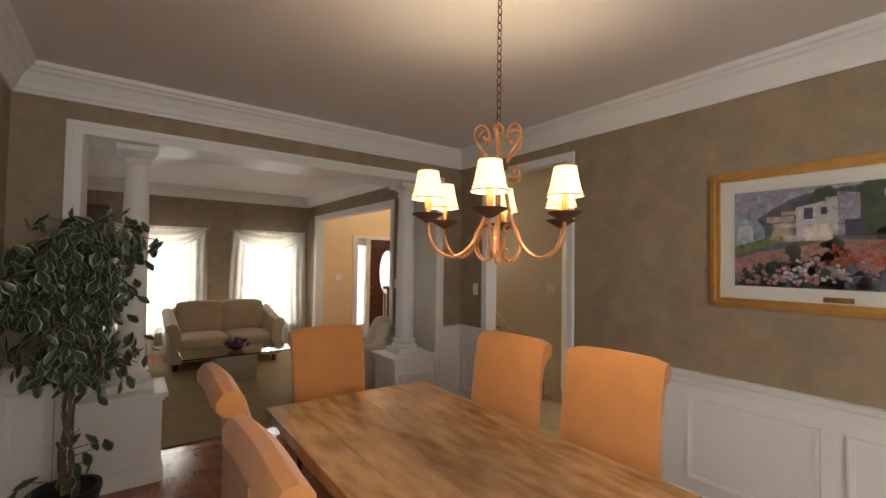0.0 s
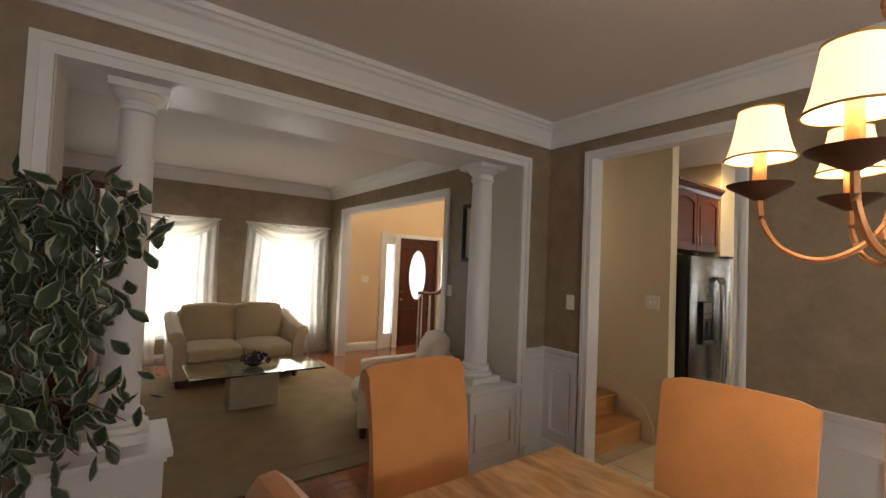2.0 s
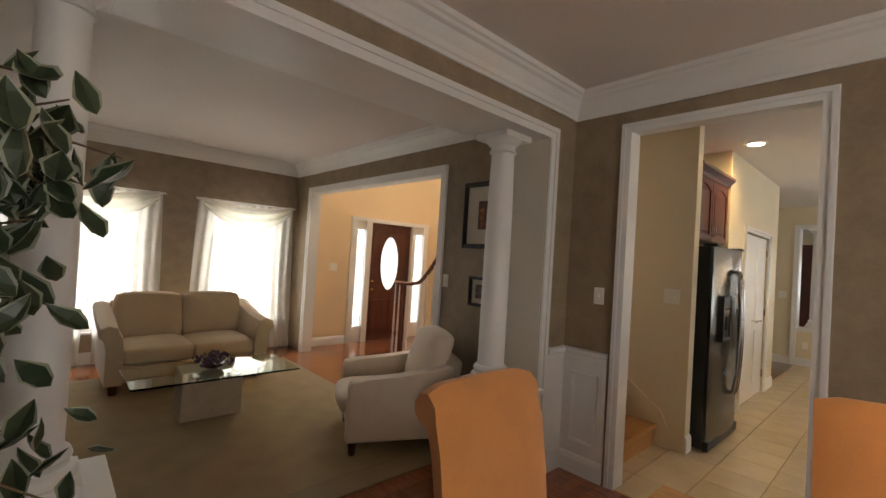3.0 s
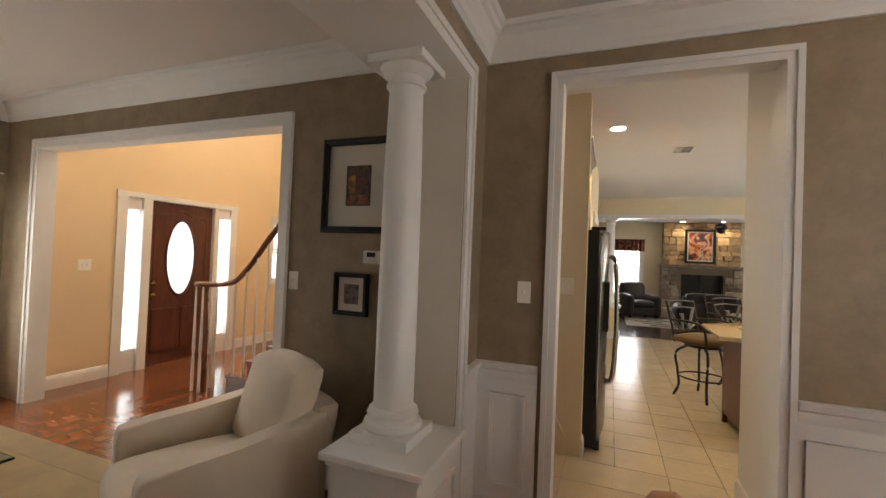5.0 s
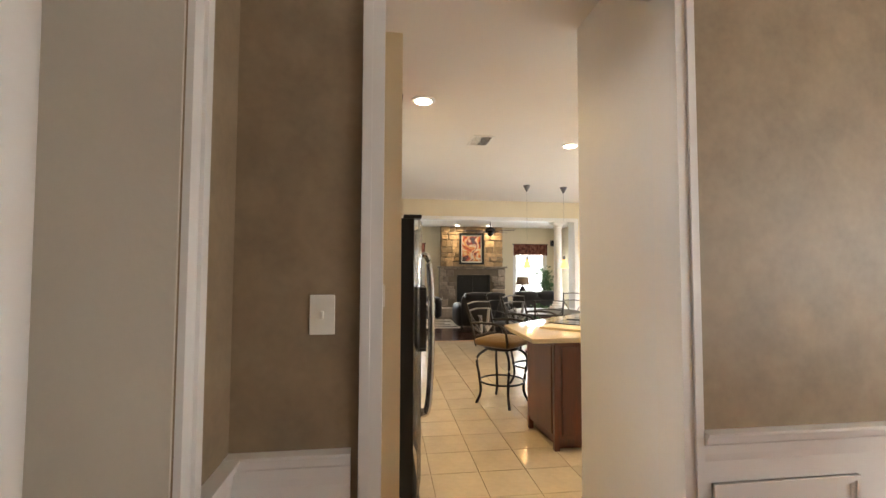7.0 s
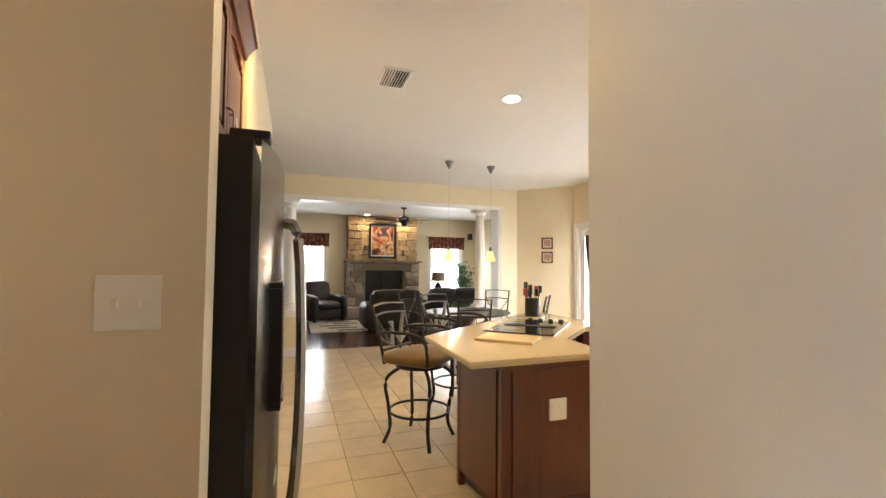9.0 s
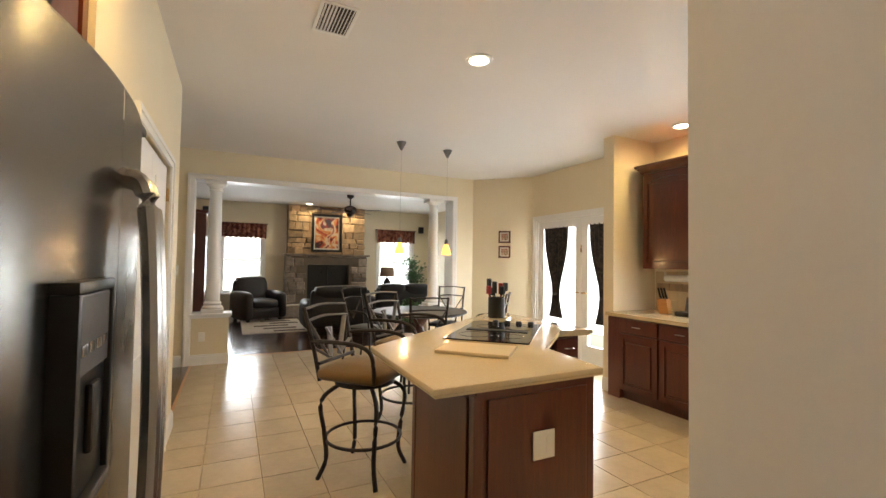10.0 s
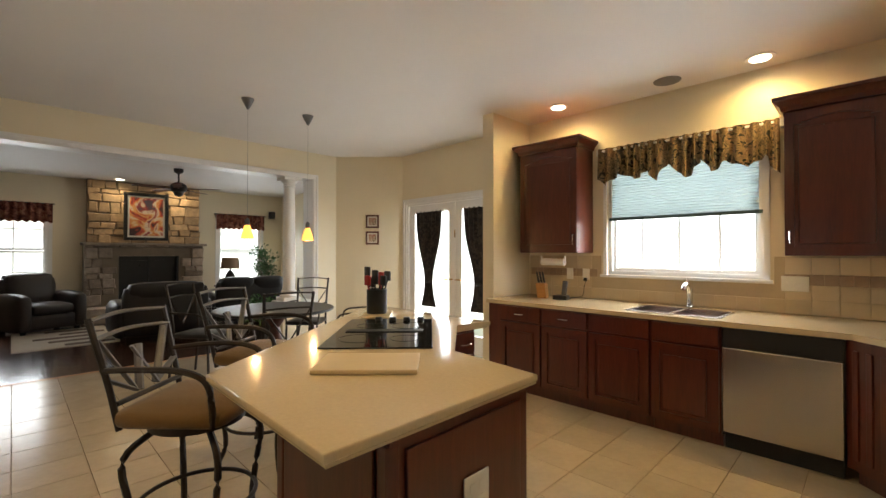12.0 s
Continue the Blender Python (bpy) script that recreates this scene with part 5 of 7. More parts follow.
ART_A = blotched("print_autumn", [(0.04, 0.035, 0.04), (0.09, 0.06, 0.05), (0.16, 0.08, 0.05), (0.07, 0.05, 0.06)], 9, 0.4)
ART_B = blotched("print_lane", [(0.03, 0.03, 0.04), (0.14, 0.11, 0.12), (0.24, 0.20, 0.22), (0.10, 0.05, 0.04)], 14, 0.4)
autumn, slab = framed("framed_print", "large black framed print with a wide mat", "x", 3.22, -1, 4.372, 4.894, 1.608, 2.205, 0.042, 0.13, BLACKFRAME, ART_A, 0.03, "living room prints")
for nm, color, shape in (("print_wall", (0.42, 0.17, 0.05), (4.655, 1.86, 4.705, 1.97)), ("print_ground", (0.26, 0.10, 0.05), (4.56, 1.79, 4.70, 1.85))):
    bm = bmesh.new()
    slab(bm, *shape, 0.0145, 0.0152)
    part(nm, bm, blotched(nm + "_ink", [tuple(c * f for c in color) for f in (0.5, 1, 1.3)], 14, 0.5), autumn)
framed("framed_print", "small black framed print on the wall", "x", 3.22, -1, 4.530, 4.774, 1.098, 1.361, 0.028, 0.042, BLACKFRAME, ART_B, 0.03, "living room prints")
th = thing("thermostat", "small white thermostat on the wall", "thermostat")
part("case", rbox(3.195, 4.46, 1.425, 3.2195, 4.57, 1.505, 0.004), PLASTIC, th)
bm = bmesh.new()
box(bm, 3.1935, 4.485, 1.465, 3.1948, 4.545, 1.493)
part("display", bm, BLACKPL, th)
hutch = thing("tall_cabinet", "tall dark wooden cabinet against the wall", "cabinet")
part("body", rbox(-0.42, 6.3, 0.06, 0.14, 7.1, 2.12, 0.008), MAHOG, hutch)
part("plinth", rbox(-0.40, 6.32, 0.0, 0.12, 7.08, 0.06, 0.004), MAHOG, hutch)
part("cornice", rbox(-0.45, 6.27, 2.12, 0.17, 7.13, 2.18, 0.012), MAHOG, hutch)


# ---- back stairs and foyer stairs ----
def stairs(name, label, x0, x1, y0, dy, rise, run, count, tread_mat, riser_mat):
    ob = thing(name, label, "stairs")
    for k in range(count):
        ya, yb = y0 + dy * run * k, y0 + dy * run * (k + 1)
        lo, hi = sorted((ya, yb))
        nose = (lo - 0.025, hi) if dy > 0 else (lo, hi + 0.025)
        part("tread", rbox(x0, nose[0], rise * (k + 1) - 0.03, x1, nose[1], rise * (k + 1), 0.008), tread_mat, ob)
        bm = bmesh.new()
        box(bm, x0 + 0.001, lo + 0.002, 0 if k == 0 else rise * k + 0.0005, x1 - 0.001, hi - 0.002, rise * (k + 1) - 0.0305)
        part("riser", bm, riser_mat if k > 1 else tread_mat, ob)
    return ob


stairs("back_stairs", "golden oak back stairs that climb beside the hall wall", 3.46, 4.365, 3.56, 1, 0.185, 0.26, 7, STAIRWOOD, WHITE)
bm = bmesh.new()
poly = [(3.44, 0.0), (3.44, 0.14), (3.52, 0.30), (5.1, 1.42), (5.1, 1.30), (3.60, 0.20), (3.56, 0.0)]
a = [bm.verts.new((4.368, y, z)) for y, z in poly]
b = [bm.verts.new((4.389, y, z)) for y, z in poly]
bm.faces.new(a)
bm.faces.new(b[::-1])
for k in range(len(poly)):
    bm.faces.new((a[k], a[(k + 1) % len(poly)], b[(k + 1) % len(poly)], b[k]))
tagged(link_mesh("trim_stair_skirt", bm, CREAM), "sloping skirt board beside the back stairs", "trim", kind="structure")
front = stairs("front_stairs", "red oak front stairs with white risers", 4.30, 5.30, 6.75, -1, 0.18, 0.27, 7, RAILWOOD, WHITE)
balustrade = thing("stair_balustrade", "brown handrail with a volute on white balusters", "balustrade")
rail = curve([(4.34, 7.10, 1.10), (4.22, 7.12, 1.10), (4.20, 7.00, 1.10), (4.28, 6.94, 1.10), (4.33, 6.85, 1.11), (4.33, 6.70, 1.16), (4.33, 6.5, 1.35), (4.33, 6.24, 1.66), (4.33, 5.9, 2.0), (4.33, 5.3, 2.5), (4.33, 4.9, 2.8)], 8)
part("handrail", tube(bmesh.new(), rail, 0.033, 10, None, 0.8), RAILWOOD, balustrade, smooth=True)
part("newel_post", lathe(bmesh.new(), [(0.045, 0), (0.045, 0.22), (0.03, 0.25), (0.038, 0.3), (0.036, 0.6), (0.022, 0.9), (0.03, 0.94), (0.02, 0.98), (0.028, 1.08)], 16, (4.25, 7.03, 0)), RAILWOOD, balustrade, "turned brown newel post", True)
bal_prof = lambda h: [(0.016, 0), (0.016, h * 0.3), (0.010, h * 0.34), (0.017, h * 0.40), (0.012, h * 0.7), (0.009, h)]
for x, y in ((4.19, 7.0), (4.20, 7.11), (4.32, 7.13), (4.35, 7.03), (4.30, 6.93)):
    part("baluster", lathe(bmesh.new(), bal_prof(1.085), 8, (x, y, 0)), WHITE, balustrade, smooth=True)
for k in range(12):
    y = 6.70 - 0.135 * k
    z0 = 0.18 * (int((6.775 - y) / 0.27) + 1)
    z1 = 1.14 + (6.70 - y) * 1.04 - 0.02
    part("baluster", lathe(bmesh.new(), bal_prof(z1 - z0), 8, (4.33, y, z0)), WHITE, balustrade, smooth=True)

for ob in (front, balustrade):
    ob.matrix_world = pose(-0.04, 0.05, 0)


# ---- kitchen ----
def pull(bm, c, way, length=0.10, out=(0, 1, 0), r=0.005):
    """A bowed bar handle."""
    c, way, out = Vector(c), Vector(way), Vector(out)
    tube(bm, curve([c - way * length / 2, c - way * length * 0.42 + out * 0.026, c + out * 0.03, c + way * length * 0.42 + out * 0.026, c + way * length / 2], 4), r, 6)
    return bm


fridge = thing("refrigerator", "stainless side-by-side refrigerator with black sides", "refrigerator", pose(4.546, 3.168, 0))
part("body", rbox(0, 0.075, 0.02, 0.91, 0.78, 1.75, 0.006), BLACKPL, fridge, "black painted case")
part("grille", rbox(0.01, 0.03, 0.01, 0.90, 0.075, 0.09, 0.004), BLACKPL, fridge)
for x0, x1 in ((0.004, 0.418), (0.424, 0.906)):
    def front_face(u, v, x0=x0, x1=x1):
        x = x0 + (x1 - x0) * u
        return (x, 0.055 - 0.056 * (1 - (2 * (x / 0.91) - 1) ** 2) ** 0.85, 0.10 + 1.645 * v)
    bm = sheet(front_face, 22, 2, 0.0)
    bmesh.ops.solidify(bm, geom=bm.faces[:], thickness=-0.02)
    leaf = part("door", bm, STEEL, fridge, "brushed steel door", True)
    hx = 0.385 if x0 < 0.1 else 0.455
    part("door_handle", tube(bmesh.new(), curve([(hx, -0.002, 0.45), (hx, -0.055, 0.52), (hx, -0.075, 1.0), (hx, -0.055, 1.48), (hx, -0.002, 1.55)], 8), 0.019, 8), STEEL, leaf, smooth=True)
bm = bmesh.new()
frame_bars(bm, 0.125, 0.93, 0.350, 1.33, 0.020, lambda q, a, b, c, d: rbox(a, -0.012, b, c, 0.05, d, 0.004, 2, q))
dispenser = part("dispenser", bm, BLACKPL, fridge, "black ice and water dispenser frame", True)
bm = bmesh.new()
box(bm, 0.144, -0.002, 0.949, 0.331, 0.05, 1.17)
part("cavity", bm, FIREBOX, dispenser, "dark recess for glasses")
part("control_panel", rbox(0.146, -0.008, 1.172, 0.329, 0.05, 1.308, 0.004), GREYIRON, dispenser, "dark grey control panel")
part("ice_lever", rbox(0.212, -0.014, 1.03, 0.262, -0.001, 1.15, 0.006), BLACKPL, dispenser)
part("drip_tray", rbox(0.148, -0.018, 0.951, 0.327, -0.001, 0.964, 0.003), GREYIRON, dispenser)
for k in range(4):
    part("button", rbox(0.160 + 0.042 * k, -0.0105, 1.205, 0.185 + 0.042 * k, -0.007, 1.225, 0.002), STEEL, dispenser)
for x in (0.06, 0.85):
    part("hinge_cover", rbox(x - 0.05, 0.03, 1.75, x + 0.05, 0.14, 1.775, 0.008), BLACKPL, fridge)


def cab_door(u0, z0, u1, z1, y, parent, arch=False, handle=None, name="door"):
    """Raised-panel front in the plane y, facing +y, with frame, raised panel and pull."""
    bm = bmesh.new()
    frame_bars(bm, u0, z0, u1, z1, 0.052, lambda q, a, b, c, d: box(q, a, y, b, c, y + 0.02, d))
    if arch:
        n = 10
        for k in range(n):
            ua, ub = u0 + 0.052 + (u1 - u0 - 0.104) * k / n, u0 + 0.052 + (u1 - u0 - 0.104) * (k + 1) / n
            drop = 0.05 * (2 * (k + 0.5) / n - 1) ** 2
            box(bm, ua, y + 0.0005, z1 - 0.053 - drop, ub, y + 0.0195, z1 - 0.051)
    box(bm, u0 + 0.05, y + 0.001, z0 + 0.05, u1 - 0.05, y + 0.008, z1 - 0.05)
    leaf = part(name, bm, CHERRY, parent)
    if u1 - u0 > 0.2 and z1 - z0 > 0.25:
        part("raised_panel", rbox(u0 + 0.075, y + 0.0085, z0 + 0.075, u1 - 0.075, y + 0.017, z1 - 0.085 - (0.03 if arch else 0), 0.008), CHERRY, leaf)
    if handle:
        hx, hz, way = handle
        part("handle", pull(bmesh.new(), (hx, y + 0.02, hz), way), CHROME, leaf, "nickel bar pull", True)
    return leaf


def base_cabinet(x0, x1, drawer=True, side=1, label="cherry base cabinet with one drawer and one door"):
    ob = thing("base_cabinet", label, "cabinet", None, "sink wall base cabinets")
    y = -0.68
    bm = bmesh.new()
    box(bm, x0 + 0.001, -1.42, 0.10, x1 - 0.001, y, 0.838)
    part("body", bm, CHERRY, ob)
    bm = bmesh.new()
    box(bm, x0 + 0.001, -1.36, 0.0, x1 - 0.001, y - 0.06, 0.0995)
    part("toe_kick", bm, MAHOG, ob)
    dr = part("drawer_front", rbox(x0 + 0.012, y + 0.0005, 0.69, x1 - 0.012, y + 0.02, 0.825, 0.006), CHERRY, ob)
    if drawer:
        part("handle", pull(bmesh.new(), ((x0 + x1) / 2, y + 0.02, 0.757), (1, 0, 0)), CHROME, dr, "nickel bar pull", True)
    cab_door(x0 + 0.012, 0.115, x1 - 0.012, 0.675, y + 0.0005, ob)
    return ob


for x0, x1, dr in ((6.476, 6.943, True), (6.024, 6.476, True), (5.528, 6.024, False), (5.071, 5.528, False)):
    base_cabinet(x0, x1, dr, 1, "cherry base cabinet with one drawer and one door" if dr else "cherry sink base cabinet with a false drawer front")
filler = thing("cabinet_filler", "cherry filler strip beside the wall", "cabinet panel")
part("strip", rbox(6.945, -1.42, 0.0, 7.098, -0.685, 0.838, 0.003), CHERRY, filler)
dw = thing("dishwasher", "stainless dishwasher with a black control strip", "dishwasher")
part("body", rbox(4.455, -1.40, 0.10, 5.068, -0.70, 0.836, 0.004), BLACKPL, dw)
part("door", rbox(4.46, -0.699, 0.13, 5.063, -0.665, 0.70, 0.008), STEEL, dw, "brushed steel door")
part("control_strip", rbox(4.46, -0.699, 0.705, 5.063, -0.668, 0.832, 0.006), BLACKPL, dw)
part("toe_kick", rbox(4.46, -1.3, 0.0, 5.063, -0.74, 0.10, 0.003), BLACKPL, dw)
corner = thing("corner_cabinet", "cherry corner cabinet set at an angle", "cabinet")
bm = bmesh.new()
prism(bm, [(4.448, -1.42), (4.448, -0.69), (4.08, -0.32), (3.57, -0.32), (3.57, -1.42)], 0.10, 0.838)
part("body", bm, CHERRY, corner)
bm = bmesh.new()
prism(bm, [(4.40, -1.42), (4.40, -0.74), (4.05, -0.38), (3.57, -0.38), (3.57, -1.42)], 0.0, 0.0995)
part("toe_kick", bm, MAHOG, corner)
for k in range(5):
    u = 0.06 + 0.08 * k
    fl = part("flute", rbox(-0.018, 0.0, 0.16, 0.018, 0.010, 0.78, 0.006), CHERRY, corner)
    fl.matrix_local = pose(4.448 - u * 0.705, -0.69 + u * 0.708, 0, 0, 0, -45)
counter = thing("sink_counter", "cream solid-surface worktop along the sink wall", "countertop")
SINK = (5.10, 5.75, -1.22, -0.76)
bm = bmesh.new()
for b in ((SINK[1], KY + 0.002, 7.098, -0.64), (4.42, KY + 0.002, SINK[0], -0.64), (SINK[0], KY + 0.002, SINK[1], SINK[2]), (SINK[0], SINK[3], SINK[1], -0.64)):
    box(bm, b[0], b[1], 0.84, b[2], b[3], 0.876)
prism(bm, [(4.42, KY + 0.002), (4.42, -0.64), (4.05, -0.27), (3.565, -0.27), (3.565, KY + 0.002)], 0.84, 0.876)
part("slab", bm, COUNTER, counter)
sink = thing("kitchen_sink", "double-bowl stainless steel sink", "sink")
bm = bmesh.new()
frame_bars(bm, SINK[0] - 0.012, SINK[2] - 0.012, SINK[1] + 0.012, SINK[3] + 0.012, 0.03, lambda q, a, b, c, d: box(q, a, b, 0.8765, c, d, 0.880))
box(bm, 5.41, SINK[2] + 0.01, 0.8766, 5.44, SINK[3] - 0.01, 0.8798)
part("rim", bm, STEEL, sink)
for x0, x1 in ((5.115, 5.41), (5.44, 5.735)):
    bm = bmesh.new()
    y0, y1, zb = SINK[2] + 0.012, SINK[3] - 0.012, 0.71
    box(bm, x0, y0, zb - 0.003, x1, y1, zb)
    box(bm, x0, y0, zb, x0 + 0.003, y1, 0.876)
    box(bm, x1 - 0.003, y0, zb, x1, y1, 0.876)
    box(bm, x0 + 0.003, y0, zb, x1 - 0.003, y0 + 0.003, 0.876)
    box(bm, x0 + 0.003, y1 - 0.003, zb, x1 - 0.003, y1, 0.876)
    part("bowl", bm, STEEL, sink)
faucet = thing("faucet", "nickel pull-out kitchen faucet", "faucet", pose(5.43, -1.30, 0.8762))
part("base", lathe(bmesh.new(), [(0.034, 0), (0.034, 0.012), (0.024, 0.02), (0.022, 0.12), (0.026, 0.15), (0.018, 0.17)]), CHROME, faucet, smooth=True)
part("spout", tube(bmesh.new(), curve([(0, 0.0, 0.12), (0, 0.06, 0.19), (0, 0.13, 0.195), (0, 0.17, 0.165)], 6), 0.017, 10), CHROME, faucet, smooth=True)
part("lever", tube(bmesh.new(), [(0, 0, 0.165), (0.02, -0.02, 0.22), (0.03, -0.015, 0.235)], 0.007, 8), CHROME, faucet, smooth=True)


def wall_cabinet(x0, x1, z0, z1, doors, label, handle_side):
    ob = thing("wall_cabinet", label, "cabinet", None, "wall cabinets")
    y = -1.125
    bm = bmesh.new()
    box(bm, x0, KY + 0.002, z0, x1, y - 0.001, z1)
    part("body", bm, CHERRY, ob)
    w = (x1 - x0) / doors
    for k in range(doors):
        u0, u1 = x0 + k * w + 0.004, x0 + (k + 1) * w - 0.004
        hx = u0 + 0.03 if handle_side < 0 else u1 - 0.03
        cab_door(u0, z0 + 0.006, u1, z1 - 0.03, y, ob, True, (hx, z0 + 0.13, (0, 0, 1)))
    bm = bmesh.new()
    prof = [(0.0, -0.02), (0.012, -0.02), (0.02, 0.01), (0.05, 0.045), (0.06, 0.05), (0.06, 0.075), (0.0, 0.075)]
    extrude_profile(bm, prof, (x0, y + 0.021), (x1, y + 0.021), (0, 1), -1, -1, z1)
    extrude_profile(bm, prof, (x1, y + 0.021), (x1, KY + 0.002), (1, 0), -1, 0, z1)
    extrude_profile(bm, prof, (x0, KY + 0.002), (x0, y + 0.021), (-1, 0), 0, -1, z1)
    box(bm, x0, KY + 0.003, z1 + 0.0005, x1, y + 0.021, z1 + 0.074)
    part("crown", bm, CHERRY, ob)
    return ob


wall_cabinet(6.35, 7.01, 1.34, 2.395, 1, "cherry wall cabinet with an arched panel door", -1)
wall_cabinet(3.70, 4.775, 1.32, 2.355, 2, "cherry wall cabinet with two arched panel doors", 1)
fc = thing("wall_cabinet", "cherry cabinet above the refrigerator with two doors", "cabinet", None, "wall cabinets")
bm = bmesh.new()
box(bm, 4.515, 3.40, 1.82, 5.535, 4.045, 2.42)
part("body", bm, CHERRY, fc)
for u0, u1, hx in ((4.52, 5.02, 4.99), (5.03, 5.53, 5.06)):
    d = cab_door(-u1, 1.83, -u0, 2.40, -3.40, fc, True, (-hx, 1.92, (0, 0, 1)))
    d.matrix_local = pose(0, 0, 0, 0, 0, 180)
bm = bmesh.new()
extrude_profile(bm, [(0.0, -0.02), (0.012, -0.02), (0.02, 0.01), (0.05, 0.045), (0.06, 0.05), (0.06, 0.075), (0.0, 0.075)], (4.515, 3.38), (5.535, 3.38), (0, -1), 0, 0, 2.42)
part("crown", bm, CHERRY, fc)

# backsplash
splash = tagged(new("backsplash"), "cream wall tiles with a brown mosaic band", "backsplash", kind="structure")
bm = bmesh.new()
box(bm, 3.565, KY + 0.0005, 0.877, KW[0] - 0.145, KY + 0.004, 1.31)
box(bm, KW[1] - 0.025, KY + 0.0005, 0.877, 7.098, KY + 0.004, 1.31)
box(bm, KW[0] - 0.145, KY + 0.0005, 0.877, KW[1] - 0.025, KY + 0.004, KW[2] - 0.03)
part("grout_bed", bm, GROUT, splash)
meshes = {}


def piece(name, size, mat, parent, at, bevel=0.0012):
    """A tile, board or stone that shares its mesh with its equals."""
    key = (name, size, mat.name)
    if key not in meshes:
        b = bmesh.new()
        sx, sy, sz = size
        box(b, -sx / 2 + bevel, -sy / 2 + bevel, 0, sx / 2 - bevel, sy / 2 - bevel, sz)
        me = bpy.data.meshes.new(name)
        lower = [v for v in b.verts if v.co.z == 0]
        for v in lower:
            v.co.x += bevel * (1 if v.co.x > 0 else -1)
            v.co.y += bevel * (1 if v.co.y > 0 else -1)
        b.to_mesh(me)
        b.free()
        me.materials.append(mat)
        meshes[key] = me
    ob = new(name, meshes[key])
    ob.parent = parent
    ob.matrix_local = at
    return ob


for row, (z0, z1, mat, w) in enumerate(((0.880, 0.985, SPLASH, 0.155), (0.988, 1.096, SPLASH, 0.155), (1.099, 1.176, BAND, 0.078), (1.179, 1.306, SPLASH, 0.155))):
    n = int((7.095 - 3.57) / w)
    for k in range(n):
        x = 3.57 + w * (k + 0.5)
        if z1 > KW[2] - 0.03 and KW[0] - 0.07 - w / 2 < x + 0.085 < KW[1] + 0.07 + w / 2:
            continue
        if x < 4.0:
            continue
        piece("tile", (w - 0.003, z1 - z0, 0.004), mat, splash, pose(x, KY + 0.004, (z0 + z1) / 2, 90) @ pose(0, 0, 0, 0, 180, 0))
wall_plate("y", KY + 0.008, 1, 4.835, 1.105, 0.165, 0.115, 3)
wall_plate("y", KY + 0.008, 1, 6.505, 1.12, 0.075, 0.115, 1, True, "wall_outlet", "ivory wall outlet plate with a plugged cord")
wall_plate("y", KY + 0.008, 1, 6.685, 1.12, 0.075, 0.115, 1)

# window shade and valance
shade_thing = thing("cellular_shade", "pale cellular shade half lowered with a dark rail", "window shade")
def pleat(u, v):
    return (KW[0] + 0.012 + 1.241 * u, KY - 0.03 + 0.008 * (1 - 2 * abs((v * 26) % 1 - 0.5)), 1.685 + 0.63 * v)
part("cloth", sheet(pleat, 2, 104, 0.0), sheer("shade_cloth", (0.34, 0.43, 0.43), 0.03, 0.10), shade_thing)
part("bottom_rail", rbox(KW[0] + 0.012, KY - 0.045, 1.655, KW[1] - 0.012, KY - 0.012, 1.685, 0.004), material("teal_rail", (0.05, 0.09, 0.085), 0.6), shade_thing)
VALF = blotched("leaf_print_cloth", [(0.02, 0.02, 0.012), (0.08, 0.06, 0.03), (0.32, 0.21, 0.10), (0.11, 0.075, 0.035), (0.25, 0.16, 0.085)], 13, 0.9, None, 2.0)
val = thing("window_valance", "gathered leaf-print valance with pointed hem", "valance")
def valance_cloth(u, v):
    x = 4.91 + 1.43 * u
    tooth = abs(((u * 6.5 + 0.12 * math.sin(u * 19)) % 1) - 0.5) * 2
    drop = 0.25 + 0.11 * tooth + 0.02 * math.sin(u * 31) + (0.06 if u < 0.05 or u > 0.95 else 0.0)
    y = KY + 0.07 + (0.016 + 0.02 * v) * math.sin(u * 110 + 2 * math.sin(u * 17))
    return (x, y, 2.365 - drop * v)
part("cloth", sheet(valance_cloth, 200, 8, 0.0), VALF, val, smooth=True)
part("rod", tube(bmesh.new(), [(4.89, KY + 0.05, 2.345), (6.36, KY + 0.05, 2.345)], 0.012), WHITE, val)
for x in (4.90, 6.35):
    bm = bmesh.new()
    box(bm, x - 0.012, KY + 0.001, 2.30, x + 0.012, KY + 0.075, 2.36)
    part("bracket", bm, WHITE, val)

# island
ISLE = [(5.28, 2.258), (5.295, 1.382), (5.77, 1.335), (6.234, 0.819), (6.181, 0.547), (7.336, 0.547), (7.336, 0.743), (6.15, 2.24)]
BODY = [(5.305, 2.055), (5.325, 1.41), (5.8, 1.37), (6.308, 0.852), (6.266, 0.612), (7.071, 0.612), (5.842, 2.1)]
island = thing("kitchen_island", "cherry kitchen island with angled seating side", "kitchen island")
bm = bmesh.new()
prism(bm, BODY, 0.09, 0.854)
part("body", bm, CHERRY, island)
bm = bmesh.new()
cx, cy = 6.10, 1.30
prism(bm, [(cx + (x - cx) * 0.93, cy + (y - cy) * 0.93) for x, y in BODY], 0.0, 0.0895)
part("plinth", bm, MAHOG, island)
for x, y in ((5.325, 2.045), (5.345, 1.43), (5.832, 2.085)):
    part("corner_post", rbox(x - 0.022, y - 0.022, 0.0, x + 0.022, y + 0.022, 0.839, 0.006), CHERRY, island)
part("end_panel", rbox(-0.012, -0.27, 0.12, 0, 0.27, 0.82, 0.004), CHERRY, island).matrix_local = pose(5.3145, 1.735, 0, 0, 0, 1.8)
part("side_panel", rbox(-0.22, 0.0, 0.12, 0.22, 0.012, 0.82, 0.004), CHERRY, island).matrix_local = pose(5.578, 2.079, 0, 0, 0, 4.8)
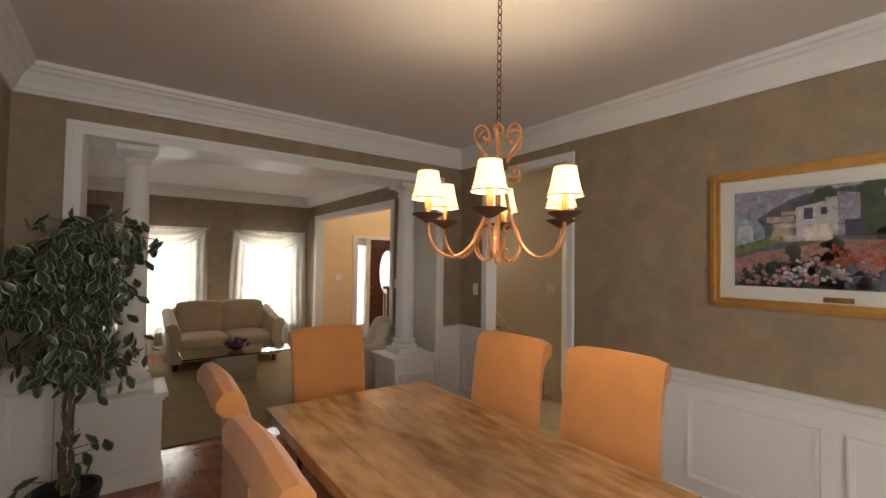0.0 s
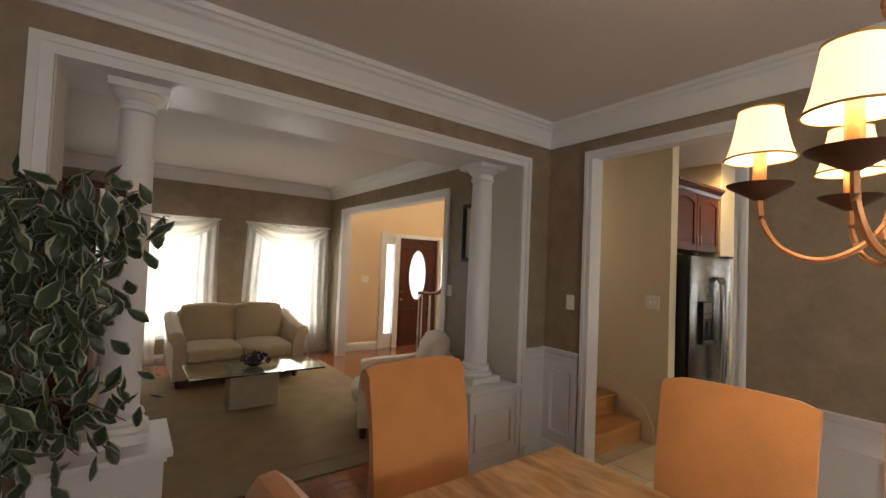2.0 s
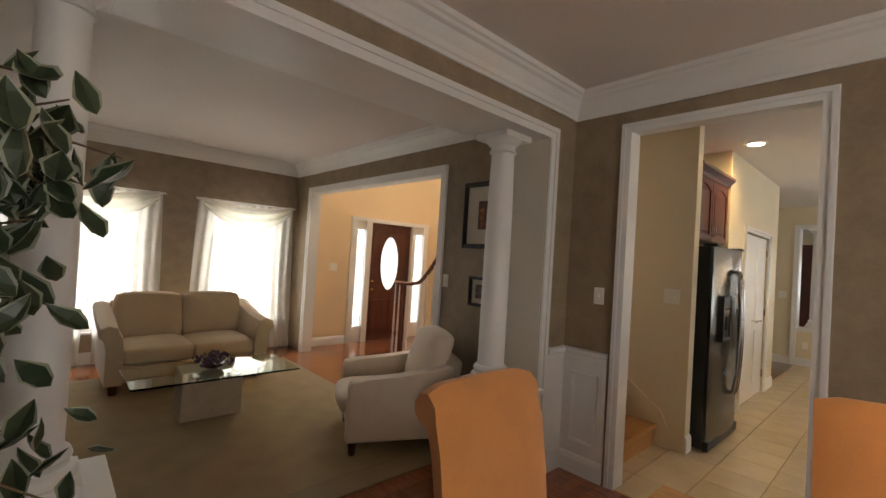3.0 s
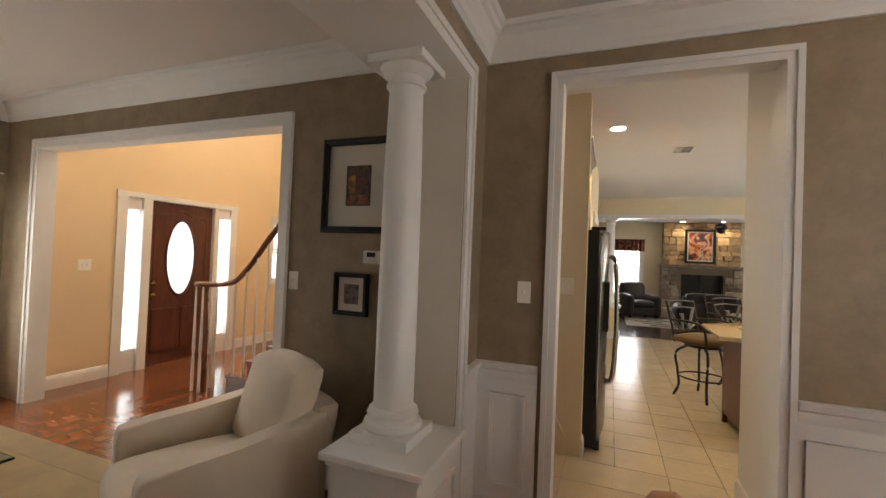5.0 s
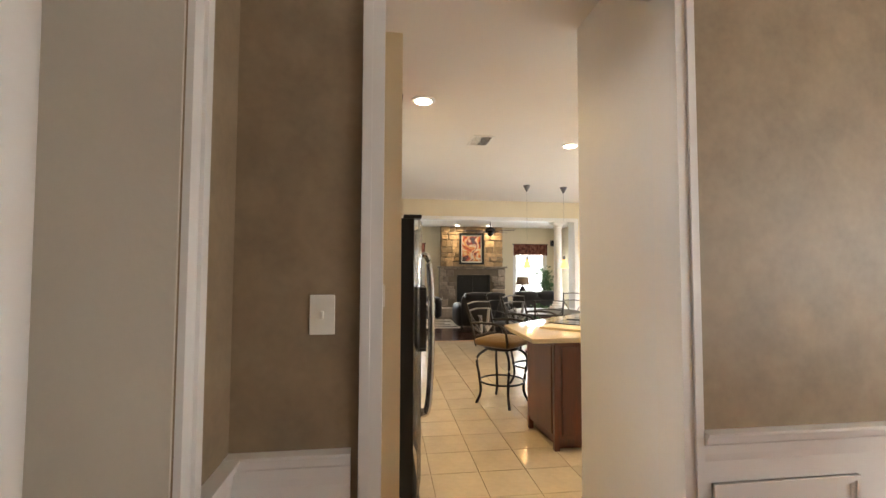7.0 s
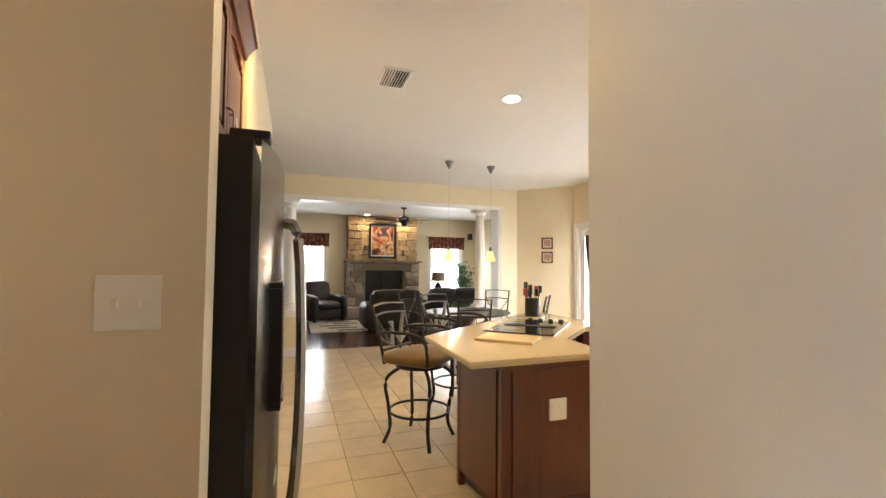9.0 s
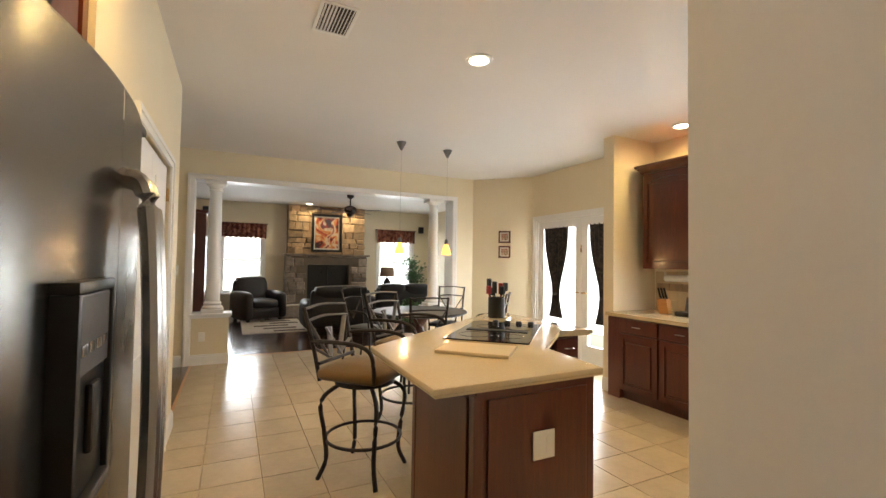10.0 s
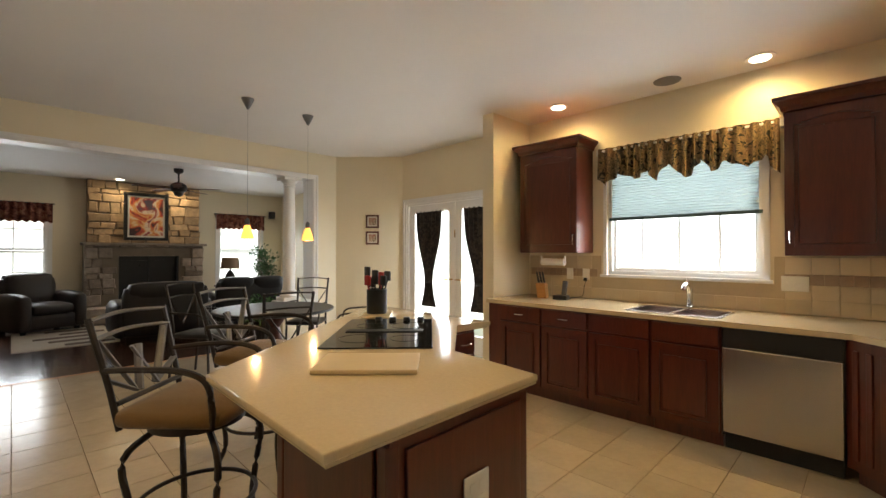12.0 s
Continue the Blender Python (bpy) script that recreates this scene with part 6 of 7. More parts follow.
for z0, z1 in ((0.70, 0.83), (0.42, 0.685), (0.12, 0.405)):
    drw = part("drawer_front", rbox(6.246, 0.628, z0, 6.272, 0.830, z1, 0.005), CHERRY, island)
    part("handle", pull(bmesh.new(), (6.246, 0.732, (z0 + z1) / 2), (0, 1, 0), 0.09, (-1, 0, 0)), CHROME, drw, "nickel bar pull", True)
itop = thing("island_counter", "cream solid-surface island worktop with rounded edge", "countertop")
bm = bmesh.new()
prism(bm, ISLE, 0.868, 0.896)
bmesh.ops.bevel(bm, geom=[e for e in bm.edges if abs(e.verts[0].co.z - e.verts[1].co.z) < 1e-5], offset=0.008, segments=3, profile=0.6, affect="EDGES")
part("slab", bm, COUNTER, itop, smooth=True)
cxx, cyy = sum(p[0] for p in ISLE) / 8, sum(p[1] for p in ISLE) / 8
bm = bmesh.new()
prism(bm, [(x + (0.014 if x < cxx else -0.014), y + (0.014 if y < cyy else -0.014)) for x, y in ISLE], 0.8545, 0.8678)
part("edge_build_up", bm, COUNTER, itop)
wall_plate("x", 5.298, -1, 1.725, 0.60, 0.115, 0.12, 2, True, "wall_outlet", "ivory double outlet plate on the island end")
cook = thing("cooktop", "black glass electric cooktop with black knobs", "cooktop", pose(6.351, 1.272, 0.8965, 0, 0, -43.5) @ Matrix.Diagonal((1.06, 1.06, 1, 1)))
part("glass", rbox(-0.40, -0.25, 0, 0.40, 0.25, 0.008, 0.003), material("black_cook_glass", (0.006, 0.006, 0.007), 0.05, vary=0.0, bump=0.0), cook)
RING = material("burner_ring", (0.05, 0.05, 0.052), 0.2)
for x, y, r in ((-0.2, 0.1, 0.10), (-0.2, -0.12, 0.075), (0.16, 0.1, 0.075), (0.16, -0.12, 0.10)):
    part("burner", tube(bmesh.new(), [(x + r * math.cos(t), y + r * math.sin(t), 0.0082) for t in [k * math.pi / 14 for k in range(29)]], 0.0012, 4), RING, cook)
part("downdraft_vent", rbox(-0.04, -0.2, 0.008, 0.03, 0.2, 0.013, 0.002), BLACKPL, cook)
for k in range(4):
    part("knob", lathe(bmesh.new(), [(0.022, 0.008), (0.022, 0.02), (0.018, 0.03)], 14, (0.35, -0.18 + 0.085 * k, 0)), BLACKPL, cook, smooth=True)
board = thing("cutting_board", "cream cutting board on the island", "cutting board", pose(5.831, 1.746, 0.8965, 0, 0, -134) @ Matrix.Diagonal((1.06, 1.06, 1, 1)))
part("slab", rbox(-0.185, -0.13, 0, 0.185, 0.13, 0.018, 0.006), material("cream_board", (0.62, 0.50, 0.32), 0.4, vary=0.06), board)
crock = thing("utensil_crock", "black utensil crock full of cooking tools", "utensil holder", pose(6.923, 0.906, 0.9105))
part("jar", lathe(bmesh.new(), [(0.068, 0), (0.072, 0.01), (0.072, 0.17), (0.066, 0.172), (0.064, 0.02), (0.02, 0.018)]), BLACKPL, crock, smooth=True)
REDT = material("red_silicone", (0.35, 0.02, 0.02), 0.5)
for k, (dx, dy, h, mat, kind) in enumerate(((0.03, 0.02, 0.30, BLACKPL, 0), (-0.03, 0.03, 0.28, BLACKPL, 0), (0.02, -0.035, 0.26, REDT, 0), (-0.035, -0.02, 0.30, BLACKPL, 1), (0.0, 0.04, 0.27, REDT, 1), (0.045, -0.01, 0.25, BLACKPL, 1), (-0.045, 0.005, 0.27, BLACKPL, 1))):
    bm = tube(bmesh.new(), [(dx * 0.6, dy * 0.6, 0.03), (dx * 2.0, dy * 2.0, h - 0.06)], 0.006, 6)
    rbox(dx * 2 - 0.03, dy * 2 - 0.008, h - 0.07, dx * 2 + 0.03, dy * 2 + 0.008, h + (0.03 if kind == 0 else 0.0), 0.006, 2, bm)
    part("utensil", bm, mat, crock, smooth=True)
rest = thing("spoon_rest", "cream ceramic tray under the utensil crock", "tray", pose(6.902, 0.917, 0.8965, 0, 0, -43))
part("tray", rbox(-0.15, -0.10, 0, 0.15, 0.10, 0.013, 0.006), COUNTER, rest)
knife = thing("knife_block", "wooden knife block with black-handled knives", "knife block", pose(6.74, -1.12, 0.8765, 0, 0, 20))
bm = rbox(-0.045, -0.08, 0, 0.045, 0.06, 0.16, 0.008)
for v in bm.verts:
    v.co.y += v.co.z * 0.5
part("block", bm, STAIRWOOD, knife)
for k in range(6):
    x, z = -0.028 + 0.028 * (k % 3), 0.15 + 0.03 * (k // 3)
    part("knife_handle", tube(bmesh.new(), [(x, 0.05 + 0.03 * (k // 3), z), (x, 0.12 + 0.03 * (k // 3), z + 0.09)], 0.011, 6, 0.009), BLACKPL, knife)
phone = thing("cordless_phone", "black cordless phone in its cradle", "phone", pose(6.52, -1.10, 0.8765, 0, 0, 10))
part("cradle", rbox(-0.07, -0.06, 0, 0.07, 0.06, 0.045, 0.014), BLACKPL, phone)
hs = part("handset", rbox(-0.025, -0.016, 0, 0.025, 0.016, 0.16, 0.01), GREYIRON, phone)
hs.matrix_local = pose(-0.02, -0.02, 0.03, 18)
towel = thing("paper_towel_holder", "white under-cabinet paper towel roll", "paper towel", pose(6.68, -1.22, 1.245))
part("roll", tube(bmesh.new(), [(-0.13, 0, 0), (0.13, 0, 0)], 0.036, 18), WHITE, towel, smooth=True)
for x in (-0.14, 0.134):
    bm = bmesh.new()
    box(bm, x, -0.012, -0.012, x + 0.006, 0.012, 0.0645)
    part("bracket", bm, WHITE, towel)
cord = thing("phone_cord", "black phone cord hanging from the outlet", "cord")
part("wire", tube(bmesh.new(), curve([(6.42, KY + 0.020, 1.06), (6.425, KY + 0.05, 0.98), (6.44, KY + 0.06, 0.90), (6.50, KY + 0.20, 0.881)], 6), 0.003, 5), BLACKPL, cord)
part("plug", rbox(6.405, KY + 0.018, 1.05, 6.435, KY + 0.045, 1.085, 0.004), BLACKPL, cord)


SINK_RUN = 0.085
for ob in [o for o in scene.objects if o.parent is None and o.name.split(".")[0] in ("base_cabinet", "cabinet_filler", "dishwasher", "corner_cabinet", "sink_counter", "kitchen_sink", "faucet", "knife_block", "cordless_phone", "paper_towel_holder", "phone_cord", "backsplash")]:
    ob.matrix_world = pose(SINK_RUN, 0, 0) @ ob.matrix_world
for ob in [o for o in scene.objects if o.parent is None and o.name.split(".")[0] == "wall_cabinet" and o != fc]:
    ob.matrix_world = pose(SINK_RUN, 0, 0) @ ob.matrix_world


def stool(m):
    """Swivel bar stool with arms and a lattice back; the sitter looks along +y."""
    ob = thing("bar_stool", "dark iron bar stool with mustard seat and lattice back", "bar stool", m, "island stools")
    part("seat", cushion(-0.225, -0.22, 0.60, 0.225, 0.22, 0.69, 0.02, 0.04), SEATFAB, ob, "mustard fabric seat", True)
    part("seat_ring", lathe(bmesh.new(), [(0.17, 0.565), (0.19, 0.57), (0.19, 0.598), (0.17, 0.60)]), IRON, ob, smooth=True)
    for sx in (-1, 1):
        for sy in (-1, 1):
            part("leg", tube(bmesh.new(), curve([(sx * 0.10, sy * 0.10, 0.58), (sx * 0.19, sy * 0.19, 0.48), (sx * 0.175, sy * 0.175, 0.28), (sx * 0.165, sy * 0.165, 0.12), (sx * 0.20, sy * 0.20, 0.0)], 5), 0.014, 7), IRON, ob, smooth=True)
    part("foot_ring", tube(bmesh.new(), [(0.235 * math.cos(t), 0.235 * math.sin(t), 0.23) for t in [k * math.pi / 16 for k in range(33)]], 0.010, 7), IRON, ob, smooth=True)
    for s in (-1, 1):
        part("back_post", tube(bmesh.new(), curve([(s * 0.20, -0.20, 0.60), (s * 0.207, -0.245, 0.80), (s * 0.222, -0.312, 1.05)], 5), 0.013, 7), IRON, ob, smooth=True)
        part("armrest", tube(bmesh.new(), curve([(s * 0.208, -0.262, 0.84), (s * 0.245, -0.08, 0.855), (s * 0.25, 0.08, 0.85), (s * 0.245, 0.17, 0.81), (s * 0.235, 0.19, 0.72), (s * 0.21, 0.18, 0.62)], 5), 0.013, 7), IRON, ob, smooth=True)
    for z, y in ((1.04, -0.309), (0.965, -0.288)):
        part("back_rail", tube(bmesh.new(), curve([(-0.220, y, z), (0, y - 0.03, z + 0.012), (0.220, y, z)], 6), 0.016, 6, None, 0.5), GREYIRON, ob, smooth=True)
    for a, b in (((-0.20, 0.96), (-0.06, 0.72)), ((-0.06, 0.72), (0.02, 0.90)), ((0.20, 0.96), (0.06, 0.72)), ((0.06, 0.72), (-0.02, 0.90)), ((-0.205, 0.80), (-0.06, 0.72)), ((0.205, 0.80), (0.06, 0.72))):
        part("lattice_bar", tube(bmesh.new(), [(a[0], -0.292 + (0.96 - a[1]) * 0.30, a[1]), (b[0], -0.306 + (0.96 - b[1]) * 0.30, b[1])], 0.017, 6, None, 0.5), GREYIRON, ob)
    part("back_base_rail", tube(bmesh.new(), [(-0.2, -0.21, 0.705), (0.2, -0.21, 0.705)], 0.011, 6), IRON, ob)
    return ob


st = stool(pose(6.605, 2.138, 0, 0, 0, 134) @ Matrix.Diagonal((1.03, 1.03, 1.02, 1)))
copy_thing(st, pose(7.283, 1.539, 0, 0, 0, 126) @ Matrix.Diagonal((1.03, 1.03, 1.02, 1)))


def side_chair(m):
    ob = thing("breakfast_chair", "dark iron breakfast chair with open ladder back", "chair", m, "breakfast chairs")
    part("seat", cushion(-0.21, -0.21, 0.43, 0.21, 0.21, 0.49, 0.012, 0.025, 4), BLACKPL, ob, smooth=True)
    for s in (-1, 1):
        part("front_leg", tube(bmesh.new(), [(s * 0.19, 0.19, 0.435), (s * 0.20, 0.21, 0)], 0.013, 7), IRON, ob)
        part("back_post", tube(bmesh.new(), curve([(s * 0.20, -0.24, 0), (s * 0.19, -0.20, 0.44), (s * 0.195, -0.23, 0.75), (s * 0.205, -0.28, 1.0)], 5), 0.013, 7), IRON, ob, smooth=True)
        part("armrest", tube(bmesh.new(), curve([(s * 0.20, -0.235, 0.70), (s * 0.24, 0.0, 0.70), (s * 0.225, 0.16, 0.66), (s * 0.195, 0.18, 0.45)], 5), 0.011, 6), IRON, ob, smooth=True)
    for z, y in ((0.99, -0.277), (0.86, -0.25)):
        part("back_rail", tube(bmesh.new(), curve([(-0.2, y, z), (0, y - 0.03, z + 0.01), (0.2, y, z)], 5), 0.016, 6, None, 0.5), IRON, ob, smooth=True)
    for s in (-1, 1):
        part("lattice_bar", tube(bmesh.new(), [(s * 0.19, -0.245, 0.85), (0, -0.24, 0.56)], 0.012, 6, None, 0.5), IRON, ob)
    return ob


bt_ob = thing("breakfast_table", "dark oval breakfast table", "table", pose(8.95, 0.75, 0))
part("top", lathe(bmesh.new(), [(0.58, 0.715), (0.61, 0.73), (0.61, 0.742), (0.60, 0.75)], 40), BLACKPL, bt_ob, smooth=True)
part("pedestal", lathe(bmesh.new(), [(0.07, 0.08), (0.05, 0.2), (0.08, 0.4), (0.05, 0.55), (0.15, 0.71)], 20), MAHOG, bt_ob, smooth=True)
for k in range(4):
    a = math.pi / 4 + k * math.pi / 2
    part("foot", tube(bmesh.new(), curve([(0.04 * math.cos(a), 0.04 * math.sin(a), 0.14), (0.2 * math.cos(a), 0.2 * math.sin(a), 0.1), (0.36 * math.cos(a), 0.36 * math.sin(a), 0.026)], 5), 0.026, 7), MAHOG, bt_ob, smooth=True)
sc = side_chair(pose(8.22, 1.02, 0, 0, 0, -100))
for x, y, rz in ((9.62, 1.26, 128), (8.50, 0.03, -40), (9.60, 0.05, 45)):
    copy_thing(sc, pose(x, y, 0, 0, 0, rz))

# ceiling fittings
for cx, cy in CANS:
    can = thing("recessed_light", "lit recessed ceiling light with a white trim ring", "ceiling light", pose(cx, cy, 0), "recessed lights")
    part("trim_ring", lathe(bmesh.new(), [(0.070, 2.790), (0.095, 2.7925), (0.098, 2.7995), (0.071, 2.7995)], 28), WHITE, can, smooth=True)
    part("lamp_face", lathe(bmesh.new(), [(0.064, 2.786), (0.068, 2.7895)], 28), CANGLOW, can, "glowing lamp face")
vent = thing("ceiling_vent", "white ceiling air vent", "vent", pose(6.348, 2.437, 2.7995))
bm = bmesh.new()
frame_bars(bm, -0.17, -0.11, 0.17, 0.11, 0.02, lambda q, a, b, c, d: box(q, a, b, -0.008, c, d, 0))
part("frame", bm, WHITE, vent)
# Dark sheet between the slats: the duct's shade put in as colour.
bm = bmesh.new()
box(bm, -0.15, -0.09, -0.002, 0.15, 0.09, 0)
part("backing", bm, material("duct_shade", (0.06, 0.05, 0.045), 0.9), vent)
for k in range(9):
    sl = part("slat", rbox(-0.149, -0.0015, -0.006, 0.149, 0.0015, 0.006, 0.0005, 1), WHITE, vent)
    sl.matrix_local = pose(0, -0.08 + 0.02 * k, -0.007, 40 if k < 5 else -40)
sp = thing("ceiling_speaker", "round grey in-ceiling speaker grille", "speaker", pose(5.645, -1.175, 2.7995))
part("grille", lathe(bmesh.new(), [(0.09, -0.006), (0.105, -0.004), (0.108, 0)], 28), GREYIRON, sp, smooth=True)
for x, y in ((8.598, 1.177), (8.669, 0.527)):
    pn = thing("pendant_light", "small pendant lamp with amber glass on a thin cord", "pendant light", pose(x, y, 0), "pendant lights")
    part("canopy", lathe(bmesh.new(), [(0.010, 2.70), (0.055, 2.785), (0.058, 2.799)], 18), GREYIRON, pn, smooth=True)
    part("cord", tube(bmesh.new(), [(0, 0, 2.70), (0, 0, 1.66)], 0.0011, 4), GREYIRON, pn)
    part("socket", lathe(bmesh.new(), [(0.022, 1.60), (0.022, 1.65), (0.006, 1.67)], 14), GREYIRON, pn, smooth=True)
    part("shade", lathe(bmesh.new(), [(0.058, 1.47), (0.062, 1.475), (0.045, 1.54), (0.024, 1.60)], 20), AMBER, pn, "glowing amber glass", True)
    bulb("pendant_bulb", x, y, 1.44, 6, 0.03, (1, 0.6, 0.25))

# closet double doors
cd = tagged(new("door_closet"), "white panelled double closet doors with lever handles", "door", kind="structure")
CM = (CL0 + CL1) / 2
for x0, x1, hx, lx in ((CL0 + 0.02, CM - 0.002, CL0 + 0.015, CM - 0.05), (CM + 0.002, CL1 - 0.02, CL1 - 0.015, CM + 0.05)):
    bm = bmesh.new()
    box(bm, x0, CLY + 0.02, 0.01, x1, CLY + 0.055, 2.01)
    leaf = part("leaf", bm, WHITE, cd)
    for z0, z1 in ((0.18, 0.85), (1.0, 1.88)):
        part("raised_panel", rbox(x0 + 0.11, CLY + 0.013, z0, x1 - 0.11, CLY + 0.022, z1, 0.004), WHITE, leaf)
    way = 0.11 if lx > CM else -0.11
    part("door_handle", tube(bmesh.new(), curve([(lx, CLY + 0.02, 0.97), (lx, CLY - 0.035, 0.97), (lx + way * 0.2, CLY - 0.045, 0.972), (lx + way, CLY - 0.045, 0.965)], 5), 0.009, 8), CHROME, leaf, "nickel lever handle", True)
    for z in (0.25, 1.05, 1.82):
        part("hinge", tube(bmesh.new(), [(hx, CLY + 0.01, z - 0.045), (hx, CLY + 0.01, z + 0.045)], 0.009, 8), BRONZE, leaf)
casing("casing_closet", "white casing round the closet doors", "y", CLY, -1, CL0 + 0.01, CL1 - 0.01, 2.02, 0.065)

# glazed double doors
fd = tagged(new("door_french"), "white glazed double doors to the deck", "door", kind="structure")
mid = (FD[0] + FD[1]) / 2
for x0, x1 in ((FD[0] + 0.03, mid - 0.003), (mid + 0.003, FD[1] - 0.03)):
    bm = bmesh.new()
    frame_bars(bm, x0, 0.02, x1, FD[2] - 0.03, 0.115, lambda q, a, b, c, d: box(q, a, KY - 0.075, b, c, KY - 0.03, d))
    box(bm, x0 + 0.115, KY - 0.074, 0.135, x1 - 0.115, KY - 0.031, 0.26)
    leaf = part("leaf", bm, WHITE, fd)
    hx = mid + (0.06 if x0 > mid else -0.06)
    part("door_handle", tube(bmesh.new(), [(hx, KY - 0.03, 0.98), (hx, KY + 0.03, 0.98), (hx + (0.09 if x0 > mid else -0.09), KY + 0.03, 0.98)], 0.009, 8), BRONZE, leaf, "brass lever handle")
    part("hinge", tube(bmesh.new(), [(mid, KY - 0.02, 1.55), (mid, KY - 0.02, 1.65)], 0.008, 8), BRONZE, leaf)
bm = bmesh.new()
box(bm, FD[0], KY - 0.12, 0, FD[0] + 0.028, KY, FD[2])
box(bm, FD[1] - 0.028, KY - 0.12, 0, FD[1], KY, FD[2])
box(bm, FD[0] + 0.028, KY - 0.12, FD[2] - 0.028, FD[1] - 0.028, KY, FD[2])
part("door_frame", bm, WHITE, fd)
casing("casing_french", "white casing round the glazed doors", "y", KY, 1, FD[0], FD[1], FD[2], 0.075)
DARKPRINT = blotched("dark_print_cloth", [(0.010, 0.010, 0.012), (0.03, 0.025, 0.025), (0.06, 0.045, 0.04)], 18, 0.9)
for xc in ((FD[0] + mid) / 2 + 0.015, (FD[1] + mid) / 2 - 0.015):
    cu = thing("door_curtain", "dark print door curtain tied at the middle", "curtain", None, "door curtains")

    def tied(u, v, xc=xc):
        w = 0.26 - 0.18 * math.exp(-((v - 0.74) / 0.36) ** 2)
        return (xc + w * (2 * u - 1), KY + 0.022 + 0.014 * math.sin(u * 40), 1.93 - 1.35 * v)
    part("cloth", sheet(tied, 40, 24, 0.0), DARKPRINT, cu, smooth=True)
    part("tie", lathe(bmesh.new(), [(0.05, 0), (0.055, 0.02), (0.05, 0.04)], 14, (xc, KY + 0.025, 0.91)), DARKPRINT, cu)
    part("rod", tube(bmesh.new(), [(xc - 0.30, KY + 0.022, 1.925), (xc + 0.30, KY + 0.022, 1.925)], 0.006), WHITE, cu)
    for dx in (-0.29, 0.28):
        bm = bmesh.new()
        box(bm, xc + dx, KY - 0.032, 1.915, xc + dx + 0.01, KY + 0.03, 1.935)
        part("bracket", bm, WHITE, cu)
ART_C = blotched("print_still_life", [(0.50, 0.38, 0.26), (0.30, 0.08, 0.06), (0.60, 0.50, 0.38), (0.16, 0.10, 0.05)], 14, 0.4)
for z in (1.565, 1.815):
    ob, _ = framed("small_picture", "small square cherry framed kitchen picture", "y", 0.0, 1, -0.10, 0.10, -0.10, 0.10, 0.025, 0.02, MAHOG, ART_C, 0.02, "bay wall pictures")
    ob.matrix_world = pose(9.795, -1.123, z, 0, 0, 43.3) @ pose(0, 0.002, 0)


# ---- family room ----
fp = thing("fireplace", "stacked field-stone fireplace with a grey mantel and black firebox", "fireplace")
PX = 15.22
bm = bmesh.new()
box(bm, PX + 0.03, -0.248, 1.54, FX - 0.002, 1.723, 2.788)
for b in ((-0.30, 0, 0.172, 1.50), (1.231, 0, 1.77, 1.50), (0.172, 1.276, 1.231, 1.50), (0.172, 0, 1.231, 0.40)):
    box(bm, PX - 0.07, b[0], b[1], FX - 0.002, b[2], b[3])
part("core", bm, MORTAR, fp)
rng = random.Random(11)


def stones(y0, y1, z0, z1, x, mat, hole=None):
    z = z0
    while z < z1 - 0.03:
        h = min(rng.uniform(0.09, 0.23), z1 - z)
        y = y0
        while y < y1 - 0.03:
            w = min(rng.uniform(0.13, 0.42), y1 - y)
            if y1 - y - w < 0.06:
                w = y1 - y
            if not (hole and y + w > hole[0] - 0.01 and y < hole[1] + 0.01 and z + h > hole[2] and z < hole[3]):
                b = bmesh.new()
                box(b, x - rng.uniform(0.0, 0.03), y + 0.006, z + 0.006, x + 0.05, y + w - 0.006, z + h - 0.006)
                for v in b.verts:
                    v.co.y += rng.uniform(-0.022, 0.022)
                    v.co.z += rng.uniform(-0.018, 0.018)
                bmesh.ops.bevel(b, geom=[e for e in b.edges if min(e.verts[0].co.x, e.verts[1].co.x) < x + 0.02 and max(e.verts[0].co.x, e.verts[1].co.x) < x + 0.02], offset=0.012, segments=1, affect="EDGES")
                part("stone", b, mat, fp)
            y += w
        z += h


stones(-0.248, 1.723, 1.54, 2.78, PX, STONE)
stones(-0.30, 1.77, 0.30, 1.49, PX - 0.10, GREYSTONE, (0.172, 1.231, 0.40, 1.276))
part("mantel", rbox(PX - 0.24, -0.34, 1.492, FX - 0.002, 1.81, 1.54, 0.008), GREYSTONE, fp, "grey stone mantel shelf")
part("hearth", rbox(PX - 0.50, -0.34, 0.0, PX - 0.072, 1.81, 0.28, 0.012), GREYSTONE, fp, "raised stone hearth")
bm = bmesh.new()
box(bm, PX + 0.06, 0.176, 0.404, PX + 0.08, 1.227, 1.272)
part("firebox", bm, FIREBOX, fp)
bm = bmesh.new()
for yy in (0.176, 0.69, 1.197):
    box(bm, PX - 0.07, yy, 0.404, PX - 0.03, yy + 0.03, 1.272)
for zz in (0.404, 1.16, 1.25):
    box(bm, PX - 0.0705, 0.206, zz, PX - 0.0295, 1.197, zz + 0.02)
part("fire_screen", bm, BLACKPL, fp, "black metal firebox doors")
ART_D = blotched("print_abstract_red", [(0.05, 0.02, 0.02), (0.45, 0.06, 0.03), (0.60, 0.30, 0.10), (0.62, 0.52, 0.40), (0.30, 0.04, 0.03), (0.08, 0.06, 0.08)], 2.6, 0.4, None, 1.2, 3)
framed("abstract_painting", "red abstract painting in a black and silver frame", "x", PX - 0.03, -1, 0.374, 1.152, 1.60, 2.58, 0.06, 0.035, BLACKFRAME, ART_D, 0.05)
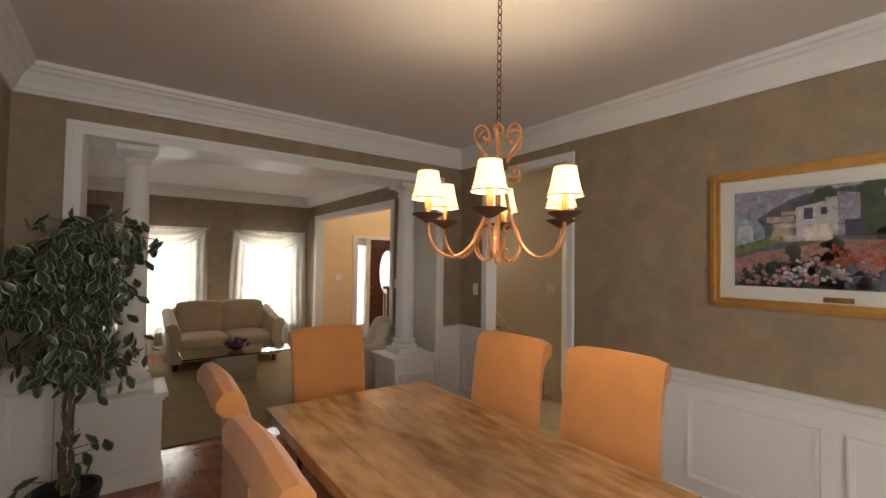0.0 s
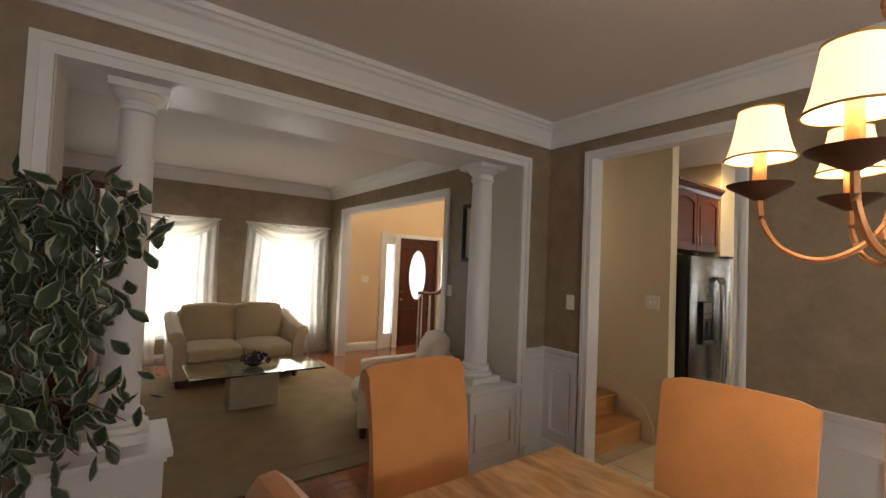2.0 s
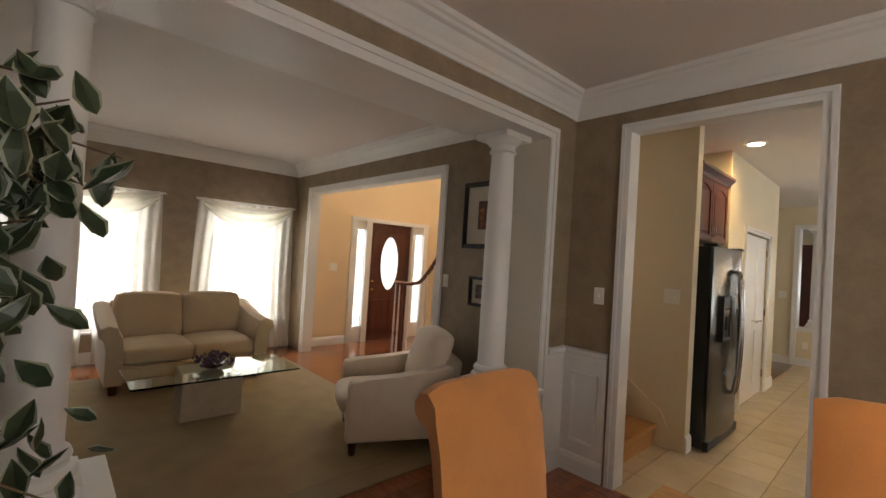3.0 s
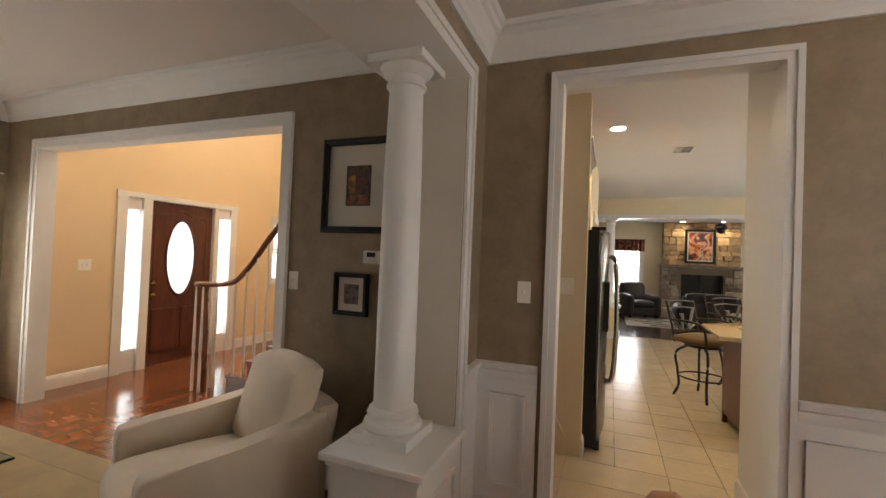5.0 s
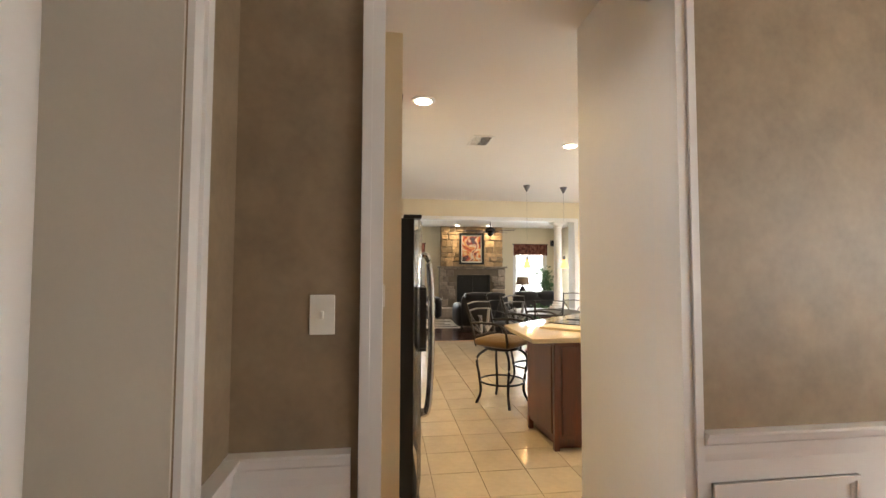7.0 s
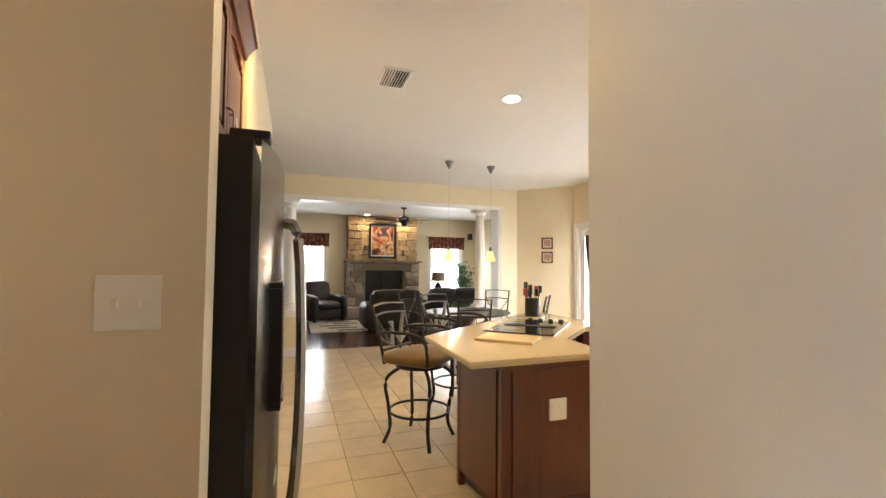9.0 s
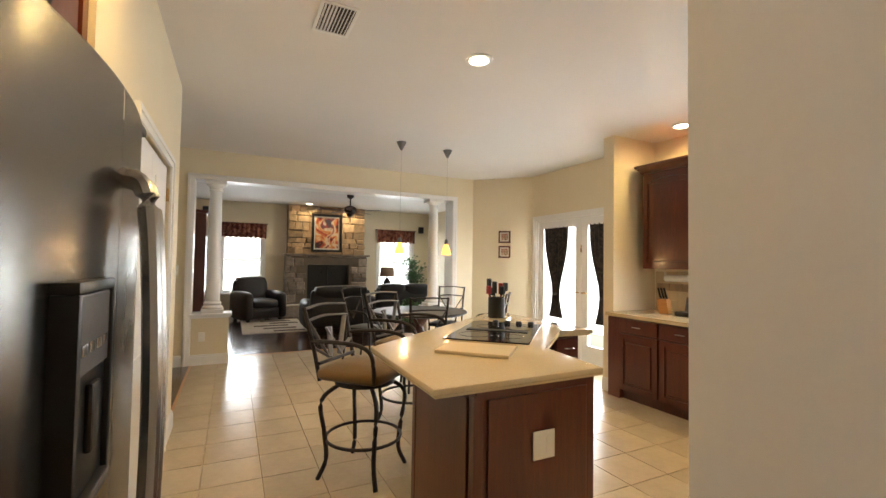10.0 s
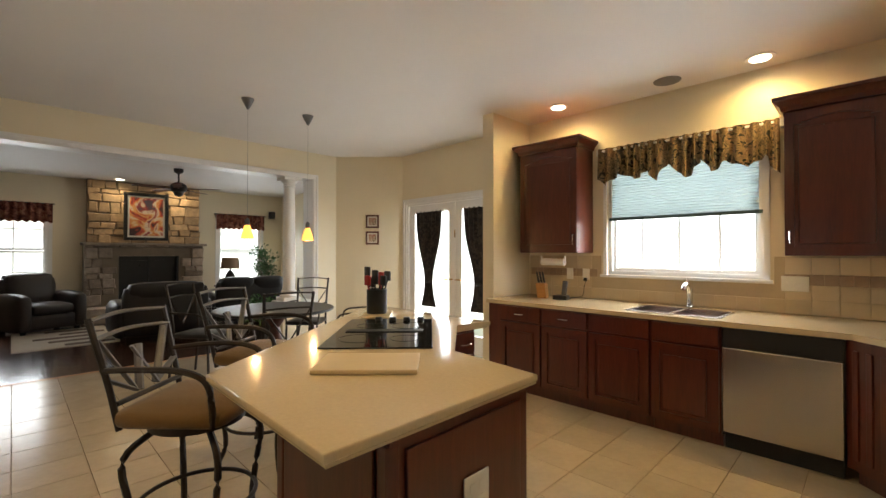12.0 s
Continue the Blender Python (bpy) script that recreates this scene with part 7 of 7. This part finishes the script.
for y0, y1 in (V1, V2):
    va = thing("window_valance", "dark red gathered valance over the family room window", "valance", None, "family room valances")

    def cloth(u, v, y0=y0, y1=y1):
        return (FX - 0.07 + 0.02 * math.sin(u * 60), y0 - 0.06 + (y1 - y0 + 0.12) * u, 2.27 - (0.36 + 0.015 * math.sin(u * 60)) * v)
    part("cloth", sheet(cloth, 80, 4, 0.0), blotched("red_valance_cloth", [(0.08, 0.02, 0.015), (0.20, 0.06, 0.04), (0.30, 0.14, 0.09)], 12, 0.9) if y0 > 0 else bpy.data.materials["red_valance_cloth"], va, smooth=True)
    part("rod", tube(bmesh.new(), [(FX - 0.06, y0 - 0.09, 2.26), (FX - 0.06, y1 + 0.09, 2.26)], 0.01), IRON, va)
    for yy in (y0 - 0.085, y1 + 0.075):
        bm = bmesh.new()
        box(bm, FX - 0.07, yy, 2.25, FX - 0.001, yy + 0.01, 2.27)
        part("bracket", bm, IRON, va)


def leather_sofa(name, m, w, label):
    """Padded leather seat; the sitter looks along +y."""
    ob = thing(name, label, "sofa" if w > 1.2 else "recliner", m)
    mat = LEATHER if w > 1.2 else BROWNLEATHER
    part("base", cushion(-w / 2 + 0.05, -0.38, 0.06, w / 2 - 0.05, 0.42, 0.32, 0.01, 0.04), mat, ob, smooth=True)
    n = max(1, round((w - 0.4) / 0.65))
    for k in range(n):
        x0 = -w / 2 + 0.2 + (w - 0.4) * k / n
        x1 = x0 + (w - 0.4) / n
        part("seat_cushion", cushion(x0 + 0.004, -0.2, 0.30, x1 - 0.004, 0.46, 0.48, 0.03, 0.06), mat, ob, smooth=True)
        b = cushion(x0 - 0.03 if k == 0 else x0 + 0.004, -0.44, 0.42, x1 + 0.03 if k == n - 1 else x1 - 0.004, -0.16, 0.97, 0.018, 0.06)
        for v in b.verts:
            v.co.y -= max(0, v.co.z - 0.5) * 0.25
        part("back_cushion", b, mat, ob, smooth=True)
    part("back", cushion(-w / 2 + 0.1, -0.50, 0.08, w / 2 - 0.1, -0.34, 0.90, 0.02, 0.06), mat, ob, smooth=True)
    for s in (-1, 1):
        part("arm", cushion(s * w / 2 - (0.21 if s > 0 else 0), -0.42, 0.06, s * w / 2 + (0.21 if s < 0 else 0), 0.46, 0.64, 0.03, 0.08), mat, ob, smooth=True)
    for x in (-w / 2 + 0.12, w / 2 - 0.12):
        for y in (-0.3, 0.34):
            part("foot", rbox(x - 0.03, y - 0.03, 0, x + 0.03, y + 0.03, 0.075, 0.004), BLACKPL, ob)
    return ob


leather_sofa("leather_recliner", pose(14.55, 2.40, 0, 0, 0, 112), 0.98, "dark brown leather recliner by the window")
leather_sofa("leather_sofa", pose(12.75, 1.0, 0, 0, 0, -90) @ Matrix.Diagonal((1, 1, 0.9, 1)), 1.35, "black leather loveseat facing the fireplace")
leather_sofa("leather_sofa", pose(13.35, -0.55, 0, 0, 0, -90) @ Matrix.Diagonal((1, 1, 0.9, 1)), 1.5, "black leather sofa facing the fireplace")
frug = thing("family_rug", "cream patterned rug with dark bands", "rug")
part("field", rbox(12.5, 1.55, 0.0, 14.4, 2.75, 0.010, 0.003, 1), material("cream_rug", (0.52, 0.46, 0.38), 0.95, vary=0.1, bump=0.5, grain=250), frug)
bm = bmesh.new()
for k in range(5):
    box(bm, 12.6 + 0.36 * k, 1.62 + 0.12 * (k % 3), 0.0102, 12.78 + 0.36 * k, 2.2 + 0.16 * (k % 3), 0.012)
part("pattern", bm, material("rug_brown", (0.12, 0.08, 0.06), 0.95), frug, "brown rug blocks")
lamp_table = thing("side_table", "dark wooden side table beside the sofa", "side table", pose(14.35, -0.62, 0))
part("top", rbox(-0.25, -0.25, 0.60, 0.25, 0.25, 0.635, 0.006), MAHOG, lamp_table)
for x in (-0.21, 0.21):
    for y in (-0.21, 0.21):
        part("leg", rbox(x - 0.02, y - 0.02, 0, x + 0.02, y + 0.02, 0.60, 0.003), MAHOG, lamp_table)
lamp = thing("table_lamp", "table lamp with a brown drum shade, unlit", "lamp", pose(14.35, -0.62, 0.6355))
part("base", lathe(bmesh.new(), [(0.08, 0), (0.085, 0.02), (0.04, 0.05), (0.09, 0.14), (0.10, 0.22), (0.04, 0.31), (0.015, 0.34), (0.012, 0.42)]), IRON, lamp, smooth=True)
part("shade", lathe(bmesh.new(), [(0.19, 0.36), (0.192, 0.362), (0.16, 0.60), (0.155, 0.60)], 28), material("brown_shade", (0.22, 0.14, 0.085), 0.9), lamp, "brown fabric shade", True)
tall = thing("media_cabinet", "tall dark wooden cabinet in the family room", "cabinet")
part("body", rbox(13.2, 3.42, 0.05, 13.8, 4.25, 2.25, 0.006), MAHOG, tall)
part("plinth", rbox(13.22, 3.44, 0.0, 13.78, 4.23, 0.05, 0.003), MAHOG, tall)
part("cornice", rbox(13.17, 3.39, 2.25, 13.83, 4.28, 2.31, 0.01), MAHOG, tall)
for y, z, nm in ((-1.95, 2.30, "speaker"), (3.55, 2.52, "speaker")):
    s = thing("wall_speaker", "small black loudspeaker fixed to the wall", "speaker")
    part("case", rbox(FX - 0.16, y - 0.06, z - 0.09, FX - 0.03, y + 0.06, z + 0.09, 0.01), BLACKPL, s)
    part("bracket", tube(bmesh.new(), [(FX - 0.032, y, z), (FX - 0.001, y, z)], 0.012), BLACKPL, s)
fan = thing("ceiling_fan", "dark bronze ceiling fan with wooden blades at rest", "ceiling fan", pose(12.9, 0.72, 0))
part("canopy", lathe(bmesh.new(), [(0.02, 2.70), (0.07, 2.73), (0.075, 2.789)]), IRON, fan, smooth=True)
part("rod", tube(bmesh.new(), [(0, 0, 2.55), (0, 0, 2.71)], 0.014), IRON, fan)
part("motor", lathe(bmesh.new(), [(0.05, 2.38), (0.11, 2.40), (0.13, 2.45), (0.12, 2.51), (0.06, 2.55), (0.02, 2.56)]), IRON, fan, smooth=True)
part("light_bowl", lathe(bmesh.new(), [(0.01, 2.31), (0.06, 2.33), (0.085, 2.385), (0.05, 2.39)]), IRON, fan, smooth=True)
for k in range(5):
    b = rbox(0.20, -0.065, 2.443, 0.66, 0.065, 2.452, 0.003, 1)
    rbox(0.10, -0.02, 2.438, 0.24, 0.02, 2.4425, 0.001, 1, b)
    blade = part("blade", b, MAHOG, fan)
    blade.matrix_local = pose(0, 0, 0, 0, 0, 72 * k + 20) @ pose(0, 0, 2.445, 9) @ pose(0, 0, -2.445)


def bushy(name, label, x, y, h, seed, spread):
    rng = random.Random(seed)
    ob = thing(name, label, "plant", pose(x, y, 0))
    part("planter", lathe(bmesh.new(), [(0.11, 0), (0.15, 0.26), (0.16, 0.28), (0.14, 0.28), (0.13, 0.24)]), POT, ob, smooth=True)
    bm, lv = bmesh.new(), bmesh.new()
    for k in range(26):
        a, d = rng.uniform(0, 6.28), rng.uniform(0.1, spread)
        top = Vector((d * math.cos(a), d * math.sin(a), h * rng.uniform(0.6, 1.0)))
        line = curve([(0.03 * math.cos(a), 0.03 * math.sin(a), 0.22), (top.x * 0.4, top.y * 0.4, top.z * 0.8), top], 4)
        tube(bm, line, 0.005, 5, 0.002)
        for p in line[3:]:
            for _ in range(4):
                q = p + Vector([rng.gauss(0, 0.05) for _ in range(3)])
                m = Matrix.Translation(q) @ Euler((rng.uniform(0, 6.28), rng.uniform(-1, 1), rng.uniform(0, 6.28))).to_matrix().to_4x4()
                L = rng.uniform(0.06, 0.11)
                vs = [lv.verts.new(m @ Vector(c)) for c in ((0, 0, 0), (L * 0.25, L * 0.45, 0.01), (0, L, 0), (-L * 0.25, L * 0.45, 0.01))]
                lv.faces.new((vs[0], vs[1], vs[2]))
                lv.faces.new((vs[0], vs[2], vs[3]))
    part("stems", bm, BARK, ob)
    tagged(part("leaves", lv, material("bright_leaf", (0.05, 0.13, 0.04), 0.5, vary=0.3) if seed == 1 else bpy.data.materials["bright_leaf"], ob), kind="stuff")
    return ob


bushy("potted_plant", "tall leafy houseplant beside the family room window", 14.75, -1.5, 1.5, 1, 0.35)
bushy("potted_plant", "bushy floor plant beside the column", 11.2, -0.05, 0.62, 2, 0.28)


# ---- floors: boards and tiles ----
def board_floor(name, label, x0, y0, x1, y1, along, mat, near, bw=0.083):
    """Strip floor: boards beside the walk are pieces of their own, the others joined."""
    ob = tagged(new(name), label, "floor", kind="structure")
    rng = random.Random(7)
    rest = bmesh.new()
    n = 0
    a0, a1, c0, c1 = (y0, y1, x0, x1) if along == "y" else (x0, x1, y0, y1)
    c = c0
    while c < c1 - 0.005:
        w = min(bw, c1 - c)
        a = a0 - rng.uniform(0, 1.0)
        while a < a1:
            L = rng.choice((0.8, 1.1, 1.4))
            s, e = max(a, a0), min(a + L, a1)
            a += L
            if e - s < 0.02:
                continue
            m = (s + e) / 2
            px, py = (c + w / 2, m) if along == "y" else (m, c + w / 2)
            if n < 290 and near[0] < px < near[2] and near[1] < py < near[3]:
                size = (round(w, 4), round(e - s, 4), 0.008) if along == "y" else (round(e - s, 4), round(w, 4), 0.008)
                piece("plank", size, mat, ob, pose(px, py, -0.008), 0.0007)
                n += 1
            elif along == "y":
                box(rest, c + 0.0006, s + 0.0006, -0.0078, c + w - 0.0006, e - 0.0006, -0.0002)
            else:
                box(rest, s + 0.0006, c + 0.0006, -0.0078, e - 0.0006, c + w - 0.0006, -0.0002)
        c += w
    tagged(part("planks", rest, mat, ob), kind="stuff")
    return ob


board_floor("floor_dining", "glossy red oak strip floor of the dining room", -0.39, -1.3, 3.32, 4.28, "x", OAK, (0.0, 2.4, 3.3, 4.3))
board_floor("floor_living", "glossy red oak strip floor of the living room", -1.5, 4.28, 3.32, 8.6, "x", OAK, (2.8, 4.28, 3.3, 8.6))
board_floor("floor_foyer", "glossy red oak strip floor of the foyer", 3.32, 4.3, 7.6, 8.5, "x", OAK, (3.3, 5.0, 4.6, 8.4))
board_floor("floor_back_hall", "dark hardwood floor of the back hall", 7.96, 3.40, 10.20, 5.5, "x", WALNUT, (7.9, 3.4, 9.3, 3.9))
board_floor("floor_family", "dark glossy hardwood floor of the family room", 10.62, -2.3, FX, 5.5, "x", WALNUT, (10.6, 1.0, 12.6, 3.4))

tiles = tagged(new("floor_kitchen"), "cream square ceramic tiles with thin grout lines", "floor", kind="structure")
T = 0.345
rest = bmesh.new()
count = 0
for i in range(-1, 23):
    for j in range(-5, 12):
        x0, y0 = 3.325 + T * i, -0.02 + T * j
        x1, y1 = min(x0 + T, 10.62), min(y0 + T, 3.98)
        x0, y0 = max(x0, 3.325), max(y0, -1.44)
        if x1 - x0 < 0.03 or y1 - y0 < 0.03:
            continue
        cx, cy = (x0 + x1) / 2, (y0 + y1) / 2
        if cx > 7.96 and y0 > 3.3 and cx < 10.2:
            y1 = min(y1, 3.40)
            cy = (y0 + y1) / 2
            if y1 - y0 < 0.03:
                continue
        if cy > 3.40 and cx < 10.2 and cx > 5.6:
            continue
        if count < 290 and cy > -0.3 and cx > 4.4:
            piece("tile", (round(x1 - x0 - 0.0035, 4), round(y1 - y0 - 0.0035, 4), 0.0075), TILE, tiles, pose(cx, cy, -0.008), 0.0015)
            count += 1
        else:
            box(rest, x0 + 0.0025, y0 + 0.0025, -0.0078, x1 - 0.0025, y1 - 0.0025, -0.0005)
if len(rest.verts):
    tagged(part("tiles", rest, TILE, tiles), kind="stuff")
for label, b in (("white doorway threshold", (3.315, 2.425, -0.008, 3.335, 3.42, 0.001)), ("wooden strip between tile and hardwood", (10.60, -0.77, -0.008, 10.64, 5.5, 0.003)), ("wooden strip beside the back hall", (7.96, 3.385, -0.008, 10.20, 3.41, 0.003))):
    structure("threshold", label, "trim", STAIRWOOD, [b])
